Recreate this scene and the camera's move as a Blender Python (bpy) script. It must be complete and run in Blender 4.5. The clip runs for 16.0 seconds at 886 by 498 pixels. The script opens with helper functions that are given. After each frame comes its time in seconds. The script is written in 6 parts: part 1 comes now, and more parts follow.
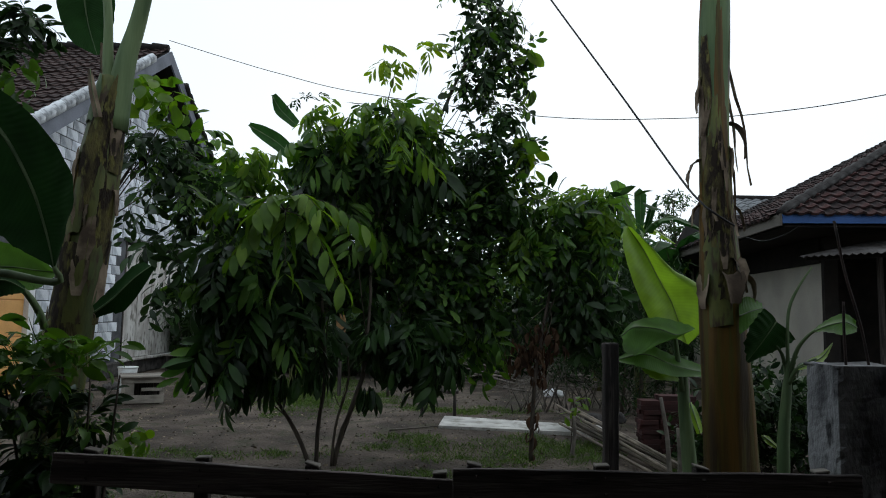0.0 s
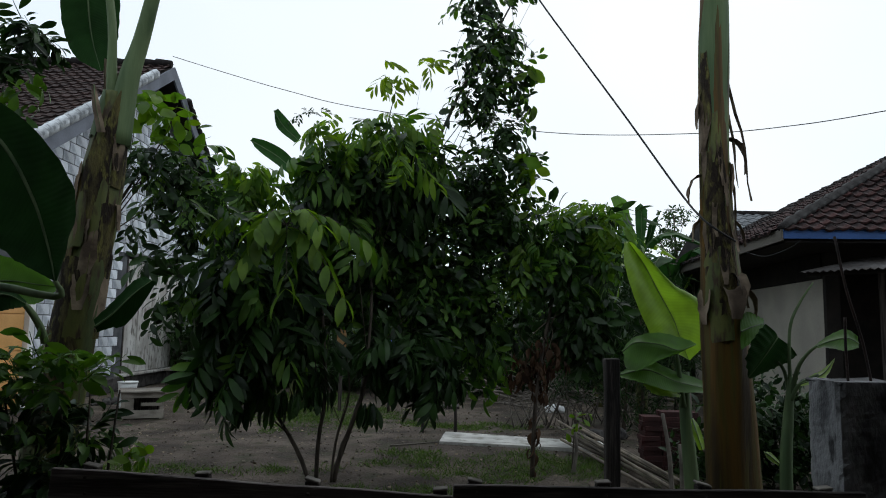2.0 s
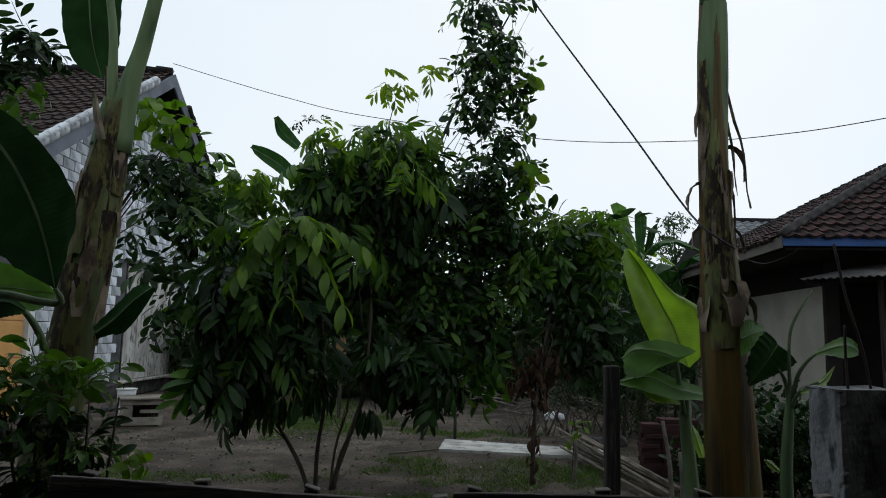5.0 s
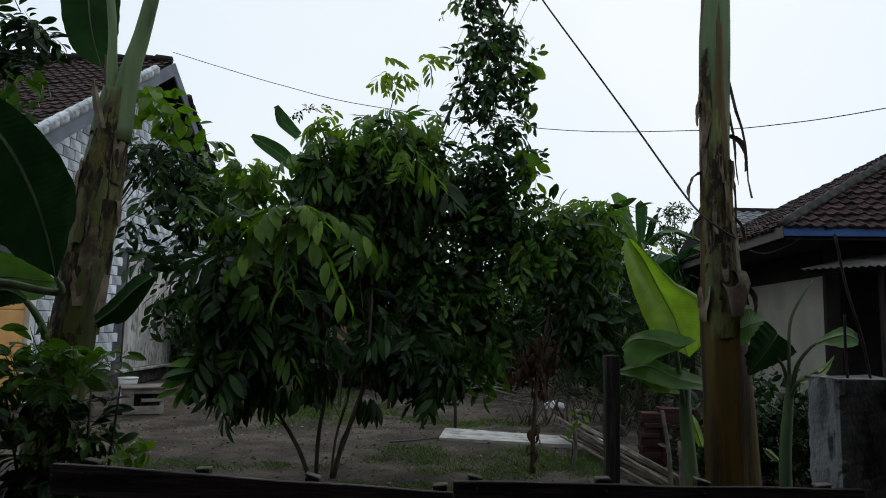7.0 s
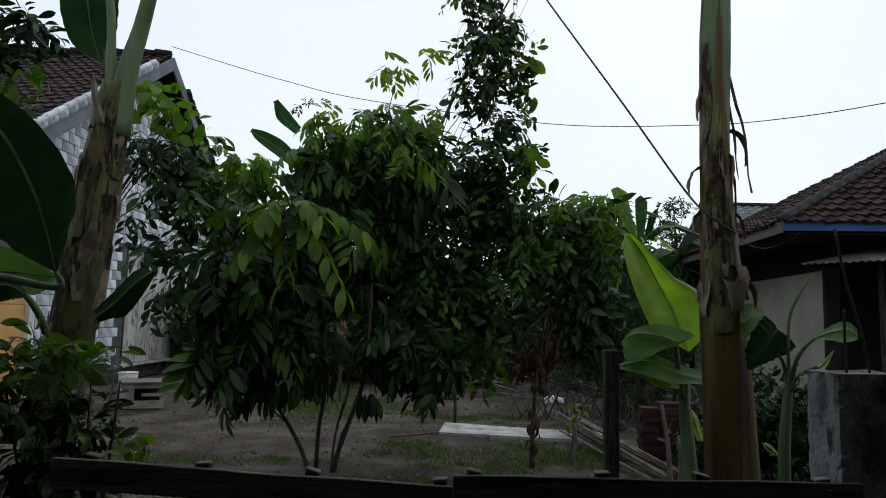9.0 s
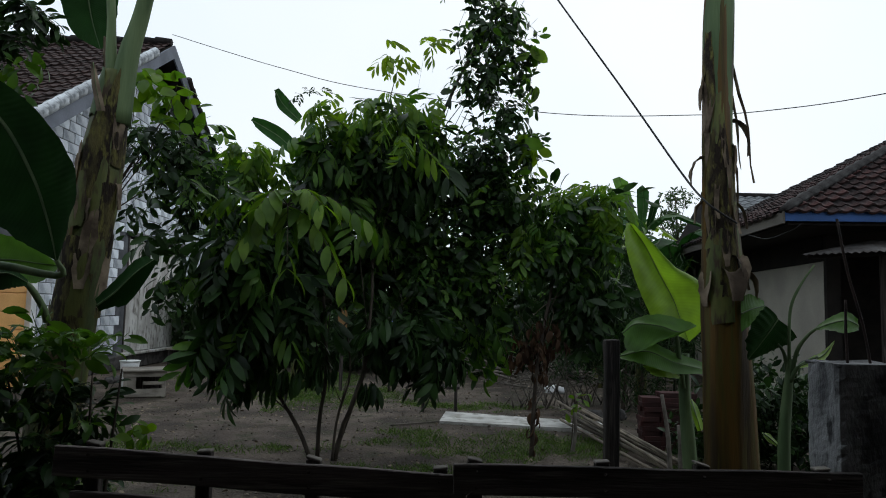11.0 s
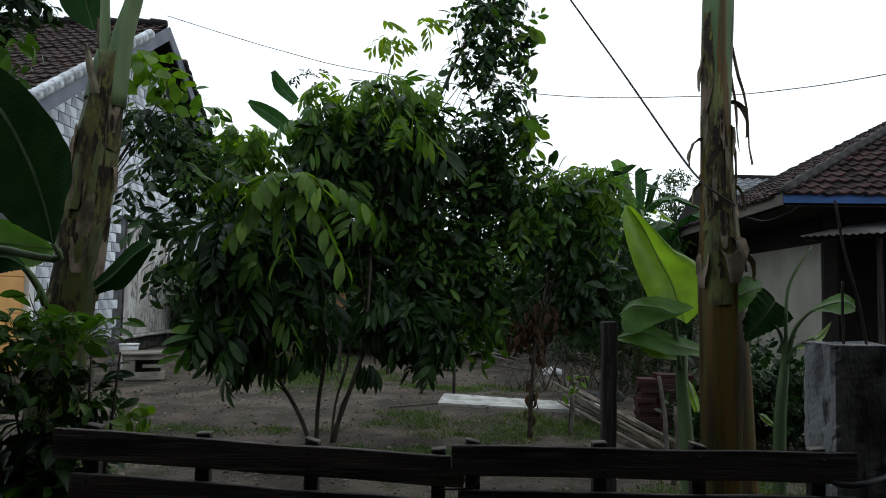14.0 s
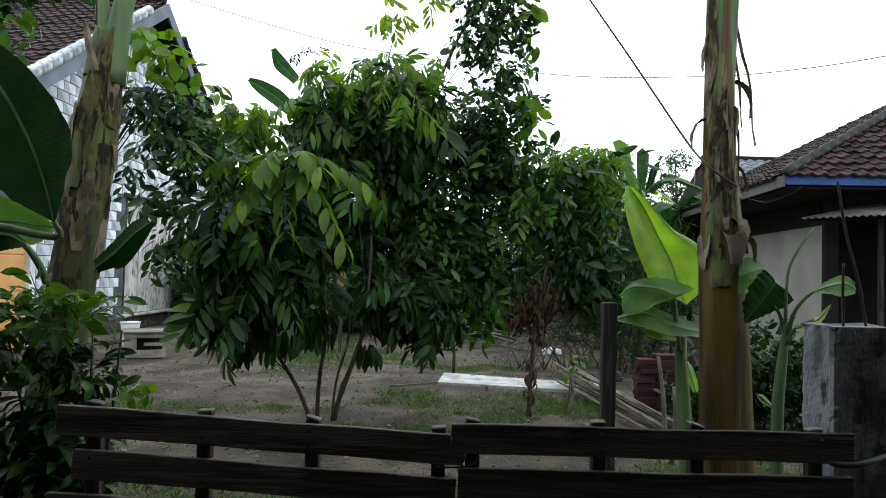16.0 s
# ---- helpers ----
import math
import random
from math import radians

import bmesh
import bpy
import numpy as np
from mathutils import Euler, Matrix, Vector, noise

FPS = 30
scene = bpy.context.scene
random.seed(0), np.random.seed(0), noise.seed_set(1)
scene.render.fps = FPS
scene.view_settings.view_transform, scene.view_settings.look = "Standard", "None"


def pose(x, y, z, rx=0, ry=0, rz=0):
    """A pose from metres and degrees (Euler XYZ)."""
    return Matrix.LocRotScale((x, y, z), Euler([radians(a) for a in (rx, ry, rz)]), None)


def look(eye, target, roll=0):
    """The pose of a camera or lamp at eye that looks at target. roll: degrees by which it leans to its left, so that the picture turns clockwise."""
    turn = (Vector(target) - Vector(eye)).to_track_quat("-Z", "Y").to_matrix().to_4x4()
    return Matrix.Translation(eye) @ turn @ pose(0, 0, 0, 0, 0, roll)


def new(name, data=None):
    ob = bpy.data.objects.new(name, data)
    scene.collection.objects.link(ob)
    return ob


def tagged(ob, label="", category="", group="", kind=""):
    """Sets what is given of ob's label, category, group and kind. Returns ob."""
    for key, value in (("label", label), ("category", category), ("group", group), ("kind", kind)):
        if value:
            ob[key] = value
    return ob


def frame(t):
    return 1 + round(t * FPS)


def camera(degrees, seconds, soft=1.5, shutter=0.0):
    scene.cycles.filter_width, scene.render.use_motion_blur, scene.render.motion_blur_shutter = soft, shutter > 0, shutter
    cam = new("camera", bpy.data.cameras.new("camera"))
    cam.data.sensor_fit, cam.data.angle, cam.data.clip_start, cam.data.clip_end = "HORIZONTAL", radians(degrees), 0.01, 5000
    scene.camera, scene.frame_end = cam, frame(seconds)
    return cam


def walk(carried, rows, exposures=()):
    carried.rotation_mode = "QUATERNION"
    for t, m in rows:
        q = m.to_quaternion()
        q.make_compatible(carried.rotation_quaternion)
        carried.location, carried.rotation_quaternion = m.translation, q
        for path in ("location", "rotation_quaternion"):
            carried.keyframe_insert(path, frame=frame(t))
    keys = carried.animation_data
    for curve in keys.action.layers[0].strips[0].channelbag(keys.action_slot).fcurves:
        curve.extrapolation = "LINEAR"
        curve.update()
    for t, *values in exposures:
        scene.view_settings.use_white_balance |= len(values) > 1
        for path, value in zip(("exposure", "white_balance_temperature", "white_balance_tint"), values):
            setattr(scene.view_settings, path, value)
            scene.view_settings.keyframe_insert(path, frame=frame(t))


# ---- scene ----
cam = camera(65.8, 16.0, soft=1.0)
PATH = [
    (0, (0.002, 0.006, 1.449), (0.001, 1.998, 1.637), 1.0),
    (0.5, (0.004, 0.004, 1.448), (0.002, 1.995, 1.635), 1.0),
    (1, (0.003, 0.006, 1.45), (0.001, 1.997, 1.637), 1.0),
    (1.5, (0.002, 0.003, 1.451), (-0.002, 1.992, 1.656), 1.1),
    (2, (0.003, 0.002, 1.449), (-0.002, 1.989, 1.68), 1.1),
    (2.5, (0.0, -0.001, 1.448), (-0.004, 1.984, 1.687), 1.1),
    (3, (0.0, -0.002, 1.448), (-0.004, 1.983, 1.69), 1.1),
    (3.5, (0.001, -0.003, 1.449), (-0.003, 1.981, 1.703), 1.1),
    (4, (0.002, 0.0, 1.45), (-0.002, 1.983, 1.706), 1.1),
    (6.3, (0.001, -0.003, 1.451), (-0.003, 1.985, 1.676), 1.2),
    (6.5, (0.002, 0.0, 1.451), (-0.002, 1.988, 1.672), 1.2),
    (7, (0.002, 0.0, 1.449), (-0.003, 1.988, 1.67), 1.2),
    (7.5, (0.002, 0.0, 1.45), (-0.002, 1.988, 1.67), 1.2),
    (8, (0.003, 0.0, 1.451), (-0.002, 1.988, 1.667), 1.2),
    (8.5, (0.004, 0.001, 1.45), (-0.001, 1.99, 1.662), 1.2),
    (9, (0.002, 0.001, 1.449), (-0.002, 1.99, 1.655), 1.2),
    (11.5, (0.002, 0.006, 1.448), (-0.004, 1.999, 1.618), 1.4),
    (12, (0.003, 0.005, 1.449), (-0.001, 1.998, 1.614), 1.4),
    (12.5, (0.003, 0.007, 1.448), (-0.001, 2.0, 1.606), 1.4),
    (13, (0.002, 0.008, 1.448), (0.0, 2.002, 1.598), 1.3),
    (13.5, (0.002, 0.006, 1.449), (0.002, 2.002, 1.585), 1.3),
    (14, (0.004, 0.009, 1.447), (0.004, 2.005, 1.573), 1.2),
    (14.5, (0.004, 0.01, 1.448), (-0.002, 2.007, 1.545), 1.7),
    (15, (0.003, 0.013, 1.447), (-0.005, 2.011, 1.53), 1.7),
    (15.5, (0.003, 0.013, 1.447), (-0.003, 2.011, 1.518), 1.7),
    (16, (0.002, 0.012, 1.446), (0.002, 2.011, 1.514), 1.5),
]
walk(cam, [(t, look(eye, target, roll)) for t, eye, target, roll in PATH],
     exposures=[(0.0, -0.16), (1.5, -0.22), (3.5, -0.37), (6.5, -0.39), (9.0, -0.34), (11.5, -0.27), (13.0, -0.16), (14.0, 0.0), (14.5, 0.1), (15.0, 0.27), (15.5, 0.55), (16.0, 0.9)])

# ---- light: an overcast afternoon sky ----
SUN_ELEV, SUN_ROT = radians(48), radians(25)
world = bpy.data.worlds.new("overcast_sky")
scene.world = world
world.use_nodes = True
wn, wl = world.node_tree.nodes, world.node_tree.links
wn.clear()
w_out = wn.new("ShaderNodeOutputWorld")
w_bg = wn.new("ShaderNodeBackground")
w_sky = wn.new("ShaderNodeTexSky")
w_sky.sky_type = "NISHITA"
w_sky.sun_disc = False
w_sky.sun_elevation, w_sky.sun_rotation = SUN_ELEV, SUN_ROT
w_sky.air_density, w_sky.dust_density = 1.0, 3.0
w_mix = wn.new("ShaderNodeMix")
w_mix.data_type = "RGBA"
w_mix.inputs[0].default_value = 0.93
w_cloud = wn.new("ShaderNodeTexNoise")
w_cloud.inputs["Scale"].default_value = 1.3
w_cloud.inputs["Detail"].default_value = 3
w_ramp = wn.new("ShaderNodeValToRGB")
w_ramp.color_ramp.elements[0].position, w_ramp.color_ramp.elements[0].color = 0.3, (8.7, 10.4, 12.0, 1)
w_ramp.color_ramp.elements[1].position, w_ramp.color_ramp.elements[1].color = 0.7, (11.2, 11.9, 12.4, 1)
w_bg.inputs[1].default_value = 0.108
wl.new(w_cloud.outputs["Fac"], w_ramp.inputs[0])
wl.new(w_sky.outputs[0], w_mix.inputs[6])
wl.new(w_ramp.outputs[0], w_mix.inputs[7])
wl.new(w_mix.outputs[2], w_bg.inputs[0])
wl.new(w_bg.outputs[0], w_out.inputs[0])
sun = new("sun", bpy.data.lights.new("sun", "SUN"))
sun.data.energy, sun.data.angle, sun.data.color = 0.3, radians(40), (1.0, 0.97, 0.92)
sun.matrix_world = pose(0, 0, 30, -42, 0, -25)


# ---- materials ----
def nodes_of(name):
    m = bpy.data.materials.new(name)
    m.use_nodes = True
    nt = m.node_tree
    return m, nt.nodes, nt.links, nt.nodes["Principled BSDF"]


def rgba(c):
    return (c[0], c[1], c[2], 1.0)


def surface(name, colour, second, rough=0.8, scale=3.0, fine=40.0, bump=0.3, depth=0.01, third=None, metal=0.0,
            stretch=(1, 1, 1), spread=0.12, island=False, edge=(0.4, 0.62)):
    """A surface of two colours in large patches, a fine grain, a third colour in spots, and relief."""
    m, n, l, b = nodes_of(name)
    tex = n.new("ShaderNodeTexCoord")
    mp = n.new("ShaderNodeMapping")
    mp.inputs["Scale"].default_value = stretch
    l.new(tex.outputs["Object"], mp.inputs[0])
    big = n.new("ShaderNodeTexNoise")
    big.inputs["Scale"].default_value, big.inputs["Detail"].default_value = scale, 6
    small = n.new("ShaderNodeTexNoise")
    small.inputs["Scale"].default_value, small.inputs["Detail"].default_value = fine, 4
    for t in (big, small):
        l.new(mp.outputs[0], t.inputs["Vector"])
    r1 = n.new("ShaderNodeValToRGB")
    r1.color_ramp.elements[0].position, r1.color_ramp.elements[1].position = edge
    r1.color_ramp.elements[0].color, r1.color_ramp.elements[1].color = rgba(colour), rgba(second)
    l.new(big.outputs["Fac"], r1.inputs[0])
    last = r1.outputs[0]
    if third:
        spot = n.new("ShaderNodeTexNoise")
        spot.inputs["Scale"].default_value, spot.inputs["Detail"].default_value = scale * 2.7, 5
        l.new(mp.outputs[0], spot.inputs["Vector"])
        r2 = n.new("ShaderNodeValToRGB")
        r2.color_ramp.elements[0].position, r2.color_ramp.elements[1].position = 0.52, 0.66
        l.new(spot.outputs["Fac"], r2.inputs[0])
        mx = n.new("ShaderNodeMix")
        mx.data_type = "RGBA"
        l.new(r2.outputs[0], mx.inputs[0])
        l.new(last, mx.inputs[6])
        mx.inputs[7].default_value = rgba(third)
        last = mx.outputs[2]
    who = n.new("ShaderNodeNewGeometry") if island else n.new("ShaderNodeObjectInfo")
    rnd = who.outputs["Random Per Island"] if island else who.outputs["Random"]
    add = n.new("ShaderNodeMath")
    add.operation = "ADD"
    l.new(small.outputs["Fac"], add.inputs[0])
    l.new(rnd, add.inputs[1])
    rg = n.new("ShaderNodeMapRange")
    rg.inputs[1].default_value, rg.inputs[2].default_value = 0.2, 1.7
    rg.inputs[3].default_value, rg.inputs[4].default_value = 1 - 2.2 * spread, 1 + 2.2 * spread
    l.new(add.outputs[0], rg.inputs[0])
    hsv = n.new("ShaderNodeHueSaturation")
    l.new(rg.outputs[0], hsv.inputs["Value"])
    l.new(last, hsv.inputs["Color"])
    l.new(hsv.outputs[0], b.inputs["Base Color"])
    b.inputs["Roughness"].default_value = rough
    b.inputs["Metallic"].default_value = metal
    b.inputs["Specular IOR Level"].default_value = 0.3
    bp = n.new("ShaderNodeBump")
    bp.inputs["Strength"].default_value, bp.inputs["Distance"].default_value = bump, depth
    l.new(small.outputs["Fac"], bp.inputs["Height"])
    l.new(bp.outputs[0], b.inputs["Normal"])
    return m


def leafy(name, dark, light, through_it=0.35, rough=0.4, spec=0.2, veins=0.0):
    """Leaves: each its own green, light passes through them."""
    m, n, l, b = nodes_of(name)
    geo = n.new("ShaderNodeNewGeometry")
    ramp = n.new("ShaderNodeValToRGB")
    ramp.color_ramp.elements[0].color, ramp.color_ramp.elements[1].color = rgba(dark), rgba(light)
    l.new(geo.outputs["Random Per Island"], ramp.inputs[0])
    tex = n.new("ShaderNodeTexCoord")
    ns = n.new("ShaderNodeTexNoise")
    ns.inputs["Scale"].default_value = 6.0
    l.new(tex.outputs["Object"], ns.inputs["Vector"])
    rg = n.new("ShaderNodeMapRange")
    rg.inputs[1].default_value, rg.inputs[2].default_value, rg.inputs[3].default_value, rg.inputs[4].default_value = 0.3, 0.7, 0.7, 1.3
    l.new(ns.outputs["Fac"], rg.inputs[0])
    hsv = n.new("ShaderNodeHueSaturation")
    l.new(ramp.outputs[0], hsv.inputs["Color"])
    l.new(rg.outputs[0], hsv.inputs["Value"])
    l.new(hsv.outputs[0], b.inputs["Base Color"])
    b.inputs["Roughness"].default_value, b.inputs["Specular IOR Level"].default_value = rough, spec
    tr = n.new("ShaderNodeBsdfTranslucent")
    glow = n.new("ShaderNodeHueSaturation")
    glow.inputs["Saturation"].default_value, glow.inputs["Value"].default_value = 1.15, 2.0
    l.new(hsv.outputs[0], glow.inputs["Color"])
    l.new(glow.outputs[0], tr.inputs[0])
    mix = n.new("ShaderNodeMixShader")
    mix.inputs[0].default_value = through_it
    l.new(b.outputs[0], mix.inputs[1])
    l.new(tr.outputs[0], mix.inputs[2])
    l.new(mix.outputs[0], n["Material Output"].inputs[0])
    if veins:
        wv = n.new("ShaderNodeTexWave")
        wv.inputs["Scale"].default_value, wv.inputs["Distortion"].default_value = veins * 0.4, 0.6
        l.new(tex.outputs["UV"], wv.inputs["Vector"])
        bp = n.new("ShaderNodeBump")
        bp.inputs["Strength"].default_value, bp.inputs["Distance"].default_value = 0.25, 0.003
        l.new(wv.outputs["Fac"], bp.inputs["Height"])
        tone = n.new("ShaderNodeMapRange")
        tone.inputs[3].default_value, tone.inputs[4].default_value = 0.965, 1.03
        l.new(wv.outputs["Fac"], tone.inputs[0])
        both = n.new("ShaderNodeMath")
        both.operation = "MULTIPLY"
        l.new(rg.outputs[0], both.inputs[0])
        l.new(tone.outputs[0], both.inputs[1])
        l.new(both.outputs[0], hsv.inputs["Value"])
        l.new(bp.outputs[0], b.inputs["Normal"])
    return m


M_SOIL = surface("trodden_soil", (0.036, 0.027, 0.021), (0.106, 0.083, 0.065), 0.95, 1.3, 26, 1.0, 0.04, third=(0.045, 0.042, 0.025), spread=0.25)
M_GRASS = leafy("grass_blades", (0.035, 0.07, 0.014), (0.085, 0.135, 0.028), 0.3)
M_CONC = surface("old_concrete", (0.19, 0.19, 0.192), (0.07, 0.07, 0.073), 0.95, 6.0, 75, 0.7, 0.008, third=(0.035, 0.035, 0.036), stretch=(1, 1, 0.5), edge=(0.42, 0.58), spread=0.2)
M_SLAB = surface("pale_cement", (0.5, 0.49, 0.46), (0.33, 0.32, 0.3), 0.92, 2.6, 50, 0.5, 0.008, third=(0.24, 0.23, 0.2))
M_PLANK = surface("weathered_plank", (0.12, 0.1, 0.094), (0.045, 0.037, 0.035), 0.9, 3.2, 26, 0.9, 0.008, third=(0.16, 0.14, 0.13), stretch=(0.35, 4, 5), spread=0.22)
M_POST = surface("weathered_post", (0.06, 0.05, 0.045), (0.018, 0.015, 0.014), 0.92, 3.5, 30, 0.9, 0.01, third=(0.085, 0.072, 0.064), stretch=(5, 5, 0.35))
M_CUT = surface("sawn_end", (0.2, 0.18, 0.155), (0.09, 0.08, 0.07), 0.85, 6, 60, 0.3)
M_BRICK = surface("whitewashed_block", (0.7, 0.73, 0.77), (0.5, 0.53, 0.57), 0.92, 1.4, 45, 0.6, 0.008, third=(0.36, 0.39, 0.43), spread=0.2)
M_MORTAR = surface("grey_mortar", (0.12, 0.125, 0.135), (0.07, 0.073, 0.08), 0.95, 4, 50, 0.5)
M_PANEL = surface("flaking_pale_board", (0.66, 0.65, 0.62), (0.42, 0.4, 0.37), 0.88, 3.6, 40, 0.5, 0.008, third=(0.2, 0.185, 0.165), stretch=(1, 1, 0.45))
M_WHITE = surface("white_paint", (0.72, 0.73, 0.73), (0.6, 0.61, 0.6), 0.6, 3, 50, 0.15)
M_WHITETILE = surface("white_painted_cap", (0.62, 0.64, 0.66), (0.36, 0.38, 0.4), 0.8, 3, 40, 0.4, third=(0.2, 0.21, 0.22), spread=0.2)
M_ORANGE = surface("orange_paint", (0.68, 0.37, 0.13), (0.6, 0.32, 0.11), 0.55, 2, 50, 0.1)
M_FASCIA = surface("grey_fascia", (0.16, 0.175, 0.21), (0.11, 0.12, 0.145), 0.75, 2, 40, 0.25)
M_BLUE = surface("blue_fascia", (0.028, 0.085, 0.25), (0.02, 0.065, 0.19), 0.6, 2, 40, 0.2)
M_TILE_L = surface("brown_clay_tile", (0.045, 0.024, 0.02), (0.02, 0.013, 0.012), 0.85, 2.0, 40, 0.4, 0.006, third=(0.035, 0.03, 0.03), spread=0.26)
M_TILE_R = surface("mossy_red_clay_tile", (0.04, 0.016, 0.0145), (0.01, 0.008, 0.008), 0.95, 3.6, 40, 0.6, 0.01, third=(0.044, 0.034, 0.032), spread=0.42, edge=(0.4, 0.56))
M_TILE_G = surface("grey_clay_tile", (0.2, 0.21, 0.22), (0.13, 0.135, 0.14), 0.85, 2, 40, 0.4, island=True, spread=0.2)
M_CAP = surface("lichened_ridge_cap", (0.01, 0.008, 0.0075), (0.04, 0.039, 0.038), 0.95, 6.5, 40, 0.5, edge=(0.52, 0.72))
M_BEIGE = surface("beige_plaster", (0.42, 0.39, 0.33), (0.34, 0.315, 0.27), 0.9, 1.2, 50, 0.2)
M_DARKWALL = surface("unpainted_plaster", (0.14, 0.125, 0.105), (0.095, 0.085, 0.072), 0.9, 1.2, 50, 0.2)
# Rafter colour, also used to paint shade on walls below the eave
M_SOFFIT_SHADE = surface("rafters_and_shade", (0.022, 0.018, 0.015), (0.012, 0.01, 0.009), 0.92, 3, 40, 0.3)
M_ZINC = surface("rusty_zinc", (0.09, 0.085, 0.083), (0.04, 0.033, 0.03), 0.7, 3, 40, 0.2, metal=0.5)
M_STONE = surface("rubble_stone", (0.075, 0.07, 0.066), (0.03, 0.028, 0.027), 0.95, 7, 30, 0.7, 0.01)
M_GRAVEL = surface("soil_clods_and_stones", (0.1, 0.078, 0.06), (0.16, 0.14, 0.12), 0.95, 3, 40, 0.5, island=True, spread=0.25)
M_BARK = surface("grey_bark", (0.075, 0.06, 0.047), (0.036, 0.029, 0.023), 0.92, 5, 50, 0.6, 0.006, stretch=(3, 3, 0.8))
M_TWIG = surface("dry_twig", (0.16, 0.14, 0.12), (0.08, 0.07, 0.06), 0.9, 5, 50, 0.4, island=True, spread=0.2)
M_BAMBOO = surface("dry_bamboo", (0.19, 0.155, 0.115), (0.09, 0.073, 0.055), 0.7, 4, 40, 0.3, spread=0.2)
M_BRICKRED = surface("old_red_brick", (0.06, 0.021, 0.019), (0.034, 0.016, 0.015), 0.92, 4, 40, 0.5, spread=0.2)
M_CABLE = surface("black_cable", (0.02, 0.02, 0.022), (0.03, 0.03, 0.03), 0.6, 4, 40, 0.1)
M_RUST = surface("rusted_steel", (0.06, 0.04, 0.035), (0.035, 0.028, 0.026), 0.8, 12, 90, 0.5)
M_CRATE = surface("pale_crate_wood", (0.25, 0.225, 0.19), (0.14, 0.125, 0.105), 0.88, 3, 40, 0.4, stretch=(0.6, 3, 3))
M_BLUEPL = surface("blue_plastic", (0.02, 0.05, 0.4), (0.02, 0.04, 0.3), 0.4, 3, 40, 0.1)
M_CLOTH = surface("white_sacking", (0.68, 0.68, 0.68), (0.55, 0.55, 0.56), 0.9, 6, 60, 0.4)
M_OCHRE = surface("ochre_board", (0.26, 0.15, 0.06), (0.18, 0.1, 0.04), 0.8, 3, 40, 0.3)
M_STEM_R = surface("ripe_banana_sheath", (0.125, 0.066, 0.01), (0.036, 0.022, 0.007), 0.6, 3.0, 30, 0.4, 0.008, third=(0.09, 0.075, 0.013), stretch=(4.2, 4.2, 0.22), edge=(0.42, 0.6))
M_STEM_G = surface("green_banana_sheath", (0.12, 0.125, 0.034), (0.065, 0.085, 0.03), 0.6, 3.4, 30, 0.4, 0.006, third=(0.05, 0.032, 0.018), stretch=(3, 3, 0.8))
M_STEM_P = surface("pale_green_petiole", (0.12, 0.17, 0.075), (0.06, 0.1, 0.042), 0.65, 2.2, 30, 0.2, 0.004, stretch=(5, 5, 0.4))
M_SHEATH_B = surface("brown_dry_sheath", (0.105, 0.09, 0.034), (0.022, 0.015, 0.01), 0.9, 4.4, 40, 0.9, 0.012, third=(0.13, 0.12, 0.034), stretch=(3, 3, 1.0), edge=(0.38, 0.54))
M_DRYLEAF = surface("dry_leaf_scrap", (0.24, 0.185, 0.13), (0.07, 0.05, 0.035), 0.92, 7, 40, 0.6, 0.006, island=True)
M_LITTER = surface("litter", (0.2, 0.16, 0.11), (0.07, 0.055, 0.04), 0.92, 7, 40, 0.4, 0.006, island=True, spread=0.3)
M_BAN = leafy("banana_leaf", (0.016, 0.05, 0.014), (0.03, 0.08, 0.02), 0.15, 0.55, 0.12, veins=30)
# Banana leaf copies with shade, then lit brightness, put into the green
M_BAN_SHADED = leafy("shaded_banana_leaf", (0.01, 0.032, 0.008), (0.014, 0.042, 0.01), 0.08, 0.65, 0.05, veins=30)
M_BAN_MID = leafy("lit_banana_leaf", (0.07, 0.15, 0.03), (0.09, 0.18, 0.035), 0.3, 0.5, 0.25, veins=30)
M_BAN_LIT = leafy("lit_young_banana_leaf", (0.15, 0.25, 0.035), (0.18, 0.29, 0.05), 0.36, 0.4, 0.5, veins=30)
# Crown shade is put into the deep green, lit sprays get the mid green
M_L_DEEP_SHADE = leafy("deep_green_and_shade_leaf", (0.005, 0.014, 0.0045), (0.028, 0.064, 0.015), 0.16)
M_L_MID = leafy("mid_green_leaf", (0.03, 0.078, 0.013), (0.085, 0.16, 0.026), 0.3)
M_L_LIGHT = leafy("fresh_green_leaf", (0.06, 0.125, 0.02), (0.125, 0.2, 0.03), 0.45)
M_L_TIP = leafy("yellow_green_leaf", (0.1, 0.17, 0.02), (0.19, 0.26, 0.04), 0.5)
M_BAN_YOUNG = leafy("young_green_banana_leaf", (0.042, 0.105, 0.014), (0.06, 0.135, 0.02), 0.3, 0.45, 0.2, veins=30)
M_L_FAR = leafy("woodland_leaf", (0.016, 0.038, 0.012), (0.05, 0.09, 0.027), 0.2)
M_L_DEAD = leafy("withered_leaf", (0.022, 0.013, 0.01), (0.085, 0.05, 0.03), 0.15, 0.9, 0.1)


# ---- building helpers ----
def link_mesh(name, verts, faces, material=None, smooth=False):
    me = bpy.data.meshes.new(name)
    me.from_pydata([tuple(v) for v in verts], [], [tuple(f) for f in faces])
    me.update()
    if material:
        me.materials.append(material)
    if smooth:
        me.shade_smooth()
    return me


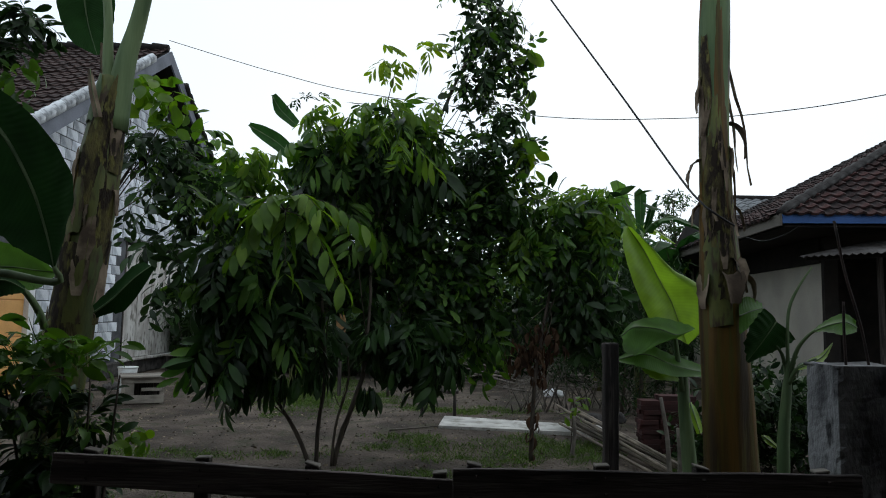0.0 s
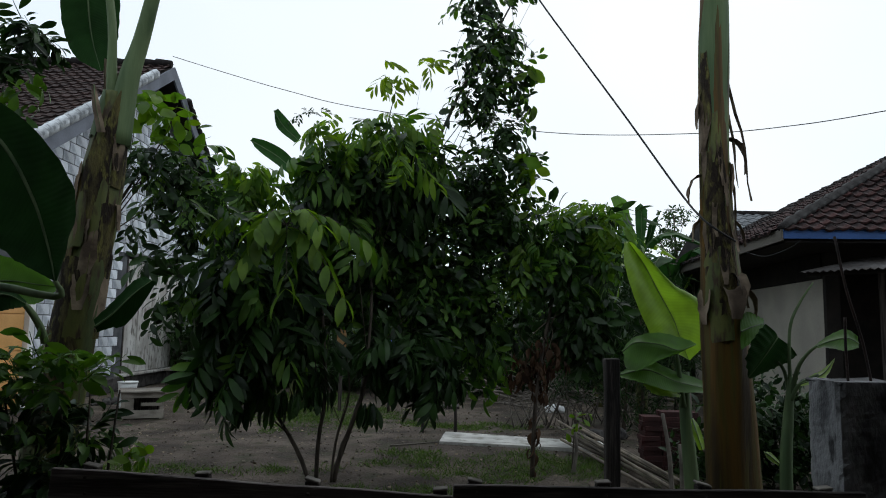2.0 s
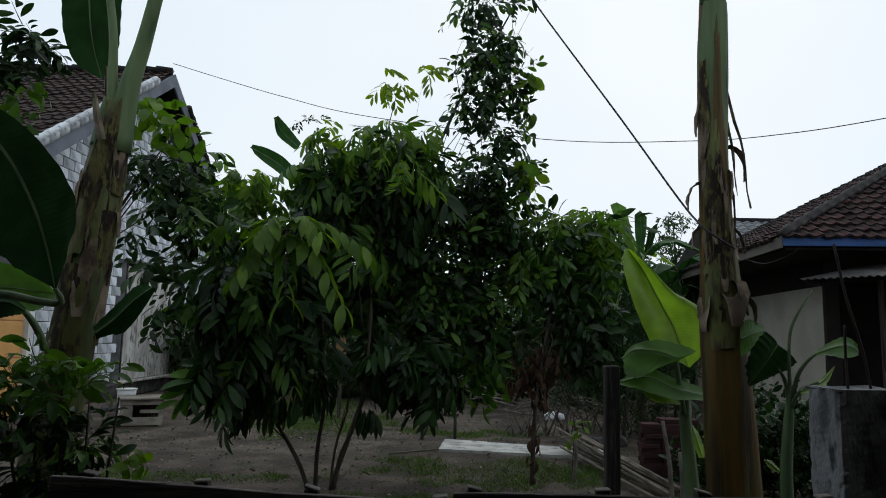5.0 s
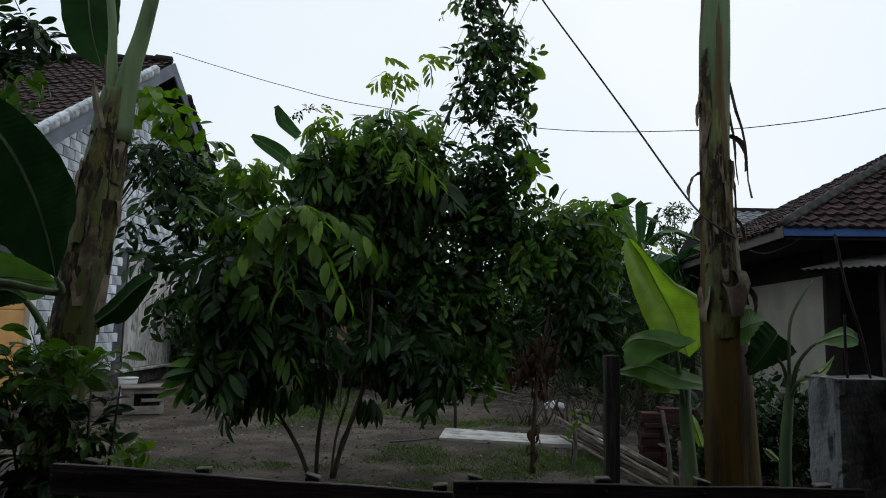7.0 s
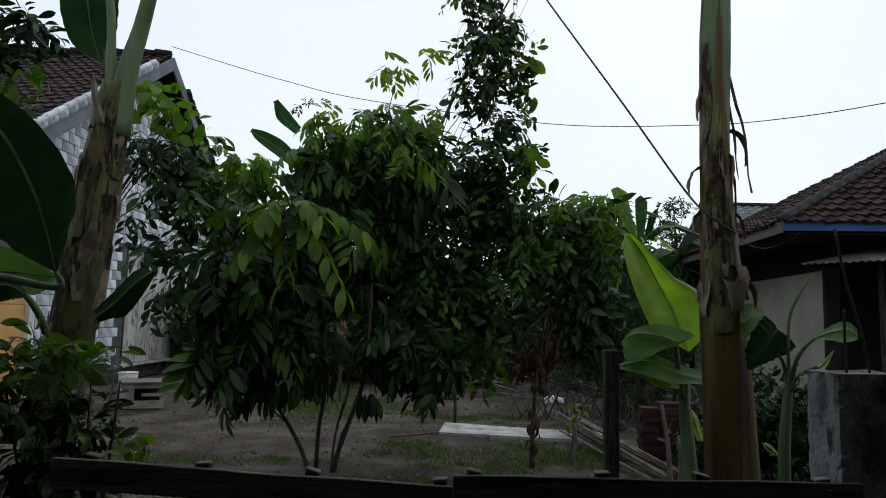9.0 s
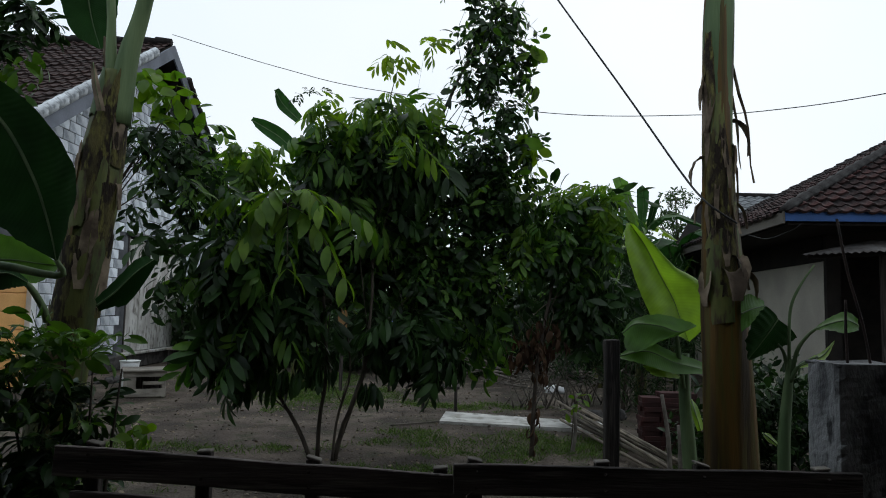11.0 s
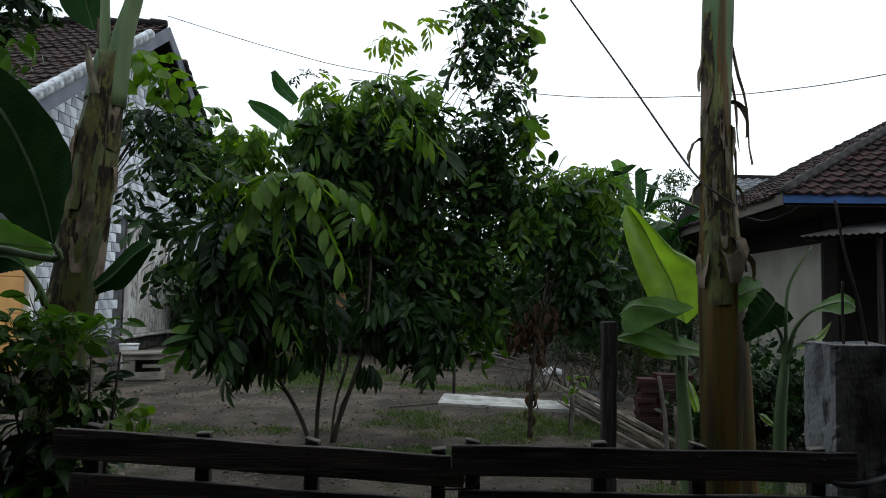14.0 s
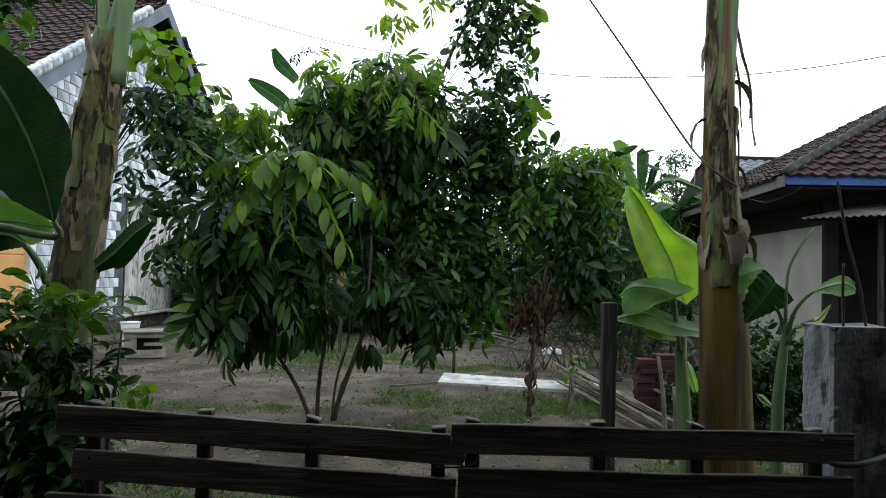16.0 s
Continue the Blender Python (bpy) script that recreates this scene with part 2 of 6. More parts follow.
def fast_mesh(name, verts, tris, material):
    """A mesh of many triangles, from arrays."""
    me = bpy.data.meshes.new(name)
    me.vertices.add(len(verts))
    me.vertices.foreach_set("co", np.asarray(verts, np.float32).ravel())
    me.loops.add(3 * len(tris))
    me.loops.foreach_set("vertex_index", np.asarray(tris, np.int32).ravel())
    me.polygons.add(len(tris))
    me.polygons.foreach_set("loop_start", np.arange(0, 3 * len(tris), 3, dtype=np.int32))
    me.materials.append(material)
    me.update(calc_edges=True)
    me.validate()
    return me


def thing(name, at, label, category, group="", kind=""):
    ob = new(name)
    ob.empty_display_size = 0.1
    ob.location = at
    return tagged(ob, label, category, group, kind)


def root_of(ob):
    while ob.parent:
        ob = ob.parent
    return ob


def under(ob, parent):
    """Put ob, whose mesh is in world metres, under a thing or a part."""
    ob.parent = parent
    top = root_of(parent)
    if parent is top:
        ob.location = -Vector(top.location)
    return ob


def part(name, mesh, parent, label="", kind=""):
    ob = new(name, mesh)
    under(ob, parent)
    return tagged(ob, label, "", "", kind)


def lump(bm, name, material, smooth=False):
    me = bpy.data.meshes.new(name)
    bmesh.ops.recalc_face_normals(bm, faces=bm.faces)
    bm.to_mesh(me)
    bm.free()
    me.materials.append(material)
    if smooth:
        me.shade_smooth()
    return me


def box(lo, hi, m=None, bevel=0.006, wobble=0.0, cuts=0):
    """A bmesh block between two corners, with worn edges."""
    bm = bmesh.new()
    bmesh.ops.create_cube(bm, size=1.0)
    lo, hi = Vector(lo), Vector(hi)
    for v in bm.verts:
        v.co = Vector([lo[i] + (v.co[i] + 0.5) * (hi[i] - lo[i]) for i in range(3)])
    if cuts:
        size = hi - lo
        axis = max(range(3), key=lambda i: size[i])
        long = [e for e in bm.edges if abs((e.verts[0].co - e.verts[1].co)[axis]) > 0.9 * size[axis]]
        bmesh.ops.subdivide_edges(bm, edges=long, cuts=cuts)
    if bevel:
        sharp = [e for e in bm.edges if e.calc_face_angle(0) > 0.5]
        bmesh.ops.bevel(bm, geom=sharp, offset=bevel, segments=1, affect="EDGES")
    if wobble:
        for v in bm.verts:
            v.co += wobble * noise.noise_vector(v.co * 3.1)
    if m is not None:
        bm.transform(m)
    return bm


def between(a, b, wide, thick, bevel=0.004, wobble=0.0, cuts=0, twist=0.0):
    """A bar from a to b."""
    a, b = Vector(a), Vector(b)
    d = b - a
    q = d.to_track_quat("X", "Z").to_matrix().to_4x4()
    return box((0, -thick / 2, -wide / 2), (d.length, thick / 2, wide / 2), Matrix.Translation(a) @ q @ pose(0, 0, 0, twist), bevel, wobble, cuts)


def curve_points(pts, n):
    """Points along a smooth curve through pts."""
    p = [Vector(q) for q in pts]
    p = [2 * p[0] - p[1]] + p + [2 * p[-1] - p[-2]]
    out = []
    spans = len(p) - 3
    for i in range(n + 1):
        f = min(i / n * spans, spans - 1e-6)
        k, u = int(f), f - int(f)
        a, b, c, d = p[k:k + 4]
        out.append(0.5 * ((2 * b) + (c - a) * u + (2 * a - 5 * b + 4 * c - d) * u * u + (3 * b - a - 3 * c + d) * u ** 3))
    return out


def tube(pts, radii, segs=8, n=0, rough=0.0, seed=0):
    """Verts and faces of a tapered limb along pts."""
    if n:
        k = len(radii)
        pts = curve_points(pts, n)
        radii = [float(np.interp(i / n * (k - 1), range(k), radii)) for i in range(n + 1)]
    verts, faces = [], []
    side = None
    for i, p in enumerate(pts):
        p = Vector(p)
        d = (Vector(pts[min(i + 1, len(pts) - 1)]) - Vector(pts[max(i - 1, 0)])).normalized()
        side = (side - d * side.dot(d)).normalized() if side else d.orthogonal().normalized()
        up = d.cross(side)
        for s in range(segs):
            a = 2 * math.pi * s / segs
            r = radii[i] * (1 + rough * noise.noise(Vector((math.cos(a) * 2 + seed, math.sin(a) * 2, i * 0.6))))
            verts.append(p + r * (math.cos(a) * side + math.sin(a) * up))
    for i in range(len(pts) - 1):
        for s in range(segs):
            t = (s + 1) % segs
            faces.append((i * segs + s, i * segs + t, (i + 1) * segs + t, (i + 1) * segs + s))
    faces.append(tuple(range(segs - 1, -1, -1)))
    base = (len(pts) - 1) * segs
    faces.append(tuple(base + s for s in range(segs)))
    return verts, faces


def tubes(name, runs, material, smooth=True):
    verts, faces = [], []
    for v, f in runs:
        k = len(verts)
        verts += v
        faces += [tuple(i + k for i in g) for g in f]
    return link_mesh(name, verts, faces, material, smooth)


# leaves ------------------------------------------------------------
LEAF_S = ((0.14, 0.42, 0.03), (0.38, 0.8, 0.02), (0.62, 0.9, -0.03), (0.84, 0.58, -0.11))
LEAF_V = np.array([(0, 0, 0)] + [q for s, w, z in LEAF_S for q in ((s, w, z + 0.06 * w), (s, 0, z), (s, -w, z + 0.06 * w))] + [(1, 0, -0.22)], float)
LEAF_T = np.array([(0, 2, 1), (0, 3, 2)] + [t for k in (1, 4, 7) for t in ((k, k + 1, k + 4), (k, k + 4, k + 3), (k + 1, k + 2, k + 5), (k + 1, k + 5, k + 4))] + [(10, 11, 13), (11, 12, 13)])
PLAIN_V = np.array([(0, 0, 0), (0.45, 0.5, 0.06), (0.5, 0, -0.02), (0.45, -0.5, 0.06), (1, 0, -0.16)], float)
PLAIN_T = np.array([(0, 2, 1), (0, 3, 2), (1, 2, 4), (2, 3, 4)])
rng = np.random.default_rng(7)


def frames_of(ways, twist):
    """Turn matrices whose x runs along ways, y stays level but for a twist."""
    x = ways / np.linalg.norm(ways, axis=1, keepdims=True)
    up = np.tile((0.0, 0.0, 1.0), (len(x), 1))
    up[np.abs(x[:, 2]) > 0.97] = (1, 0, 0)
    y = np.cross(up, x)
    y /= np.linalg.norm(y, axis=1, keepdims=True)
    z = np.cross(x, y)
    c, s = np.cos(twist)[:, None], np.sin(twist)[:, None]
    return np.stack([x, c * y + s * z, c * z - s * y], -1)


def spread_out(vs, ts, places, turns, sizes):
    """Copies of a small shape, joined: verts and triangles."""
    v = np.einsum("nij,kj->nki", turns, vs) * sizes[:, None, None] + places[:, None]
    t = ts[None] + (np.arange(len(places)) * len(vs))[:, None, None]
    return v.reshape(-1, 3), t.reshape(-1, 3)


def pinnate(pairs, length, leaf, width, droop, plain=False, hang=0.35):
    """One compound leaf along x, leaflets hanging on both sides."""
    vs, ts = [], []
    shape, tri = (PLAIN_V, PLAIN_T) if plain else (LEAF_V, LEAF_T)
    for k in range(pairs):
        for side in (1, -1):
            if rng.random() < 0.1:
                continue
            f = (k + 0.8 + 0.25 * (side > 0) + rng.uniform(-0.15, 0.15)) / (pairs + 0.3)
            at = np.array((length * f, 0, -droop * length * f * f))
            way = np.array((0.45 + 0.5 * f, side * (1.0 - 0.35 * f), -hang - rng.uniform(0, 0.6)))
            turn = frames_of(way[None], np.array([rng.uniform(-0.8, 0.8)]))
            size = np.array([leaf * (0.75 + 0.5 * math.sin(math.pi * min(1, f)) * rng.uniform(0.8, 1.2))])
            v, t = spread_out(shape * (1, width, 0.6), tri, at[None], turn, size)
            ts.append(t + sum(len(q) for q in vs))
            vs.append(v)
    return np.concatenate(vs), np.concatenate(ts)


def rosette(count, leaf, width, spread, plain=False):
    """A tuft of simple leaves round a twig's end along x."""
    shape, tri = (PLAIN_V, PLAIN_T) if plain else (LEAF_V, LEAF_T)
    places, ways = [], []
    for k in range(count):
        a = 2.4 * k + rng.uniform(-0.4, 0.4)
        places.append((k / count * spread, 0, 0))
        ways.append((rng.uniform(0.3, 0.9), math.cos(a), math.sin(a) - 0.25))
    return spread_out(shape * (1, width, 0.6), tri, np.array(places), frames_of(np.array(ways), rng.uniform(-0.8, 0.8, count)), leaf * rng.uniform(0.65, 1.15, count))


def sprig(count, length, leaf, width, droop):
    """A thin twig along x with alternate leaves on short stalks."""
    places, ways = [], []
    for k in range(count):
        f = (k + 0.6) / count
        side = 1 if k % 2 else -1
        places.append((length * f, 0.01 * side, -droop * length * f * f))
        ways.append((rng.uniform(0.3, 1.0), side * rng.uniform(0.4, 1.1), rng.uniform(-0.9, 0.25) - 0.3 * droop))
    v, t = spread_out(LEAF_V * (1, width, 0.9), LEAF_T, np.array(places), frames_of(np.array(ways), rng.uniform(-0.9, 0.9, count)), leaf * rng.uniform(0.6, 1.2, count))
    tv, tt = [], []
    for i in range(6):
        x = length * i / 5
        r = 0.0035 * (1 - 0.12 * i)
        tv += [(x, r, -droop * x * x / length), (x, -r, -droop * x * x / length), (x, 0, r * 1.6 - droop * x * x / length)]
    for i in range(5):
        for a, b in ((0, 1), (1, 2), (2, 0)):
            tt += [(3 * i + a, 3 * i + b, 3 * i + 3 + b), (3 * i + a, 3 * i + 3 + b, 3 * i + 3 + a)]
    return np.concatenate([v, np.array(tv)]), np.concatenate([t, np.array(tt) + len(v)])


def in_blobs(blobs, count, hollow=0.5, ragged=0.0, freq=1.5):
    """Places in a set of ellipsoids (centre, radii), denser towards their skins, and the ways out of them."""
    c = np.array([b[0] for b in blobs], float)
    r = np.array([b[1] for b in blobs], float)
    vol = r.prod(1) ** 0.75
    pick = rng.choice(len(blobs), count * 2, p=vol / vol.sum())
    d = rng.normal(size=(count * 2, 3))
    d /= np.linalg.norm(d, axis=1, keepdims=True)
    rad = (hollow + (1 - hollow) * rng.uniform(0, 1, count * 2)) * rng.uniform(0.8, 1.04, count * 2)
    p = c[pick] + d * r[pick] * rad[:, None]
    if ragged:
        keep = np.array([noise.noise(Vector(q) * freq) for q in p]) > ragged - 0.5
        p, d = p[keep], d[keep]
    return p[:count], d[:count]


def foliage(name, blobs, count, shapes, material, droop=0.4, size=(0.7, 1.25), hollow=0.45, ragged=0.25, out=1.0, freq=1.5):
    """A crown of many leaves, thick and thin, as one mesh."""
    p, d = in_blobs(blobs, count, hollow, ragged, freq)
    vs, ts, k = [], [], 0
    which = rng.integers(0, len(shapes), len(p))
    for i, (v, t) in enumerate(shapes):
        q = p[which == i]
        if not len(q):
            continue
        ways = out * d[which == i] * (1, 1, 0.5) + rng.normal(0, 0.45, (len(q), 3)) + (0, 0, -droop)
        v2, t2 = spread_out(v, t, q, frames_of(ways, rng.normal(0, 0.5, len(q))), rng.uniform(*size, len(q)))
        vs.append(v2)
        ts.append(t2 + k)
        k += len(v2)
    return fast_mesh(name, np.concatenate(vs), np.concatenate(ts), material)


def limbs(trunk, radii, ends, seed, split=(0.35, 0.9), thin=0.45, n=10):
    """A trunk and its branches, to the given ends, as tubes."""
    runs = [tube(trunk, radii, 8, n=n, rough=0.25, seed=seed)]
    line = curve_points(trunk, 20)
    rnd = random.Random(seed)
    for e in ends:
        e = Vector(e)
        f = rnd.uniform(*split)
        a = line[int(f * 20)]
        mid = a.lerp(e, 0.5) + Vector((rnd.uniform(-0.1, 0.1), rnd.uniform(-0.1, 0.1), rnd.uniform(0, 0.15)))
        r = float(np.interp(f, (0, 1), (radii[0], radii[-1]))) * thin
        runs.append(tube([a, mid, e], [r, r * 0.6, r * 0.25], 6, n=6, rough=0.2, seed=seed + 1))
    return runs


def banana_blade(pts, width, fold=0.4, tears=5, seed=0, steps=26, side=None, curl=0.0, tip=0.55, power=2.2):
    """A banana leaf's blade along pts: two halves folded at the midrib, torn between the veins. The half width follows the leaf's length."""
    rnd = random.Random(seed)
    line = curve_points(pts, steps)
    torn = {(rnd.randrange(3, steps - 2), rnd.choice((-1, 1))) for _ in range(tears)}
    verts, faces = [], []
    level = Vector(side) if side else None
    for half in (1, -1):
        prev = None
        for i in range(steps + 1):
            f = i / steps
            d = (line[min(i + 1, steps)] - line[max(i - 1, 0)]).normalized()
            s = level if level else d.cross(Vector((0, 0, 1)))
            s = (s - d * s.dot(d)).normalized()
            nrm = s.cross(d)
            w = width * min(1.0, (f / 0.16) ** 0.6) * (1 - max(0.0, (f - tip) / (1 - tip)) ** power) + 0.004
            if nrm.z < 0 and not side:
                nrm = -nrm
            row = []
            w *= 1 + 0.02 * math.sin(i * 1.3 + seed) + rnd.uniform(-0.012, 0.012)
            for k in range(5):
                u = k / 4
                lift = math.sin(fold) * u - curl * u * u
                row.append(len(verts))
                verts.append(line[i] + half * s * w * u * math.cos(fold) + nrm * (w * lift + 0.05 * w * math.sin(i * 1.1 + 0.5 * k)) + d * (0.18 * w * u))
            if prev and (i, half) not in torn:
                for k in range(4):
                    faces.append((prev[k], prev[k + 1], row[k + 1], row[k]))
            elif prev:
                faces.append((prev[0], prev[1], row[1], row[0]))
                again = []
                for q in row:
                    again.append(len(verts))
                    verts.append(verts[q] + nrm * -0.02 + d * 0.012)
                row = again
            prev = row
    return verts, faces


def banana_leaf(parent, pts, width, material, fold=0.4, tears=5, seed=0, side=None, curl=0.0, rib=0.016, tip=0.55, label="", power=2.2):
    v, f = banana_blade(pts, width, fold, tears, seed, 26, side, curl, tip, power)
    blade = part("leaf", link_mesh("leaf", v, f, material, True), parent, label)
    rv, rf = tube(pts, [rib, rib * 0.75, rib * 0.3], 6, n=22)
    rib_ob = new("midrib", link_mesh("midrib", rv, rf, M_STEM_P, True))
    rib_ob.parent = blade
    return blade


def broad_leaf(parent, left, rib_line, right, material, seed=0, rib=0.005, roll=0.0, label="", steps=28):
    """A broad banana leaf spanned between its two edges and its midrib, pleated along the side veins; roll curls the second edge over."""
    a, m, b = (curve_points(p, steps) for p in (left, rib_line, right))
    verts, faces, n = [], [], 16
    for i in range(steps + 1):
        f = i / steps
        d = (m[min(i + 1, steps)] - m[max(i - 1, 0)]).normalized()
        nrm = d.cross(b[i] - a[i])
        nrm = nrm.normalized() if nrm.length > 1e-6 else Vector((0, -1, 0))
        for k in range(n + 1):
            u = k / n * 2 - 1
            e = a[i] if u < 0 else b[i]
            w = abs(u)
            p = m[i].lerp(e, w)
            size = (e - m[i]).length
            swell = math.sin(math.pi * min(1.0, w)) * 0.08 * size
            ripple = 0.022 * size * math.sin(i * 1.7 + 2.2 * w + seed) * w + 0.05 * size * w * noise.noise(Vector((f * 5, w * 2, seed)))
            p = p + nrm * (swell + ripple) + d * (0.012 * w * noise.noise(Vector((f * 14, u, seed + 3))))
            if roll and u > 0.86:
                p = p + nrm * (-roll * math.sin((u - 0.86) / 0.14 * 2.2) * math.sin(math.pi * f)) - (e - m[i]) * ((u - 0.86) * 0.5)
            verts.append(p)
    for i in range(steps):
        for k in range(n):
            q = i * (n + 1) + k
            faces.append((q, q + 1, q + n + 2, q + n + 1))
    me = link_mesh("leaf", verts, faces, material, True)
    uv = me.uv_layers.new(name="veins")
    for loop in me.loops:
        i, k = divmod(loop.vertex_index, n + 1)
        u = k / n * 2 - 1
        uv.data[loop.index].uv = (i / steps - 0.1 * abs(u), u)
    blade = part("leaf", me, parent, label)
    rv, rf = tube(m, [rib * (1 - 0.8 * i / steps) + 0.0008 for i in range(steps + 1)], 6)
    rib_ob = new("midrib", link_mesh("midrib", rv, rf, M_STEM_P, True))
    rib_ob.parent = blade
    return blade


def flap(a, way, length, width, droop, seed, curl=0.5):
    """A dry strip of sheath or leaf that peels away and hangs."""
    rnd = random.Random(seed)
    a, way = Vector(a), Vector(way).normalized()
    s = way.cross(Vector((0, 0, 1))).normalized()
    verts, faces = [], []
    p, d = Vector(a), Vector(way)
    n = 7
    for i in range(n + 1):
        w = width * (1 - 0.55 * (i / n) ** 2) * rnd.uniform(0.85, 1.1)
        nn = s.cross(d).normalized()
        for k in range(4):
            u = k / 3 * 2 - 1
            verts.append(p + s * w * u * 0.5 + nn * (curl * w * u * u * 0.5 + rnd.uniform(-0.004, 0.004)))
        p = p + d * length / n
        d = (d + Vector((rnd.uniform(-0.15, 0.15), rnd.uniform(-0.15, 0.15), -droop / n * 2.2))).normalized()
    for i in range(n):
        for k in range(3):
            q = i * 4 + k
            faces.append((q, q + 1, q + 5, q + 4))
    m = len(verts)
    verts += [v + Vector((0.003, 0.004, 0.002)) for v in verts]
    faces += [tuple(m + q for q in reversed(f)) for f in faces]
    return verts, faces


# ---- ground ----
def ground_height(x, y):
    near = max(0.0, 1 - (x * x + (y - 8) ** 2) / 900.0)
    return near * (0.035 * noise.noise(Vector((x * 0.6, y * 0.6, 0))) + 0.012 * noise.noise(Vector((x * 3, y * 3, 4))))


def ground_sheet():
    xs = sorted(set([-600, -200, -80, -40, -25] + [round(-16 + 0.25 * i, 3) for i in range(129)] + [25, 40, 80, 200, 600]))
    ys = sorted(set([-600, -200, -80, -30, -12, -6] + [round(-3 + 0.25 * i, 3) for i in range(105)] + [30, 45, 80, 200, 600]))
    verts = [(x, y, ground_height(x, y)) for y in ys for x in xs]
    n = len(xs)
    faces = [(j * n + i, j * n + i + 1, (j + 1) * n + i + 1, (j + 1) * n + i) for j in range(len(ys) - 1) for i in range(n - 1)]
    ob = new("ground", link_mesh("ground", verts, faces, M_SOIL, True))
    return tagged(ob, "bare trodden brown soil of a village yard", "ground", kind="structure")


ground_sheet()


def grass_amount(x, y):
    patches = ((-2.4, 7.0, 1.2, 0.35), (-3.3, 5.2, 1.4, 1.0), (0.6, 7.6, 1.9, 0.85), (-0.3, 6.0, 1.6, 0.5), (-2.0, 11.4, 1.6, 1.7), (-3.2, 14.2, 2.2, 1.4),
               (1.6, 4.4, 1.0, 1.2), (-0.6, 4.2, 2.2, 0.8), (-4.6, 8.4, 0.9, 0.5), (0.6, 10.6, 1.2, 0.6), (2.6, 6.0, 0.8, 1.4))
    a = max(1.25 - ((x - cx) / rx) ** 2 - ((y - cy) / ry) ** 2 for cx, cy, rx, ry in patches)
    return a + 0.9 * noise.noise(Vector((x * 1.1, y * 1.1, 2))) + 0.9 * noise.noise(Vector((x * 3.2, y * 3.2, 7)))


def grass():
    vs = np.array([(0, -0.5, 0), (0, 0.5, 0), (0.6, 0.3, 0.05), (0.6, -0.3, 0.05), (1, 0, -0.1)], float) * (1, 0.13, 1)
    ts = np.array([(0, 1, 2), (0, 2, 3), (3, 2, 4)])
    spots = []
    while len(spots) < 78000:
        x, y = rng.uniform(-6.3, 3.6), rng.uniform(3.0, 15.5)
        if grass_amount(x, y) > 0.34 + rng.uniform(0, 1.0):
            spots.append((x, y, ground_height(x, y) - 0.004))
    n = len(spots)
    ways = rng.normal(0, 0.75, (n, 3)) * (1, 1, 0.2) + (0, 0, 0.75)
    v, t = spread_out(vs, ts, np.array(spots), frames_of(ways, rng.uniform(-3, 3, n)), rng.uniform(0.02, 0.075, n))
    tagged(new("grass", fast_mesh("grass", v, t, M_GRASS)), "short patchy green grass on bare soil", "grass", kind="stuff")


grass()


def litter():
    """Fallen leaves and chips strewn over the yard."""
    n = 3600
    x, y = rng.uniform(-5.5, 3.2, n), rng.uniform(3.2, 14, n)
    p = np.array([(a, b, ground_height(a, b) + 0.012) for a, b in zip(x, y)])
    ways = rng.normal(0, 1, (n, 3)) * (1, 1, 0.15)
    v, t = spread_out(LEAF_V * (1, 0.4, 0.8), LEAF_T, p, frames_of(ways, rng.normal(0, 0.4, n)), rng.uniform(0.012, 0.055, n))
    tagged(new("leaf_litter", fast_mesh("leaf_litter", v, t, M_LITTER)), "dry fallen leaves scattered over the yard soil", "leaf litter", kind="stuff")


litter()


def pebbles():
    n = 1300
    verts = np.array([(1, 0, 0), (-1, 0, 0), (0, 1, 0), (0, -1, 0), (0, 0, 0.8), (0, 0, -0.6)], float)
    tris = np.array([(0, 2, 4), (2, 1, 4), (1, 3, 4), (3, 0, 4), (2, 0, 5), (1, 2, 5), (3, 1, 5), (0, 3, 5)])
    x, y = rng.normal(-0.8, 2.2, n), rng.uniform(3.5, 12, n)
    p = np.array([(a, b, ground_height(a, b) + 0.006) for a, b in zip(x, y)])
    v, t = spread_out(verts, tris, p, frames_of(rng.normal(0, 1, (n, 3)) * (1, 1, 0.2), rng.uniform(-1, 1, n)), rng.uniform(0.006, 0.02, n))
    tagged(new("gravel", fast_mesh("gravel", v, t, M_GRAVEL)), "small grey stones strewn on the soil", "gravel", kind="stuff")


pebbles()


# ---- the block house with its gable towards the yard ----
WX, RIDGE_Y, RIDGE_Z, PITCH = -6.95, 15.5, 7.52, 0.63
NEAR_Y, FAR_Y = 8.4, 22.6


def roof_z(y):
    return RIDGE_Z - PITCH * abs(y - RIDGE_Y)


def solid(name, outline, axis, lo, hi, material):
    """A plate with the given outline, in the plane across axis, from lo to hi along it."""
    verts = []
    for c in (lo, hi):
        for a, b in outline:
            verts.append({"x": (c, a, b), "y": (a, c, b), "z": (a, b, c)}[axis])
    k = len(outline)
    bm = bmesh.new()
    vs = [bm.verts.new(v) for v in verts]
    bm.faces.new(vs[:k])
    bm.faces.new(vs[k:][::-1])
    for i in range(k):
        j = (i + 1) % k
        bm.faces.new((vs[i], vs[j], vs[k + j], vs[k + i]))
    return lump(bm, name, material)


def block_house():
    house = thing("house", (WX, 15.5, 0), "whitewashed concrete-block house with a brown tiled gable roof", "house")
    D0, D1, DT = 14.95, 18.0, 2.9      # boarded opening
    E0, E1, ET = 10.55, 11.62, 2.25    # orange door
    z = lambda y: roof_z(y) - 0.22
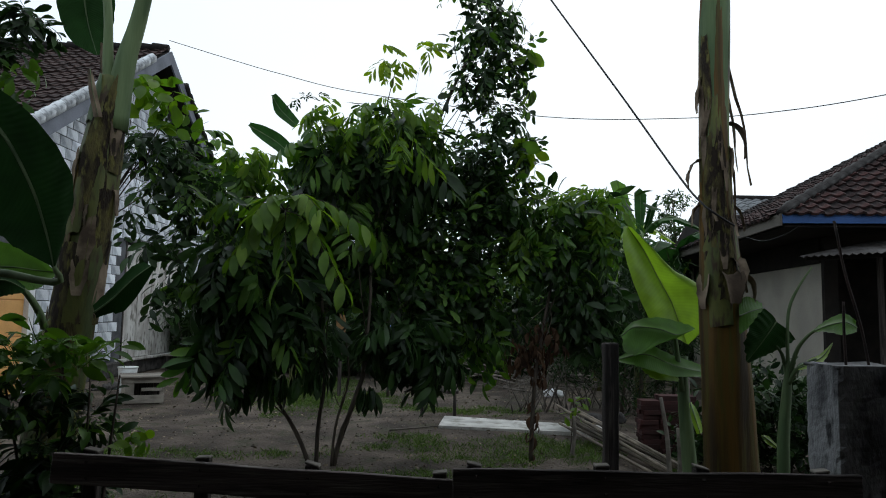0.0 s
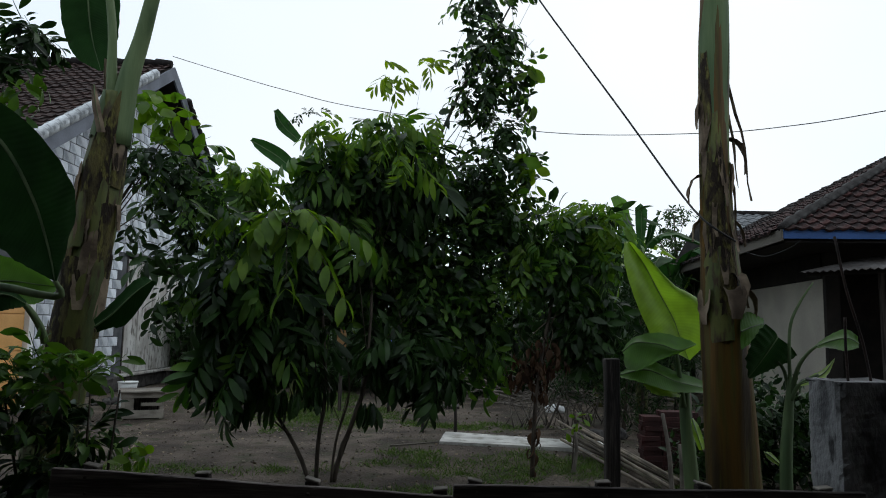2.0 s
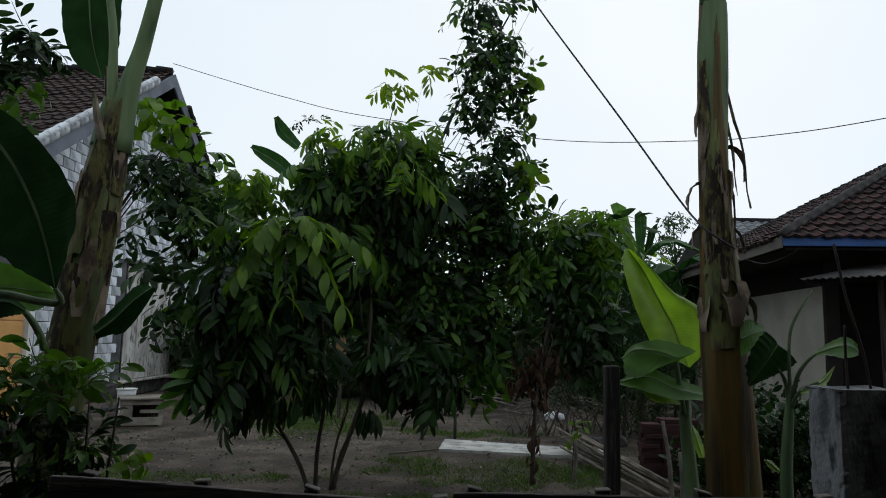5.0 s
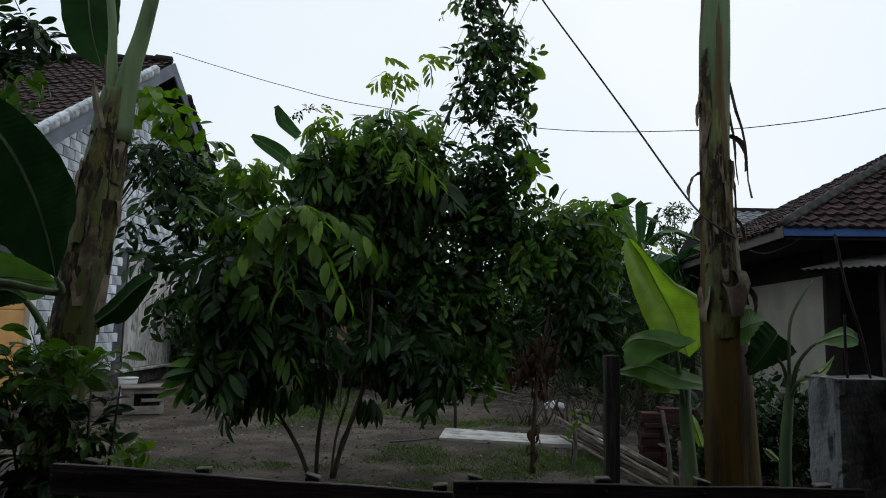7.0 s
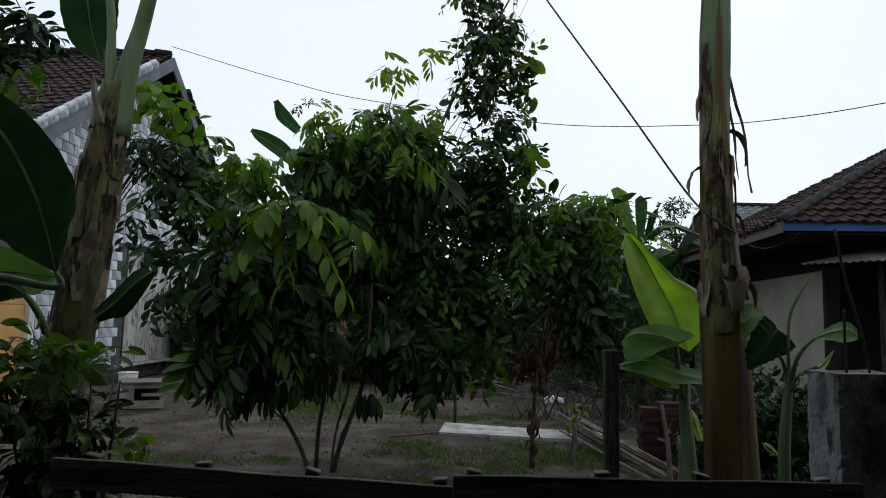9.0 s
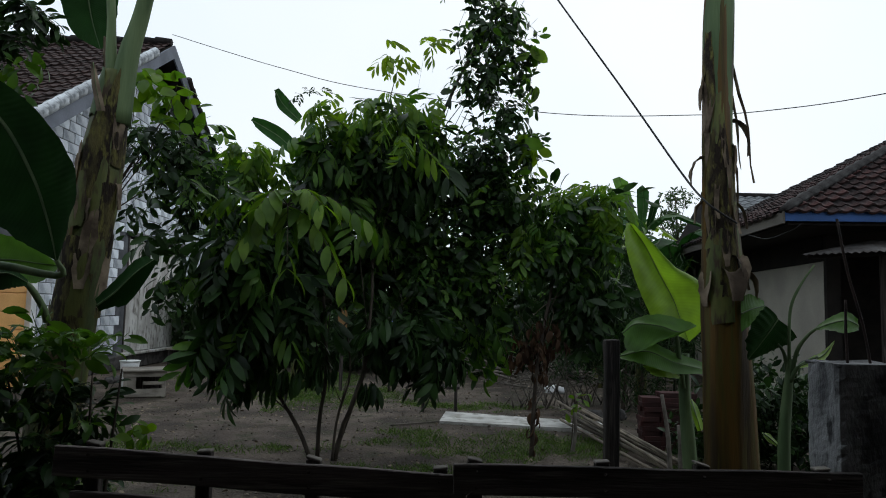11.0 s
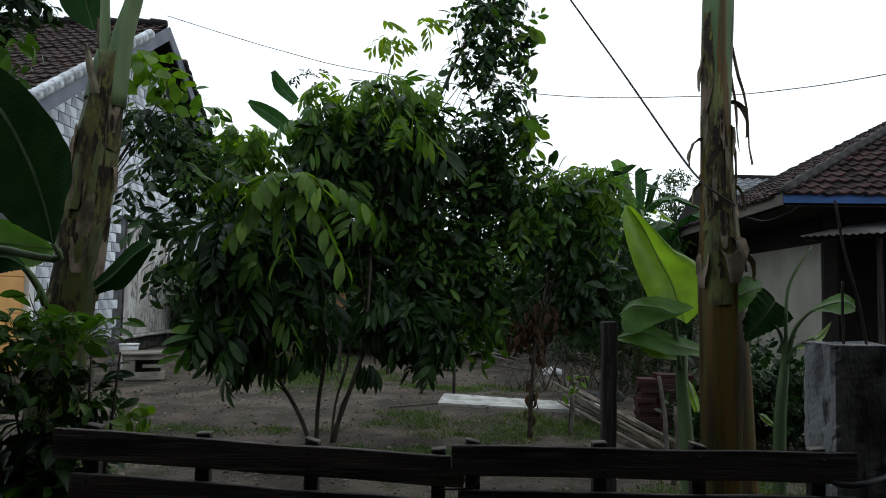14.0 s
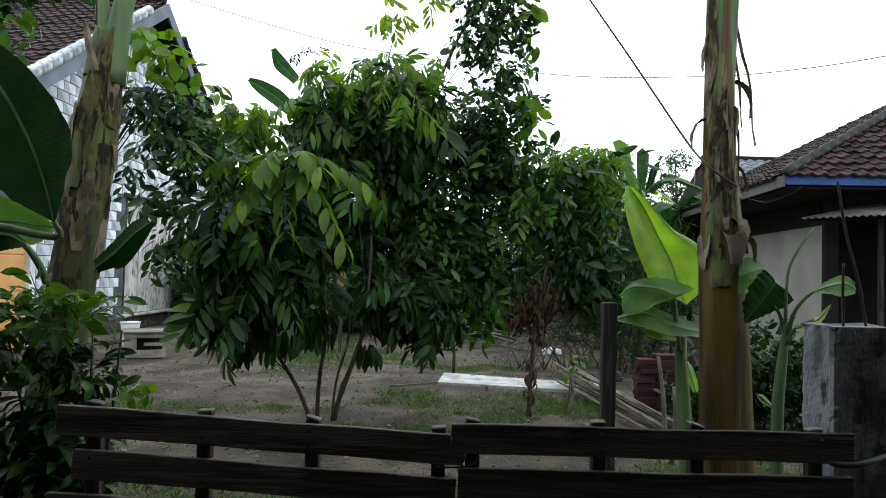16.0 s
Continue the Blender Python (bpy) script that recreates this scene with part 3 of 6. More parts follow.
    out = [(NEAR_Y, 0), (E0, 0), (E0, ET), (E1, ET), (E1, 0), (D0, 0), (D0, DT), (D1, DT), (D1, 0), (FAR_Y, 0), (FAR_Y, z(FAR_Y)), (RIDGE_Y, z(RIDGE_Y)), (NEAR_Y, z(NEAR_Y))]
    wall = part("wall", solid("wall", out, "x", WX - 0.2, WX, M_MORTAR), house)
    for a, b in ((NEAR_Y, NEAR_Y + 0.2), (FAR_Y - 0.2, FAR_Y)):
        part("wall", lump(box((-16, a, 0), (WX - 0.2, b, roof_z(a) - 0.3), bevel=0), "wall", M_BRICK), house)
    part("wall", solid("wall", [(NEAR_Y, 0), (FAR_Y, 0), (FAR_Y, z(FAR_Y)), (RIDGE_Y, z(RIDGE_Y)), (NEAR_Y, z(NEAR_Y))], "x", -16.2, -16, M_BRICK), house)
    # plinth of rubble
    plinth = part("plinth", lump(box((WX, 11.75, 0), (WX + 0.12, FAR_Y, 0.3), bevel=0.02, wobble=0.03, cuts=30), "plinth", M_STONE), house, "rough dark rubble plinth")
    part("ledge", lump(box((WX, 14.7, 0.3), (WX + 0.2, 18.4, 0.35), bevel=0.008, wobble=0.01, cuts=8), "ledge", M_PANEL), house, "pale cement ledge")
    # boarded opening
    door = part("boarded_door", lump(box((WX - 0.1, D0 + 0.04, 0.35), (WX - 0.03, D1 - 0.04, DT - 0.05), bevel=0.004), "boarded_door", M_PANEL), house, "flaking pale boarded-up opening")
    for y in (D0 + 0.75, D0 + 1.5, D0 + 2.25):
        b = new("batten", lump(box((WX - 0.03, y, 0.36), (WX - 0.018, y + 0.035, DT - 0.06), bevel=0.002), "batten", M_PANEL))
        b.parent = door
    part("lintel", lump(box((WX - 0.05, D0 - 0.12, DT + 0.003), (WX + 0.07, D1 + 0.1, DT + 0.1), bevel=0.01, wobble=0.01, cuts=6), "lintel", M_CONC), house, "projecting grey cement lintel")
    part("jamb", lump(box((WX - 0.12, D0 + 0.002, 0.3), (WX + 0.015, D0 + 0.06, DT), bevel=0.004), "jamb", M_POST), house, "dark timber jamb")
    part("jamb", lump(box((WX - 0.12, D1 - 0.06, 0.3), (WX + 0.015, D1 - 0.002, DT), bevel=0.004), "jamb", M_PANEL), house)
    # orange panelled door in a white frame
    od = part("door", lump(box((WX - 0.11, E0 + 0.1, 0.02), (WX - 0.06, E1 - 0.1, ET - 0.1), bevel=0.003), "door", M_ORANGE), house, "orange painted door with grooved panels")
    for k in range(7):
        p = new("panel", lump(box((WX - 0.06, E0 + 0.12, 0.06 + k * 0.3), (WX - 0.045, E1 - 0.12, 0.34 + k * 0.3), bevel=0.006), "panel", M_ORANGE))
        p.parent = od
    for a, b in ((E0 + 0.002, E0 + 0.1), (E1 - 0.1, E1 + 0.06)):
        part("door_frame", lump(box((WX - 0.14, a, 0), (WX + 0.03, b, ET), bevel=0.006), "door_frame", M_WHITE), house, "white painted door frame")
    part("door_frame", lump(box((WX - 0.14, E0, ET - 0.1), (WX + 0.025, E1 + 0.05, ET + 0.05), bevel=0.006), "door_frame", M_WHITE), house)
    # roof slabs, soffit and fascias
    for sgn in (-1, 1):
        ye = NEAR_Y - 0.7 if sgn < 0 else FAR_Y + 0.7
        out = [(RIDGE_Y, RIDGE_Z - 0.1), (ye, roof_z(ye) - 0.1), (ye, roof_z(ye) - 0.16), (RIDGE_Y, RIDGE_Z - 0.16)]
        part("roof", solid("roof", out, "x", -17, -6.45, M_SOFFIT_SHADE), house, "dark timber roof deck")
        out = [(RIDGE_Y, RIDGE_Z - 0.09), (ye, roof_z(ye) - 0.09), (ye, roof_z(ye) - 0.4), (RIDGE_Y, RIDGE_Z - 0.4)]
        part("fascia", solid("fascia", out, "x", -6.449, -6.41, M_FASCIA), house, "grey painted barge board")
    # cap tiles on both rakes and the ridge
    cap = tubes("cap", [tube([(0, 0, 0), (0.31, 0, 0.02), (0.335, 0, 0.022)], [0.1, 0.112, 0.106], 6)], M_WHITETILE)
    cap2 = tubes("cap", [tube([(0, 0, 0), (0.36, 0, 0.03)], [0.09, 0.105], 10)], M_CAP)
    slope = math.atan(PITCH)
    for sgn in (-1, 1):
        for k in range(26):
            s = 0.33 * k
            y = RIDGE_Y + sgn * (8.2 - s * math.cos(slope))
            if (y - RIDGE_Y) * sgn < 0.05:
                break
            ob = new("cap_tile", cap if sgn < 0 else cap2)
            ob.parent = house
            ob.location = Vector((-6.44, y, roof_z(y) - 0.03)) - Vector(house.location)
            ob.rotation_euler = Euler((0, -slope, -sgn * math.pi / 2 * 1.0))
    for k in range(22):
        ob = new("ridge_tile", cap2)
        ob.parent = house
        ob.location = Vector((-6.5 - 0.33 * k, RIDGE_Y, RIDGE_Z - 0.02)) - Vector(house.location)
        ob.rotation_euler = Euler((0, 0, math.pi))
    return house, wall


house_left, gable_wall = block_house()


# ---- the tiled house with a blue fascia ----
RC = Vector((4.53, 9.1, 0))
RF, RS = Vector((0.996, -0.087, 0)), Vector((0.087, 0.996, 0))
EAVE, RPITCH, SPITCH = 2.89, 0.65, 0.54


def rpt(f, s, z):
    return RC + RF * f + RS * s + Vector((0, 0, z))


def rbox(lo, hi, bevel=0.004, wobble=0.0, cuts=0):
    turn = Matrix(((RF.x, RS.x, 0, RC.x), (RF.y, RS.y, 0, RC.y), (0, 0, 1, 0), (0, 0, 0, 1)))
    return box(lo, hi, turn, bevel, wobble, cuts)


def blue_house():
    house = thing("house", tuple(rpt(4, 4, 0)), "beige house with mossy red tile roof and blue fascia", "house")
    W, L, I = 10.0, 9.0, 1.02
    part("wall", lump(rbox((I, I + 0.2, 0), (I + 0.18, L - I, 2.3), bevel=0.01), "wall", M_BEIGE), house, "beige plastered wall")
    # Dark band along the wall top, put in for the eave's shade
    part("wall_plate", lump(rbox((I - 0.02, I + 0.2, 2.302), (I + 0.18, L - I, EAVE - 0.2), bevel=0.006), "wall_plate", M_SOFFIT_SHADE), house, "dark band standing in for the shade under the eave")
    # Thin dark facing that makes the wall's end look shaded
    part("wall", lump(rbox((I + 0.004, I + 0.1, 0), (I + 0.2, I + 0.2, EAVE - 0.2), bevel=0.004), "wall", M_SOFFIT_SHADE), house)
    # Back wall coloured near black to stand for the porch's inner shade
    part("wall", lump(rbox((I + 0.18, I + 4.6, 0), (W - I, I + 4.8, EAVE), bevel=0.008), "wall", M_SOFFIT_SHADE), house, "back wall of the porch, coloured dark for its shade")
    part("wall", lump(rbox((I, L - I, 0), (W - I, L - I + 0.2, EAVE), bevel=0), "wall", M_BEIGE), house)
    part("wall", lump(rbox((W - I - 0.2, I + 0.2, 0), (W - I, L - I, EAVE), bevel=0), "wall", M_BEIGE), house)
    # hip roof deck
    h = L / 2
    top = EAVE - 0.06 + RPITCH * h
    a, b, c, d = rpt(0, 0, EAVE - 0.06), rpt(W, 0, EAVE - 0.06), rpt(W, L, EAVE - 0.06), rpt(0, L, EAVE - 0.06)
    k = RPITCH / SPITCH
    e, f = rpt(h * k, h, top), rpt(W - h, h, top)
    dn = Vector((0, 0, -0.05))
    verts = [a, b, c, d, e, f] + [v + dn for v in (a, b, c, d, e, f)]
    faces = [(0, 1, 5, 4), (1, 2, 5), (2, 3, 4, 5), (3, 0, 4), (7, 6, 10, 11), (8, 7, 11), (9, 8, 11, 10), (6, 9, 10), (0, 6, 7, 1), (1, 7, 8, 2), (2, 8, 9, 3), (3, 9, 6, 0)]
    part("roof", link_mesh("roof", verts, faces, M_SOFFIT_SHADE), house, "dark timber roof deck")
    part("ceiling_board", lump(rbox((0.05, 0.05, EAVE - 0.2), (W - 0.05, L - 0.05, EAVE - 0.17), bevel=0), "ceiling_board", M_SOFFIT_SHADE), house, "dark timber soffit")
    part("fascia", lump(rbox((0, -0.03, EAVE - 0.16), (W, 0, EAVE - 0.03), bevel=0.004), "fascia", M_BLUE), house, "blue painted fascia board")
    part("fascia", lump(rbox((-0.03, -0.028, EAVE - 0.19), (-0.002, L, EAVE - 0.03), bevel=0.004), "fascia", M_DARKWALL), house, "grey weathered fascia board")
    return house


house_right = blue_house()


# ---- the gate, pillar and posts at the front ----
def timber_gate(name, x0, x1, z0, z1, ups, y, label, seed, ends):
    """A gate of level planks nailed to uprights."""
    g = thing(name, ((x0 + x1) / 2, y, 0), label, "gate", group="gate leaves")
    rnd = random.Random(seed)
    tilt = (-0.2, 0.05, -0.28, 0.1)
    for k in range(5):
        a, b = ends[k % len(ends)]
        za, zb = z0 - 0.172 * k, z1 - 0.17 * k
        if za < 0.1:
            break
        pl = part("plank", lump(between((x0 + a, y, za - 0.058), (x1 + b, y + rnd.uniform(-0.006, 0.006), zb - 0.058), 0.118, 0.024, 0.003, 0.006, 14), "plank", M_PLANK), g)
        for u in ups:
            for dz in (-0.03, 0.03):
                zz = za + (zb - za) * (u - x0) / (x1 - x0) - 0.058 + dz
                nv, nf = tube([(u + rnd.uniform(-0.012, 0.012), y - 0.012, zz), (u, y - 0.016, zz)], [0.0075, 0.006], 6)
                nail = new("nail", link_mesh("nail", nv, nf, M_RUST))
                nail.parent = pl
    for i, u in enumerate(ups):
        top = z0 + (z1 - z0) * (u - x0) / (x1 - x0) + rnd.uniform(0.004, 0.016)
        part("upright", lump(box((u - 0.028, y + 0.014, 0.03), (u + 0.028, y + 0.06, top), bevel=0.004, wobble=0.004, cuts=6), "upright", M_POST), g)
        cap = box((u - 0.029, y + 0.013, top - 0.002), (u + 0.029, y + 0.061, top + 0.008), pose(0, 0, 0), 0.003, 0.004, 3)
        for v in cap.verts:
            v.co.z += (v.co.x - u) * tilt[i % len(tilt)]
        part("sawn_top", lump(cap, "sawn_top", M_CUT), g, "pale sawn end grain")
    return g


timber_gate("gate", -1.51, 0.105, 0.885, 0.803, (-1.37, -0.93, -0.5, 0.005), 2.75, "sagging dark weathered plank gate leaf", 3, ((0, 0), (0.07, -0.03), (-0.03, 0.0)))
timber_gate("gate", 0.052, 1.64, 0.853, 0.852, (0.14, 0.64, 1.03, 1.5), 2.735, "level dark weathered plank gate leaf", 5, ((0, 0), (0.03, 0.0), (0.01, 0.0)))


def wire_tie():
    t = thing("wire_tie", (0.12, 2.72, 0.7), "bent wire loop tying the two gate leaves", "wire")
    v, f = tube([(0.0, 2.715, 0.685), (0.08, 2.705, 0.69), (0.14, 2.71, 0.7), (0.16, 2.73, 0.73), (0.12, 2.72, 0.745), (0.1, 2.7, 0.71)], [0.004] * 3, 6, n=30)
    part("wire", link_mesh("wire", v, f, M_RUST, True), t)


wire_tie()


def rubber_strap():
    t = thing("strap", (1.64, 2.7, 0.743), "black rubber strap tying the gate to the pillar", "strap")
    v, f = tube([(1.541, 2.75, 0.739), (1.554, 2.71, 0.738), (1.607, 2.7, 0.737), (1.686, 2.72, 0.745), (1.827, 2.8, 0.756)], [0.008, 0.013, 0.013, 0.012], 8, n=24)
    part("band", link_mesh("band", v, f, M_CABLE, True), t)


rubber_strap()


def rough_shaft(lo, hi, top):
    """A cast concrete shaft with chipped corners and an uneven skin."""
    n, rows = 9, 70
    ring = [(i / n, 0) for i in range(n)] + [(1, i / n) for i in range(n)] + [(1 - i / n, 1) for i in range(n)] + [(0, 1 - i / n) for i in range(n)]
    verts, faces = [], []
    for j in range(rows + 1):
        z = top * j / rows
        for u, v in ring:
            x, y = lo[0] + u * (hi[0] - lo[0]), lo[1] + v * (hi[1] - lo[1])
            cx, cy = (lo[0] + hi[0]) / 2, (lo[1] + hi[1]) / 2
            corner = (u in (0, 1)) and (v in (0, 1))
            k = 0.006 * noise.noise(Vector((x * 9, y * 9, z * 5))) + 0.004 * noise.noise(Vector((x * 40, y * 40, z * 40)))
            if corner:
                k -= 0.006 + 0.012 * max(0.0, noise.noise(Vector((x * 3, y * 3, z * 24))))
            d = Vector((x - cx, y - cy, 0)).normalized()
            verts.append((x + d.x * k, y + d.y * k, z + (0.008 * noise.noise(Vector((x * 30, y * 30, 0))) if j == rows else 0)))
    m = len(ring)
    for j in range(rows):
        for i in range(m):
            faces.append((j * m + i, j * m + (i + 1) % m, (j + 1) * m + (i + 1) % m, (j + 1) * m + i))
    faces.append(tuple(rows * m + i for i in range(m)))
    return link_mesh("shaft", verts, faces, M_CONC)


def concrete_pillar():
    p = thing("gate_pillar", (1.73, 2.97, 0), "rough grey concrete gate pillar with rusty rebar ends", "pillar")
    part("shaft", rough_shaft((1.625, 2.85), (1.9, 3.1), 1.262), p)
    part("cap", lump(box((1.622, 2.846, 1.25), (1.903, 3.104, 1.264), bevel=0.005, wobble=0.02, cuts=14), "cap", M_CONC), p, "pale crumbling mortar top")
    for pts in ([(1.725, 2.95, 1.2), (1.72, 2.95, 1.38), (1.722, 2.95, 1.53)], [(1.835, 2.96, 1.2), (1.8, 2.96, 1.42), (1.74, 2.96, 1.65), (1.70, 2.96, 1.88)]):
        v, f = tube(pts, [0.006, 0.006], 6, n=12)
        part("rebar", link_mesh("rebar", v, f, M_RUST, True), p, "rusty steel rod")


concrete_pillar()


def wooden_post():
    p = thing("post", (0.975, 4.0, 0), "dark square weathered wooden post", "post")
    part("shaft", lump(box((0.935, 3.955, 0), (1.015, 4.035, 1.3), bevel=0.006, wobble=0.016, cuts=26), "shaft", M_POST), p)


wooden_post()


# ---- banana plants ----
def stem_tube(pts, radii, segs, n, seed, lobes=0.06):
    v, f = tube(pts, radii, segs, n=n)
    line = curve_points(pts, n)
    out = []
    for i in range(n + 1):
        for s in range(segs):
            a = 2 * math.pi * s / segs
            k = 1 + lobes * (math.sin(3 * a + i * 0.12 + seed) + 0.5 * math.sin(7 * a - i * 0.2)) + 0.03 * noise.noise(Vector((s * 0.8, i * 0.5, seed)))
            out.append(line[i] + (Vector(v[i * segs + s]) - line[i]) * k)
    return out, f


def sheath(line, radius, i0, i1, a0, a1, seed, gap=1.05):
    """A shell of leaf sheath hugging the stem between two heights and angles, its edge ragged."""
    rnd = random.Random(seed)
    verts, faces = [], []
    rows = i1 - i0
    for i in range(rows + 1):
        p = line[i0 + i]
        d = (line[min(i0 + i + 1, len(line) - 1)] - line[max(i0 + i - 1, 0)]).normalized()
        side = Vector((1, 0, 0))
        side = (side - d * side.dot(d)).normalized()
        up = d.cross(side)
        taper = 1 - 0.6 * (i / rows) ** 2
        mid, half = (a0 + a1) / 2, (a1 - a0) / 2 * taper
        r = radius(i0 + i) * (gap + 0.05 * i / rows)
        for k in range(7):
            a = mid + half * (k / 3 - 1) + rnd.uniform(-0.04, 0.04)
            verts.append(p + r * (math.cos(a) * side + math.sin(a) * up) + d * rnd.uniform(-0.015, 0.015))
    for i in range(rows):
        for k in range(6):
            q = i * 7 + k
            faces.append((q, q + 1, q + 8, q + 7))
    return verts, faces


def banana_trunk(name, pts, radii, label, mats, sheaths, flaps, seed, scraps):
    b = thing(name, (pts[0][0], pts[0][1], 0), label, "banana plant", group="banana plants")
    n = 40
    v, f = stem_tube(pts, radii, 28, n, seed, 0.085)
    part("stem", link_mesh("stem", v, f, mats[0], True), b)
    line = curve_points(pts, n)
    rad = lambda i: float(np.interp(i / n * (len(radii) - 1), range(len(radii)), radii))
    for k, (i0, i1, a0, a1, mi) in enumerate(sheaths):
        sv, sf = sheath(line, rad, i0, i1, a0, a1, seed + k)
        part("sheath", link_mesh("sheath", sv, sf, mats[mi], True), b)
    rnd = random.Random(seed + 50)
    for k in range(11):
        i0 = rnd.randrange(*scraps)
        a0 = rnd.uniform(-3.4, 0.0)
        sv, sf = sheath(line, rad, i0, min(n, i0 + rnd.randrange(3, 8)), a0, a0 + rnd.uniform(0.5, 1.1), seed + 60 + k, gap=1.08)
        part("sheath", link_mesh("sheath", sv, sf, rnd.choice((M_SHEATH_B, M_DRYLEAF, M_SHEATH_B, mats[0])), True), b)
    for k, (i, a, length, width, droop, rise) in enumerate(flaps):
        p = line[i]
        out = Vector((math.cos(a), math.sin(a), 0))
        fv, ff = flap(p + out * rad(i) * 0.95, out * (0.9 if rise == 1.0 else 0.16) + Vector((0, 0, (-0.25 if rise == 1.0 else -0.9) if droop > 0 else 0.9)), length, width, droop, seed + k)
        part("dry_flap", link_mesh("dry_flap", fv, ff, M_DRYLEAF, True), b, "torn dry brown sheath")
    return b, line


R_PTS = [(1.68, 4.0, 0.0), (1.65, 4.0, 0.647), (1.638, 4.0, 1.103), (1.624, 4.0, 1.43), (1.617, 4.0, 1.759), (1.606, 4.0, 2.124), (1.605, 4.0, 2.424), (1.608, 4.0, 2.759), (1.614, 4.0, 3.096), (1.625, 4.0, 3.503)]
R_RAD = [0.155, 0.142, 0.129, 0.119, 0.109, 0.086, 0.081, 0.079, 0.083, 0.079]
ban_right, _ = banana_trunk("banana_plant", R_PTS, R_RAD, "tall banana stem, amber below and peeling brown above", (M_STEM_R, M_SHEATH_B, M_STEM_G, M_STEM_P),
    [(26, 40, -3.9, 0.7, 3), (13, 20, -3.6, 0.4, 2), (18, 27, -3.0, -1.2, 1), (19, 26, -1.5, 0.3, 1), (22, 31, -2.4, -1.3, 2), (28, 36, -3.3, -2.0, 1), (30, 38, -0.9, 0.2, 2), (15, 22, -1.2, -0.2, 2)],
    [(17, -1.5, 0.2, 0.13, 2.4, 1.0), (18, -1.1, 0.16, 0.09, 2.4, 1.0), (17, -0.3, 0.2, 0.1, 2.4, 1.0), (17, -2.7, 0.2, 0.09, 2.5, 0.1), (26, 3.1, 0.2, 0.05, 2.2, 1.0), (29, -0.1, 0.25, 0.06, 2.6, 1.0), (22, 0.0, 0.18, 0.04, 2.2, 1.0), (22, 3.0, 0.14, 0.06, 2.6, 1.0), (31, -0.1, 0.45, 0.035, 2.8, 0.3),
     (27, -0.6, 0.2, 0.06, 2.4, 0.1), (22, -2.4, 0.28, 0.07, 2.5, 0.1), (33, 3.2, 0.15, 0.03, -1.0, 0.8), (24, -0.1, 0.3, 0.02, 2.6, 0.2), (34, 0.0, 0.12, 0.03, -0.8, 0.8), (30, 2.9, 0.18, 0.04, -1.5, 0.7), (34, 0.05, 0.75, 0.03, 0.4, 0.3), (27, 0.1, 0.5, 0.025, 0.4, 0.3), (33, -3.1, 0.25, 0.05, 0.6, 0.1), (20, 0.0, 0.35, 0.045, 0.5, 0.1), (26, -1.3, 0.2, 0.035, 0.4, 0.1), (24, -2.0, 0.26, 0.03, 0.4, 0.1), (22, -1.0, 0.2, 0.04, 0.4, 0.1), (29, -1.7, 0.3, 0.03, 0.4, 0.1), (31, -2.3, 0.24, 0.035, 0.4, 0.1), (20, -1.8, 0.22, 0.05, 0.4, 0.1), (21, -1.4, 0.2, 0.04, 2.4, 0.2)], 11, (15, 29))

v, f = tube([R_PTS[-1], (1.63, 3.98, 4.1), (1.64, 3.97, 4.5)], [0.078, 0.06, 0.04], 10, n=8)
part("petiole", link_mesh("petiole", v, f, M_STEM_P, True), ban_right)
# Leaf crown above the view, added to darken the gate and pillar below
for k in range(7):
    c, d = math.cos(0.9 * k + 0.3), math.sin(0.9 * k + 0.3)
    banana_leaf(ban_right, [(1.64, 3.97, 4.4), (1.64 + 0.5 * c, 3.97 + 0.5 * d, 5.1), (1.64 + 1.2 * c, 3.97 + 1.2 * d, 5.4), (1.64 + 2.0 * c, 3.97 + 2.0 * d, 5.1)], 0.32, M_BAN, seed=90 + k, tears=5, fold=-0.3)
L_PTS = [(-2.256, 4.0, 0.0), (-2.226, 4.0, 0.676), (-2.161, 4.0, 1.2), (-2.115, 4.0, 1.556), (-2.096, 4.0, 1.811), (-2.062, 4.0, 2.084), (-2.038, 4.0, 2.358), (-2.013, 4.0, 2.633), (-1.987, 4.0, 2.815)]
L_RAD = [0.15, 0.135, 0.129, 0.124, 0.125, 0.119, 0.116, 0.092, 0.076]
ban_left, _ = banana_trunk("banana_plant", L_PTS, L_RAD, "leaning banana stem with peeling brown and yellow-green sheaths", (M_STEM_G, M_SHEATH_B, M_STEM_R, M_STEM_P),
    [(6, 20, -2.6, -0.9, 1), (12, 26, -1.5, 0.3, 1), (16, 30, -3.3, -1.7, 2), (22, 34, -2.2, -0.6, 1), (28, 40, -1.6, 0.5, 1), (33, 40, -3.4, -1.5, 3)],
    [(33, -0.6, 0.2, 0.07, 2.4, 0.2), (26, -0.1, 0.16, 0.05, 0.5, 0.5), (29, -2.4, 0.22, 0.07, 2.4, 0.2), (38, 3.0, 0.3, 0.05, -0.8, 0.9), (24, -1.6, 0.16, 0.1, 2.4, 0.1), (18, -1.2, 0.2, 0.1, 2.5, 0.1)], 23, (8, 36))
for pts, r in (([(-1.98, 4.0, 2.55), (-2.03, 4.0, 2.9), (-2.07, 4.02, 3.3), (-2.2, 4.05, 3.9)], (0.045, 0.028, 0.022)), ([(-1.97, 4.0, 2.5), (-1.93, 4.0, 2.9), (-1.86, 4.0, 3.2), (-1.7, 3.9, 3.8)], (0.08, 0.055, 0.035))):
    v, f = tube(pts, r, 10, n=14)
    part("petiole", link_mesh("petiole", v, f, M_STEM_P, True), ban_left, "pale green leaf stalk")
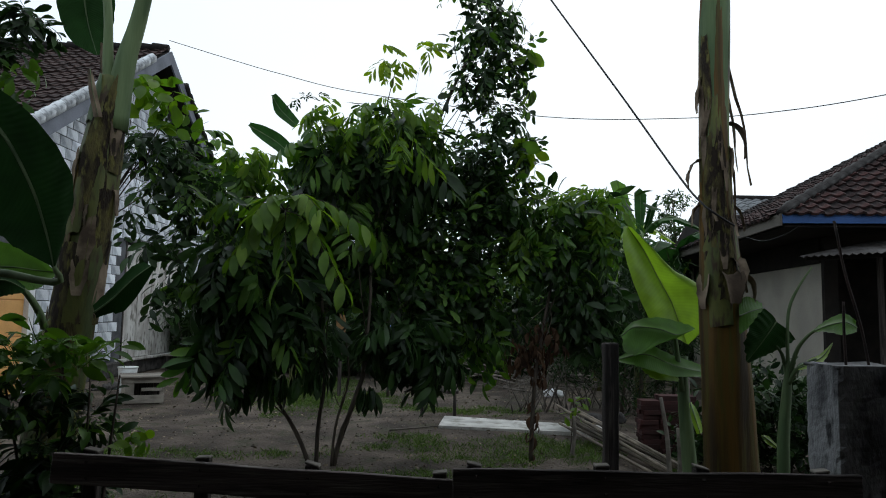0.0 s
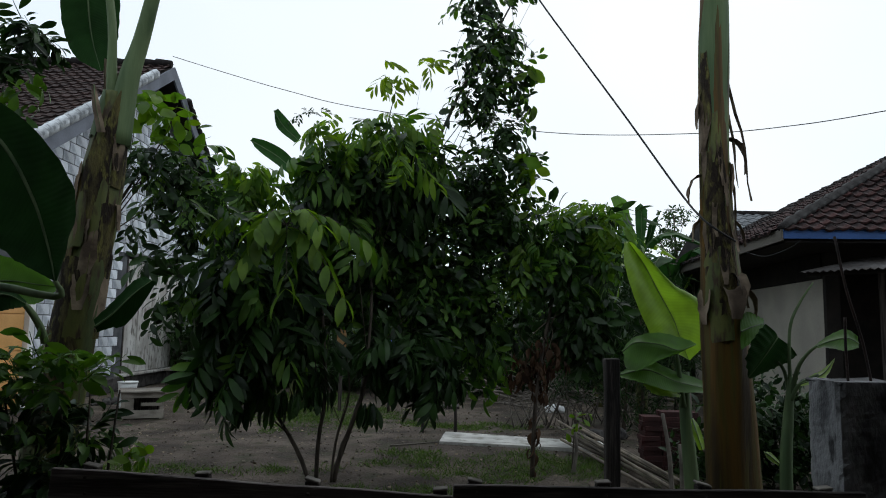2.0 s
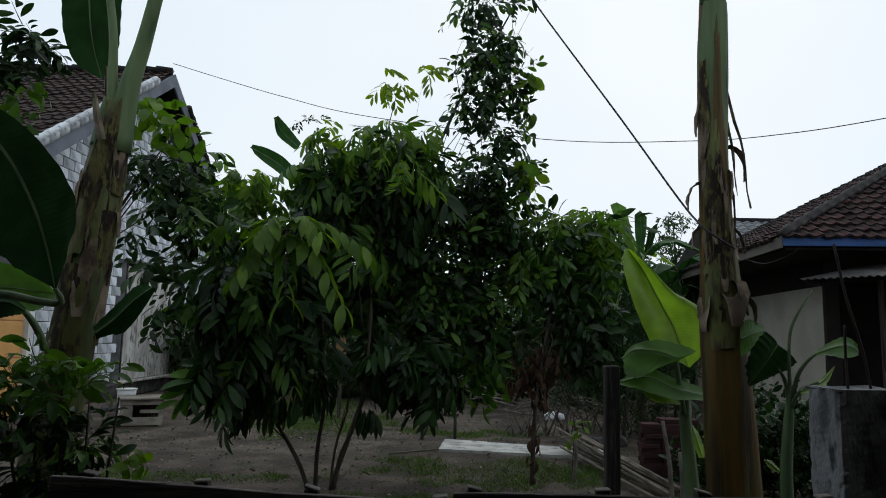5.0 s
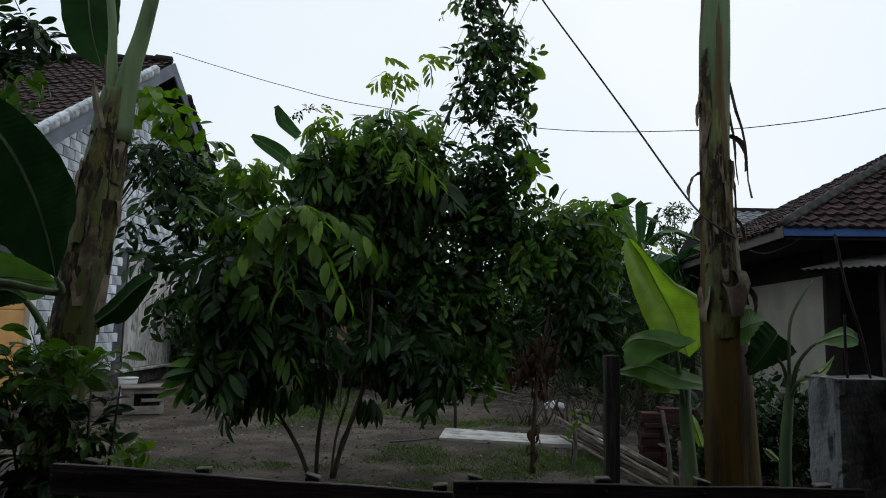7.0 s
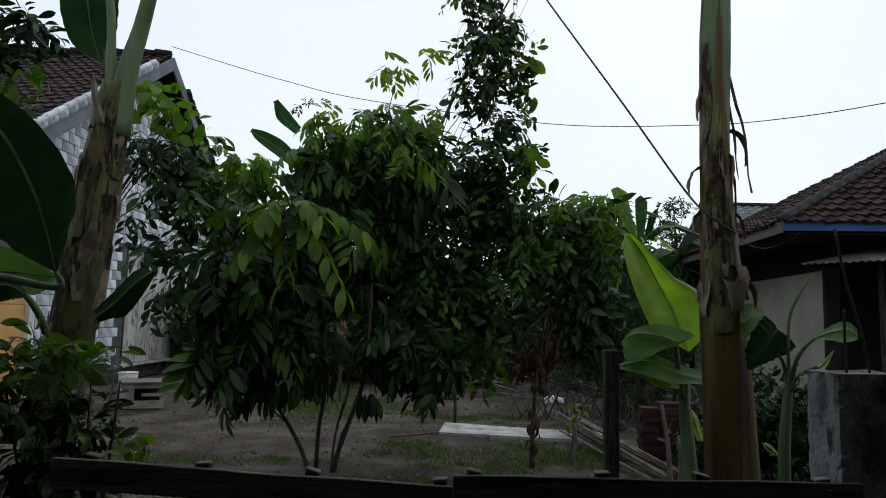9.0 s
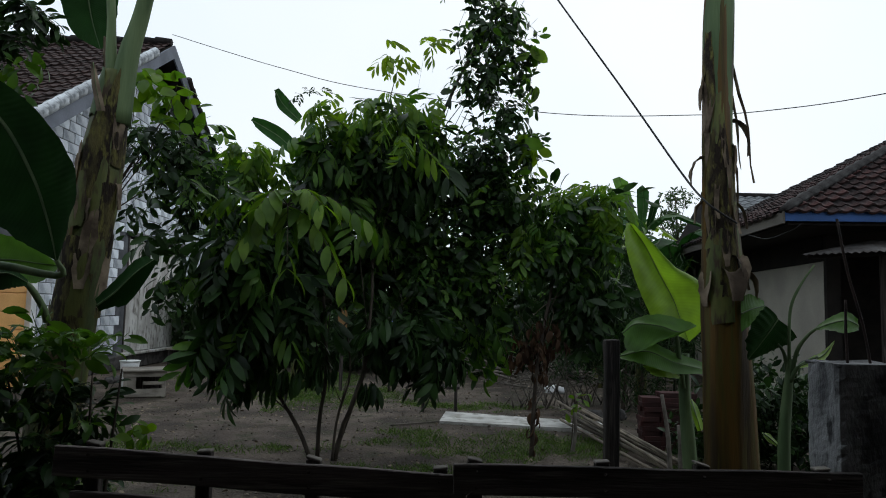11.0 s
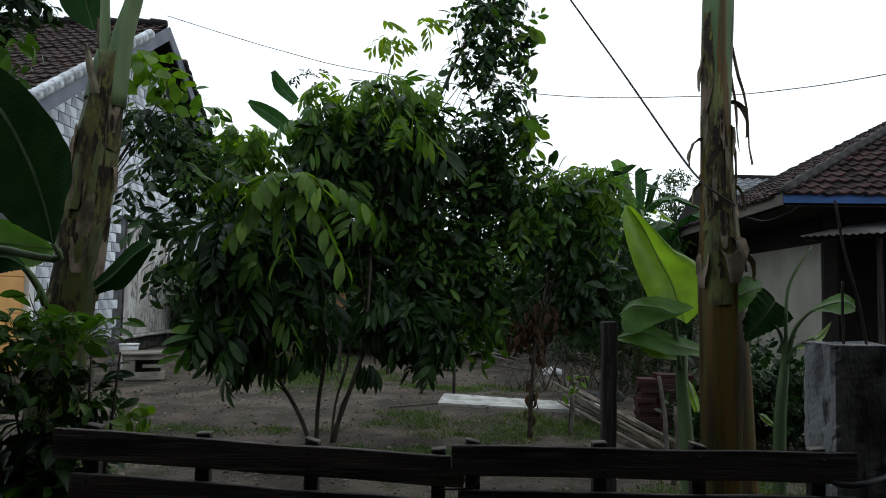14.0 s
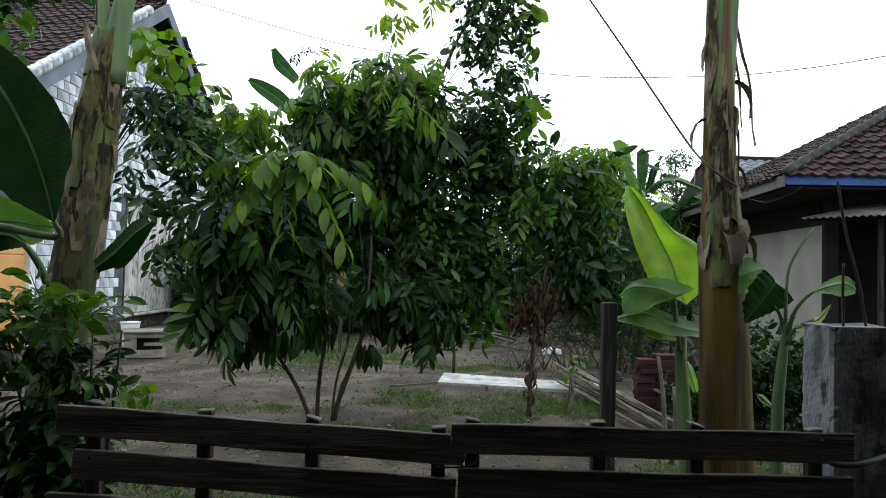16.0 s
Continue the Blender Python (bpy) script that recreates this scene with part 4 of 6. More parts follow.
banana_leaf(ban_left, [(-2.2, 4.05, 3.9), (-2.6, 3.8, 4.3), (-3.3, 3.5, 4.2), (-3.9, 3.2, 3.7)], 0.3, M_BAN, seed=2)
banana_leaf(ban_left, [(-1.7, 3.9, 3.8), (-1.4, 3.6, 4.4), (-1.0, 3.2, 4.7), (-0.5, 2.6, 4.6)], 0.3, M_BAN, seed=3)
broad_leaf(ban_left, [(-2.582, 4.3, 3.672), (-2.536, 4.3, 3.384), (-2.441, 4.3, 3.177), (-2.273, 4.3, 3.074)], [(-2.43, 4.35, 3.78), (-2.391, 4.35, 3.468), (-2.348, 4.35, 3.276), (-2.258, 4.3, 3.074)], [(-2.178, 4.3, 3.718), (-2.163, 4.3, 3.429), (-2.179, 4.3, 3.212), (-2.244, 4.3, 3.078)], M_BAN_SHADED, 4, rib=0.008)
broad_leaf(ban_left, [(-1.977, 3.9, 1.459), (-1.879, 3.9, 1.564), (-1.769, 3.9, 1.683), (-1.699, 3.9, 1.714)], [(-1.939, 3.84, 1.421), (-1.831, 3.82, 1.499), (-1.723, 3.82, 1.612), (-1.643, 3.86, 1.69)], [(-1.935, 3.86, 1.39), (-1.86, 3.86, 1.417), (-1.76, 3.86, 1.451), (-1.625, 3.88, 1.679)], M_BAN_SHADED, 8, label="folded drooping leaf")
broad_leaf(ban_left, [(-2.077, 3.86, 2.818), (-2.062, 3.86, 2.698), (-2.029, 3.87, 2.543)], [(-2.051, 3.84, 2.818), (-2.024, 3.83, 2.689), (-1.992, 3.85, 2.538)], [(-2.048, 3.86, 2.812), (-2.012, 3.85, 2.696), (-1.972, 3.86, 2.542)], M_DRYLEAF, 9, rib=0.002, label="stiff dry brown sheath tip")

ban_side = thing("banana_plant", (-2.6, 3.3, 0), "banana sucker with broad dark drooping leaves", "banana plant", "banana plants")
v, f = stem_tube([(-2.6, 3.3, 0), (-2.6, 3.3, 0.7), (-2.55, 3.32, 1.3)], [0.08, 0.07, 0.05], 12, 14, 5)
part("stem", link_mesh("stem", v, f, M_STEM_G, True), ban_side)
# The big leaf's underside shade is in its colour
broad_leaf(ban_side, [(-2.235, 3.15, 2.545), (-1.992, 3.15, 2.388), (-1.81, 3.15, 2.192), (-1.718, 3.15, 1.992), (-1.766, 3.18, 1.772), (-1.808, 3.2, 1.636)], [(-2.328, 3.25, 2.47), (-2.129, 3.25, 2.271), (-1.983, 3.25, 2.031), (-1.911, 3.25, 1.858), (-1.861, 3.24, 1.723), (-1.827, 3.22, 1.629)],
           [(-2.391, 3.2, 2.318), (-2.272, 3.2, 2.054), (-2.156, 3.2, 1.844), (-2.018, 3.2, 1.736), (-1.91, 3.2, 1.678), (-1.824, 3.2, 1.636)], M_BAN_SHADED, 12, rib=0.011, label="broad leaf coloured dark for its shaded underside, clear midrib")
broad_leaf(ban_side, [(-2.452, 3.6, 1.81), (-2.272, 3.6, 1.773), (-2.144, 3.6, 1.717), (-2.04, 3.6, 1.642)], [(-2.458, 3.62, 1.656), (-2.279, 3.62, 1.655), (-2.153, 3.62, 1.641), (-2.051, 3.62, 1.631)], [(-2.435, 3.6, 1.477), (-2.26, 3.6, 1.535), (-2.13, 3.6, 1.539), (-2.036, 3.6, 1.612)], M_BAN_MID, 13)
broad_leaf(ban_side, [(-2.279, 3.4, 1.63), (-2.167, 3.4, 1.619), (-2.062, 3.4, 1.543)], [(-2.249, 3.36, 1.559), (-2.139, 3.36, 1.573), (-2.052, 3.38, 1.532)], [(-2.231, 3.34, 1.476), (-2.109, 3.34, 1.501), (-2.042, 3.36, 1.517)], M_BAN_SHADED, 14)
for pts, r in (([(-2.55, 3.32, 1.25), (-2.3, 3.3, 1.6), (-1.836, 3.25, 1.564), (-1.827, 3.22, 1.637)], (0.03, 0.02, 0.012)), ([(-2.01, 3.5, 1.342), (-2.019, 3.45, 1.428), (-2.073, 3.4, 1.529), (-2.193, 3.4, 1.579)], (0.02, 0.017, 0.008))):
    v, f = tube(pts, r, 8, n=12)
    part("petiole", link_mesh("petiole", v, f, M_STEM_P, True), ban_side)

ban_young = thing("banana_plant", (1.69, 4.7, 0), "young banana plant with one bright unfurling leaf", "banana plant", "banana plants")
v, f = stem_tube([(1.71, 4.7, 0), (1.67, 4.7, 0.576), (1.641, 4.7, 0.958), (1.65, 4.7, 1.189)], [0.055, 0.047, 0.036, 0.024], 12, 16, 7)
part("stem", link_mesh("stem", v, f, M_STEM_P, True), ban_young)
v, f = tube([(1.623, 4.68, 0.96), (1.587, 4.64, 1.153), (1.556, 4.6, 1.314)], [0.022, 0.018, 0.014], 8, n=10)
part("petiole", link_mesh("petiole", v, f, M_STEM_P, True), ban_young)
broad_leaf(ban_young, [(1.271, 4.8, 2.083), (1.27, 4.8, 1.924), (1.343, 4.82, 1.688), (1.431, 4.84, 1.492), (1.505, 4.84, 1.375), (1.714, 4.84, 1.269)], [(1.317, 4.88, 2.094), (1.434, 4.9, 1.937), (1.538, 4.9, 1.737), (1.634, 4.9, 1.558), (1.677, 4.88, 1.419), (1.725, 4.86, 1.268)],
           [(1.336, 4.82, 2.079), (1.484, 4.8, 1.937), (1.638, 4.78, 1.781), (1.829, 4.76, 1.659), (1.848, 4.78, 1.405), (1.73, 4.84, 1.262)], M_BAN_LIT, 21, rib=0.006, roll=0.05, label="bright translucent unfurling leaf with a rolled edge")
broad_leaf(ban_young, [(1.198, 4.62, 1.326), (1.287, 4.66, 1.412), (1.46, 4.7, 1.45), (1.615, 4.7, 1.423), (1.71, 4.66, 1.38)], [(1.184, 4.55, 1.321), (1.272, 4.55, 1.383), (1.434, 4.55, 1.372), (1.564, 4.58, 1.337), (1.687, 4.62, 1.373)],
           [(1.175, 4.5, 1.311), (1.184, 4.46, 1.221), (1.272, 4.46, 1.209), (1.401, 4.5, 1.269), (1.665, 4.6, 1.366)], M_BAN_YOUNG, 22, label="broad young leaf arching over")
broad_leaf(ban_young, [(1.18, 4.6, 1.183), (1.349, 4.64, 1.269), (1.547, 4.66, 1.204), (1.759, 4.66, 1.133)], [(1.168, 4.55, 1.171), (1.343, 4.55, 1.206), (1.531, 4.55, 1.136), (1.737, 4.6, 1.092)],
           [(1.155, 4.5, 1.159), (1.287, 4.48, 1.128), (1.496, 4.5, 1.073), (1.718, 4.55, 1.066)], M_BAN_YOUNG, 23)
broad_leaf(ban_young, [(1.329, 4.6, 1.119), (1.402, 4.62, 1.154), (1.523, 4.64, 1.129), (1.599, 4.66, 1.053)], [(1.32, 4.57, 1.114), (1.392, 4.56, 1.117), (1.504, 4.58, 1.088), (1.593, 4.64, 1.04)],
           [(1.319, 4.54, 1.105), (1.375, 4.5, 1.055), (1.477, 4.54, 1.039), (1.582, 4.62, 1.026)], M_BAN_LIT, 24)
broad_leaf(ban_young, [(1.678, 4.66, 0.888), (1.695, 4.6, 0.84), (1.734, 4.6, 0.71)], [(1.663, 4.64, 0.89), (1.665, 4.58, 0.823), (1.705, 4.58, 0.694)], [(1.649, 4.62, 0.885), (1.647, 4.58, 0.793), (1.682, 4.58, 0.693)], M_BAN_LIT, 26)

ban_small = thing("banana_plant", (1.844, 3.75, 0), "small banana sucker with a rolled spike leaf beside the pillar", "banana plant", "banana plants")
v, f = stem_tube([(1.844, 3.75, 0), (1.838, 3.75, 0.705), (1.86, 3.75, 1.01), (1.885, 3.75, 1.225)], [0.036, 0.033, 0.027, 0.016], 12, 14, 9)
part("stem", link_mesh("stem", v, f, M_STEM_P, True), ban_small)
v, f = tube([(1.877, 3.75, 1.133), (1.878, 3.75, 1.348), (1.892, 3.75, 1.509), (1.947, 3.75, 1.627), (2.023, 3.75, 1.738)], [0.011, 0.009, 0.008, 0.004], 8, n=18)
part("rolled_leaf", link_mesh("rolled_leaf", v, f, M_STEM_P, True), ban_small, "pale green rolled spear leaf")
for pts in ([(1.878, 3.74, 1.134), (1.906, 3.72, 1.274), (1.956, 3.7, 1.358), (2.009, 3.68, 1.406)], [(1.872, 3.74, 1.103), (1.898, 3.72, 1.173), (1.948, 3.7, 1.218), (2.003, 3.7, 1.244)], [(1.876, 3.76, 1.132), (1.863, 3.78, 1.254), (1.822, 3.78, 1.314)]):
    v, f = tube(pts, [0.014, 0.01, 0.007], 8, n=10)
    part("petiole", link_mesh("petiole", v, f, M_STEM_P, True), ban_small)
broad_leaf(ban_small, [(1.674, 3.86, 1.554), (1.736, 3.9, 1.576), (1.837, 3.95, 1.54)], [(1.66, 3.84, 1.465), (1.732, 3.86, 1.492), (1.83, 3.92, 1.514)], [(1.652, 3.82, 1.364), (1.736, 3.84, 1.423), (1.82, 3.9, 1.494)], M_BAN_YOUNG, 31)
# This leaf's shade is in its colour
broad_leaf(ban_small, [(1.695, 3.62, 1.506), (1.627, 3.6, 1.442), (1.59, 3.62, 1.331), (1.629, 3.7, 1.225)], [(1.814, 3.74, 1.439), (1.756, 3.72, 1.37), (1.696, 3.72, 1.29), (1.641, 3.72, 1.221)], [(1.967, 3.84, 1.337), (1.873, 3.82, 1.289), (1.754, 3.78, 1.245), (1.656, 3.74, 1.211)], M_BAN_SHADED, 32, label="drooping leaf with its shade put into the green")
broad_leaf(ban_small, [(1.989, 3.7, 1.395), (2.079, 3.72, 1.452), (2.171, 3.72, 1.488), (2.226, 3.7, 1.45)], [(1.974, 3.66, 1.39), (2.052, 3.66, 1.422), (2.142, 3.66, 1.44), (2.217, 3.68, 1.414)], [(1.958, 3.62, 1.388), (2.018, 3.6, 1.387), (2.095, 3.6, 1.374), (2.203, 3.66, 1.39)], M_BAN_YOUNG, 33)
broad_leaf(ban_small, [(1.916, 3.72, 1.198), (1.983, 3.72, 1.242), (2.055, 3.74, 1.273), (2.116, 3.74, 1.33)], [(1.896, 3.68, 1.192), (1.962, 3.68, 1.22), (2.039, 3.7, 1.257), (2.11, 3.73, 1.324)], [(1.875, 3.64, 1.185), (1.947, 3.64, 1.199), (2.029, 3.66, 1.242), (2.105, 3.72, 1.319)], M_BAN_LIT, 34)
broad_leaf(ban_small, [(1.749, 3.8, 0.822), (1.787, 3.8, 0.816), (1.831, 3.8, 0.768)], [(1.74, 3.78, 0.822), (1.767, 3.77, 0.803), (1.818, 3.78, 0.763)], [(1.731, 3.76, 0.822), (1.748, 3.75, 0.788), (1.81, 3.77, 0.755)], M_BAN_LIT, 35)

# ---- trees of the yard ----
PIN = [pinnate(3 + k % 3, 0.34 + 0.06 * (k % 3), 0.2 + 0.025 * (k % 3), 0.15, 0.5, hang=0.3 + 0.35 * (k % 4)) for k in range(12)]
PIN_S = [pinnate(4, 0.26, 0.13, 0.18, 0.45, hang=0.4 + 0.2 * k) for k in range(6)]
DROP = [(LEAF_V * (0.2, 0.034 + 0.007 * k, 0.1), LEAF_T) for k in range(3)]
VINE_BIG = [rosette(1, 0.36, 0.34, 0.05) for _ in range(4)]
HANG = [(LEAF_V * (0.11, 0.018 + 0.007 * k, 0.2), LEAF_T) for k in range(3)]
ROS = [rosette(7, 0.1, 0.24, 0.1) for _ in range(4)]
ROS_L = [rosette(6, 0.125, 0.2, 0.12) for _ in range(5)]
LAN = [rosette(8, 0.17, 0.12, 0.12, True) for _ in range(4)]
FARL = [rosette(6, 0.34, 0.3, 0.3, True) for _ in range(4)]
VINE = [rosette(3, 0.17, 0.3, 0.25) for _ in range(4)]
SHOOT = [sprig(5 + k % 3, 0.14, 0.12, 0.2, -0.2) for k in range(6)]
SPRIG = [sprig(6 + k % 4, 0.34, 0.132, 0.24, 0.3) for k in range(8)]
SPRIG_L = [sprig(6 + k % 3, 0.3, 0.14, 0.19, 0.15) for k in range(6)]
DANGLE = [sprig(6 + k % 3, 0.4, 0.17, 0.2, 0.5) for k in range(6)]


def tree(name, at, label, wood, crowns, bark=None):
    t = thing(name, (at[0], at[1], 0), label, "tree", "yard trees")
    part("trunk", tubes("trunk", wood, bark or M_BARK), t)
    for mesh, lab in crowns:
        part("crown", mesh, t, lab)
    return t


def arching_leaves(hub, ends, rise, pairs, leaf, width, material, seed):
    """Large compound leaves that spring from one twig's end and arch over: the leaflets' mesh and the stalks' tubes."""
    rnd = np.random.default_rng(seed)
    vs, ts, runs, k = [], [], [], 0
    for e in ends:
        a, b = Vector(hub), Vector(e)
        line = curve_points([a, a.lerp(b, 0.45) + Vector((0, 0, rise)), b], 24)
        runs.append(tube(line, [0.007 - 0.0002 * i for i in range(25)], 5))
        for j in range(pairs):
            i = 5 + int(19 * j / (pairs - 1))
            d = (line[min(i + 1, 24)] - line[i - 1]).normalized()
            s = d.cross(Vector((0, 0, 1)))
            s = s.normalized() if s.length > 0.1 else Vector((1, 0, 0))
            for q in (1, -1):
                way = d * rnd.uniform(0.45, 0.8) + s * q * rnd.uniform(0.45, 0.9) + Vector((0, 0, -rnd.uniform(0.3, 0.9)))
                v, t = spread_out(LEAF_V * (1, width, 0.9), LEAF_T, np.array([line[i]]), frames_of(np.array([way]), rnd.normal(0, 0.35, 1)), np.array([leaf * rnd.uniform(0.75, 1.15)]))
                vs.append(v)
                ts.append(t + k)
                k += len(v)
    return fast_mesh("crown", np.concatenate(vs), np.concatenate(ts), material), runs


A_LOW = [((-1.94, 6.3, 1.88), (0.23, 0.21, 0.36)), ((-2.02, 6.2, 1.44), (0.14, 0.13, 0.36)), ((-1.64, 6.4, 1.45), (0.37, 0.33, 0.37)), ((-1.1, 6.5, 1.3), (0.32, 0.24, 0.27)), ((-1.78, 6.2, 1.09), (0.2, 0.1, 0.11)), ((-1.55, 6.6, 2.05), (0.38, 0.22, 0.25))]
A_GAP = [((-1.8, 6.9, 2.3), (0.26, 0.18, 0.2)), ((-2.01, 6.8, 2.49), (0.25, 0.13, 0.15)), ((-1.29, 6.9, 2.4), (0.2, 0.18, 0.2)), ((-1.58, 7, 2.62), (0.23, 0.1, 0.12))]
A_RIGHT = [((-0.36, 6.6, 1.31), (0.35, 0.2, 0.22)), ((-0.69, 6.9, 1.41), (0.28, 0.2, 0.23)), ((-0.12, 6.6, 1.18), (0.19, 0.17, 0.19))]
A_BALL = [((-0.97, 6.9, 2.99), (0.43, 0.36, 0.4)), ((-1.28, 6.7, 3.14), (0.15, 0.14, 0.22)), ((-0.57, 6.9, 3.26), (0.34, 0.28, 0.31)), ((-0.84, 6.9, 2.52), (0.4, 0.23, 0.26)), ((-0.28, 7, 3.08), (0.23, 0.21, 0.4)), ((-1.11, 6.8, 2.65), (0.22, 0.2, 0.22))]
A_TOP = [((-1.15, 6.7, 3.46), (0.28, 0.1, 0.07)), ((-0.56, 6.7, 3.53), (0.28, 0.1, 0.08)), ((-1.38, 6.5, 3.17), (0.12, 0.11, 0.15)), ((-0.14, 6.8, 3.57), (0.12, 0.1, 0.09)), ((-0.8, 6.4, 3.26), (0.26, 0.1, 0.1)), ((-0.46, 6.3, 3.08), (0.16, 0.1, 0.11))]
A_TIP = [((-0.57, 6.7, 4.02), (0.2, 0.1, 0.04)), ((-0.26, 6.7, 4.1), (0.14, 0.1, 0.04)), ((-0.7, 6.7, 4.16), (0.06, 0.1, 0.02))]
A_LOOSE = [((-1.28, 6.6, 3.6), (0.14, 0.12, 0.08)), ((-1.39, 6.6, 3.54), (0.09, 0.06, 0.05))]
A_MID = [((-0.98, 7.2, 2), (0.36, 0.29, 0.33)), ((-0.38, 7.3, 1.96), (0.51, 0.41, 0.45)), ((0.1, 7.4, 1.79), (0.4, 0.36, 0.52)), ((0.47, 7.4, 1.98), (0.34, 0.3, 0.46)), ((0.41, 7.3, 1.37), (0.33, 0.24, 0.27)), ((-0.76, 7.3, 2.28), (0.42, 0.19, 0.21)), ((-0.15, 7.3, 2.42), (0.36, 0.24, 0.27)), ((-0.51, 7.2, 2.55), (0.3, 0.16, 0.18))]
A_FRINGE = [((-2.03, 6.2, 0.89), (0.1, 0.1, 0.13)), ((-1.79, 6.2, 0.74), (0.11, 0.1, 0.16)), ((-1.41, 6.2, 0.87), (0.26, 0.1, 0.09)), ((-1.13, 6.3, 0.9), (0.21, 0.1, 0.09)), ((-0.64, 6.3, 0.75), (0.11, 0.1, 0.11)), ((-0.42, 6.4, 0.95), (0.21, 0.1, 0.11)), ((-0.11, 6.5, 0.92), (0.19, 0.12, 0.13)), ((0.17, 6.6, 0.97), (0.13, 0.12, 0.13)), ((-2.21, 6.2, 1.14), (0.07, 0.1, 0.18))]
wood = limbs([(-1.2, 6.6, -0.03), (-1.38, 6.6, 0.35), (-1.68, 6.6, 0.8), (-1.9, 6.5, 1.3)], (0.022, 0.019, 0.014, 0.009), [(-2.2, 6.4, 1.4), (-1.8, 6.5, 1.9), (-2.1, 6.6, 1.0), (-1.39, 5.95, 2.33)], 1)
wood += limbs([(-1.16, 6.62, -0.03), (-1.15, 6.6, 0.4), (-1.1, 6.6, 0.9), (-1.2, 6.7, 2.0), (-1.1, 6.8, 3.1)], (0.021, 0.019, 0.017, 0.013, 0.007), [(-1.5, 6.4, 2.2), (-1.4, 6.9, 3.0), (-0.7, 6.7, 2.4), (-1.6, 6.3, 1.7), (-0.9, 6.2, 2.1), (-1.34, 6.7, 3.31), (-1.12, 6.7, 3.49)], 2)
wood += limbs([(-1.0, 6.62, -0.03), (-0.92, 6.6, 0.35), (-0.76, 6.6, 0.77), (-0.7, 6.7, 1.6), (-0.75, 6.9, 2.8), (-0.51, 6.7, 3.88)], (0.022, 0.02, 0.018, 0.014, 0.01, 0.003), [(-0.3, 6.6, 1.6), (-1.0, 6.9, 2.9), (-0.5, 6.7, 3.4), (-0.3, 6.6, 1.1), (-0.26, 6.7, 3.97), (-0.17, 6.8, 3.6), (-0.81, 6.5, 3.32)], 3)
wood += limbs([(-1.02, 6.6, -0.03), (-0.98, 6.58, 0.4), (-0.87, 6.55, 0.8), (-0.9, 6.5, 1.2)], (0.014, 0.012, 0.01, 0.006), [(-1.0, 6.4, 1.1), (-0.7, 6.3, 1.1)], 4)
arch, stalks = arching_leaves((-1.39, 5.95, 2.33), [(-2.09, 5.8, 2.24), (-0.7, 5.85, 2.2), (-1.74, 5.7, 1.91), (-1.29, 5.6, 1.75), (-0.82, 5.6, 1.69), (-1.56, 5.6, 2.24), (-1.04, 5.7, 2.3)], 0.14, 8, 0.27, 0.2, M_L_LIGHT, 5)
wood += stalks
# Inner and lower leaves carry shade in their colour, the crown's skin is lighter
tree("tree", (-1.1, 6.6), "multi-stemmed fruit tree with large drooping compound leaves", wood,
     [(foliage("crown", A_LOW, 340, PIN, M_L_DEEP_SHADE, droop=0.9, ragged=0.25, freq=1.9, size=(0.7, 1.15), hollow=0.2), "dense drooping foliage in shade-dark green"),
      (foliage("crown", A_RIGHT, 110, PIN, M_L_DEEP_SHADE, droop=0.9, ragged=0.2, freq=1.9, size=(0.6, 1.0), hollow=0.2), "dark green drooping leaf sprays"),
      (foliage("crown", A_BALL, 250, PIN, M_L_DEEP_SHADE, droop=0.6, ragged=0.28, freq=1.9, size=(0.65, 1.1), hollow=0.1), "heart of the upper crown, shade put into its dark green"),
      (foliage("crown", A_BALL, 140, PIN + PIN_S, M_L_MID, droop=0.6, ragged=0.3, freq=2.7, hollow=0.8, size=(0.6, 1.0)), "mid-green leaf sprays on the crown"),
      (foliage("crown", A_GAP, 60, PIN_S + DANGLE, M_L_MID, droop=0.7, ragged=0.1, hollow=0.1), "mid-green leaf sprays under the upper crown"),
      (foliage("crown", A_GAP, 60, PIN, M_L_DEEP_SHADE, droop=0.7, ragged=0.1, hollow=0.1, size=(0.6, 0.9)), "leaf sprays under the upper crown in shade-dark green"),
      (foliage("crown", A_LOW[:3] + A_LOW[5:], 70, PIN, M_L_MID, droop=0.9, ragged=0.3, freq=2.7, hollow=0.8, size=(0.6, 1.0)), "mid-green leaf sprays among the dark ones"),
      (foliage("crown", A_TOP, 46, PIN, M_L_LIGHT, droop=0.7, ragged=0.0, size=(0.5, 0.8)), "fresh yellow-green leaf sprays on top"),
      (foliage("crown", A_MID, 430, DANGLE + SPRIG, M_L_DEEP_SHADE, droop=0.7, ragged=0.3, freq=2.5, hollow=0.1), "thin twigs with dark hanging leaves"),
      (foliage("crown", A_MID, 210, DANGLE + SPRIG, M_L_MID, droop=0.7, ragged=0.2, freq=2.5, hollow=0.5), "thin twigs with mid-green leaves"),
      (foliage("crown", A_FRINGE, 150, DROP, M_L_DEEP_SHADE, droop=2.6, ragged=0.0, size=(0.8, 1.35), out=0.3, hollow=0.0), "leaves hanging along the lower edge"),
      (foliage("crown", A_TIP, 13, PIN_S, M_L_TIP, droop=0.15, ragged=0.0, size=(0.7, 1.0), hollow=0.1), "bright yellow-green shoot"),
      (foliage("crown", A_LOOSE, 7, SPRIG, M_L_DEEP_SHADE, droop=0.0, ragged=0.0, size=(0.3, 0.5)), "loose twig tips"),
      (arch, "large arching bright compound leaves")])

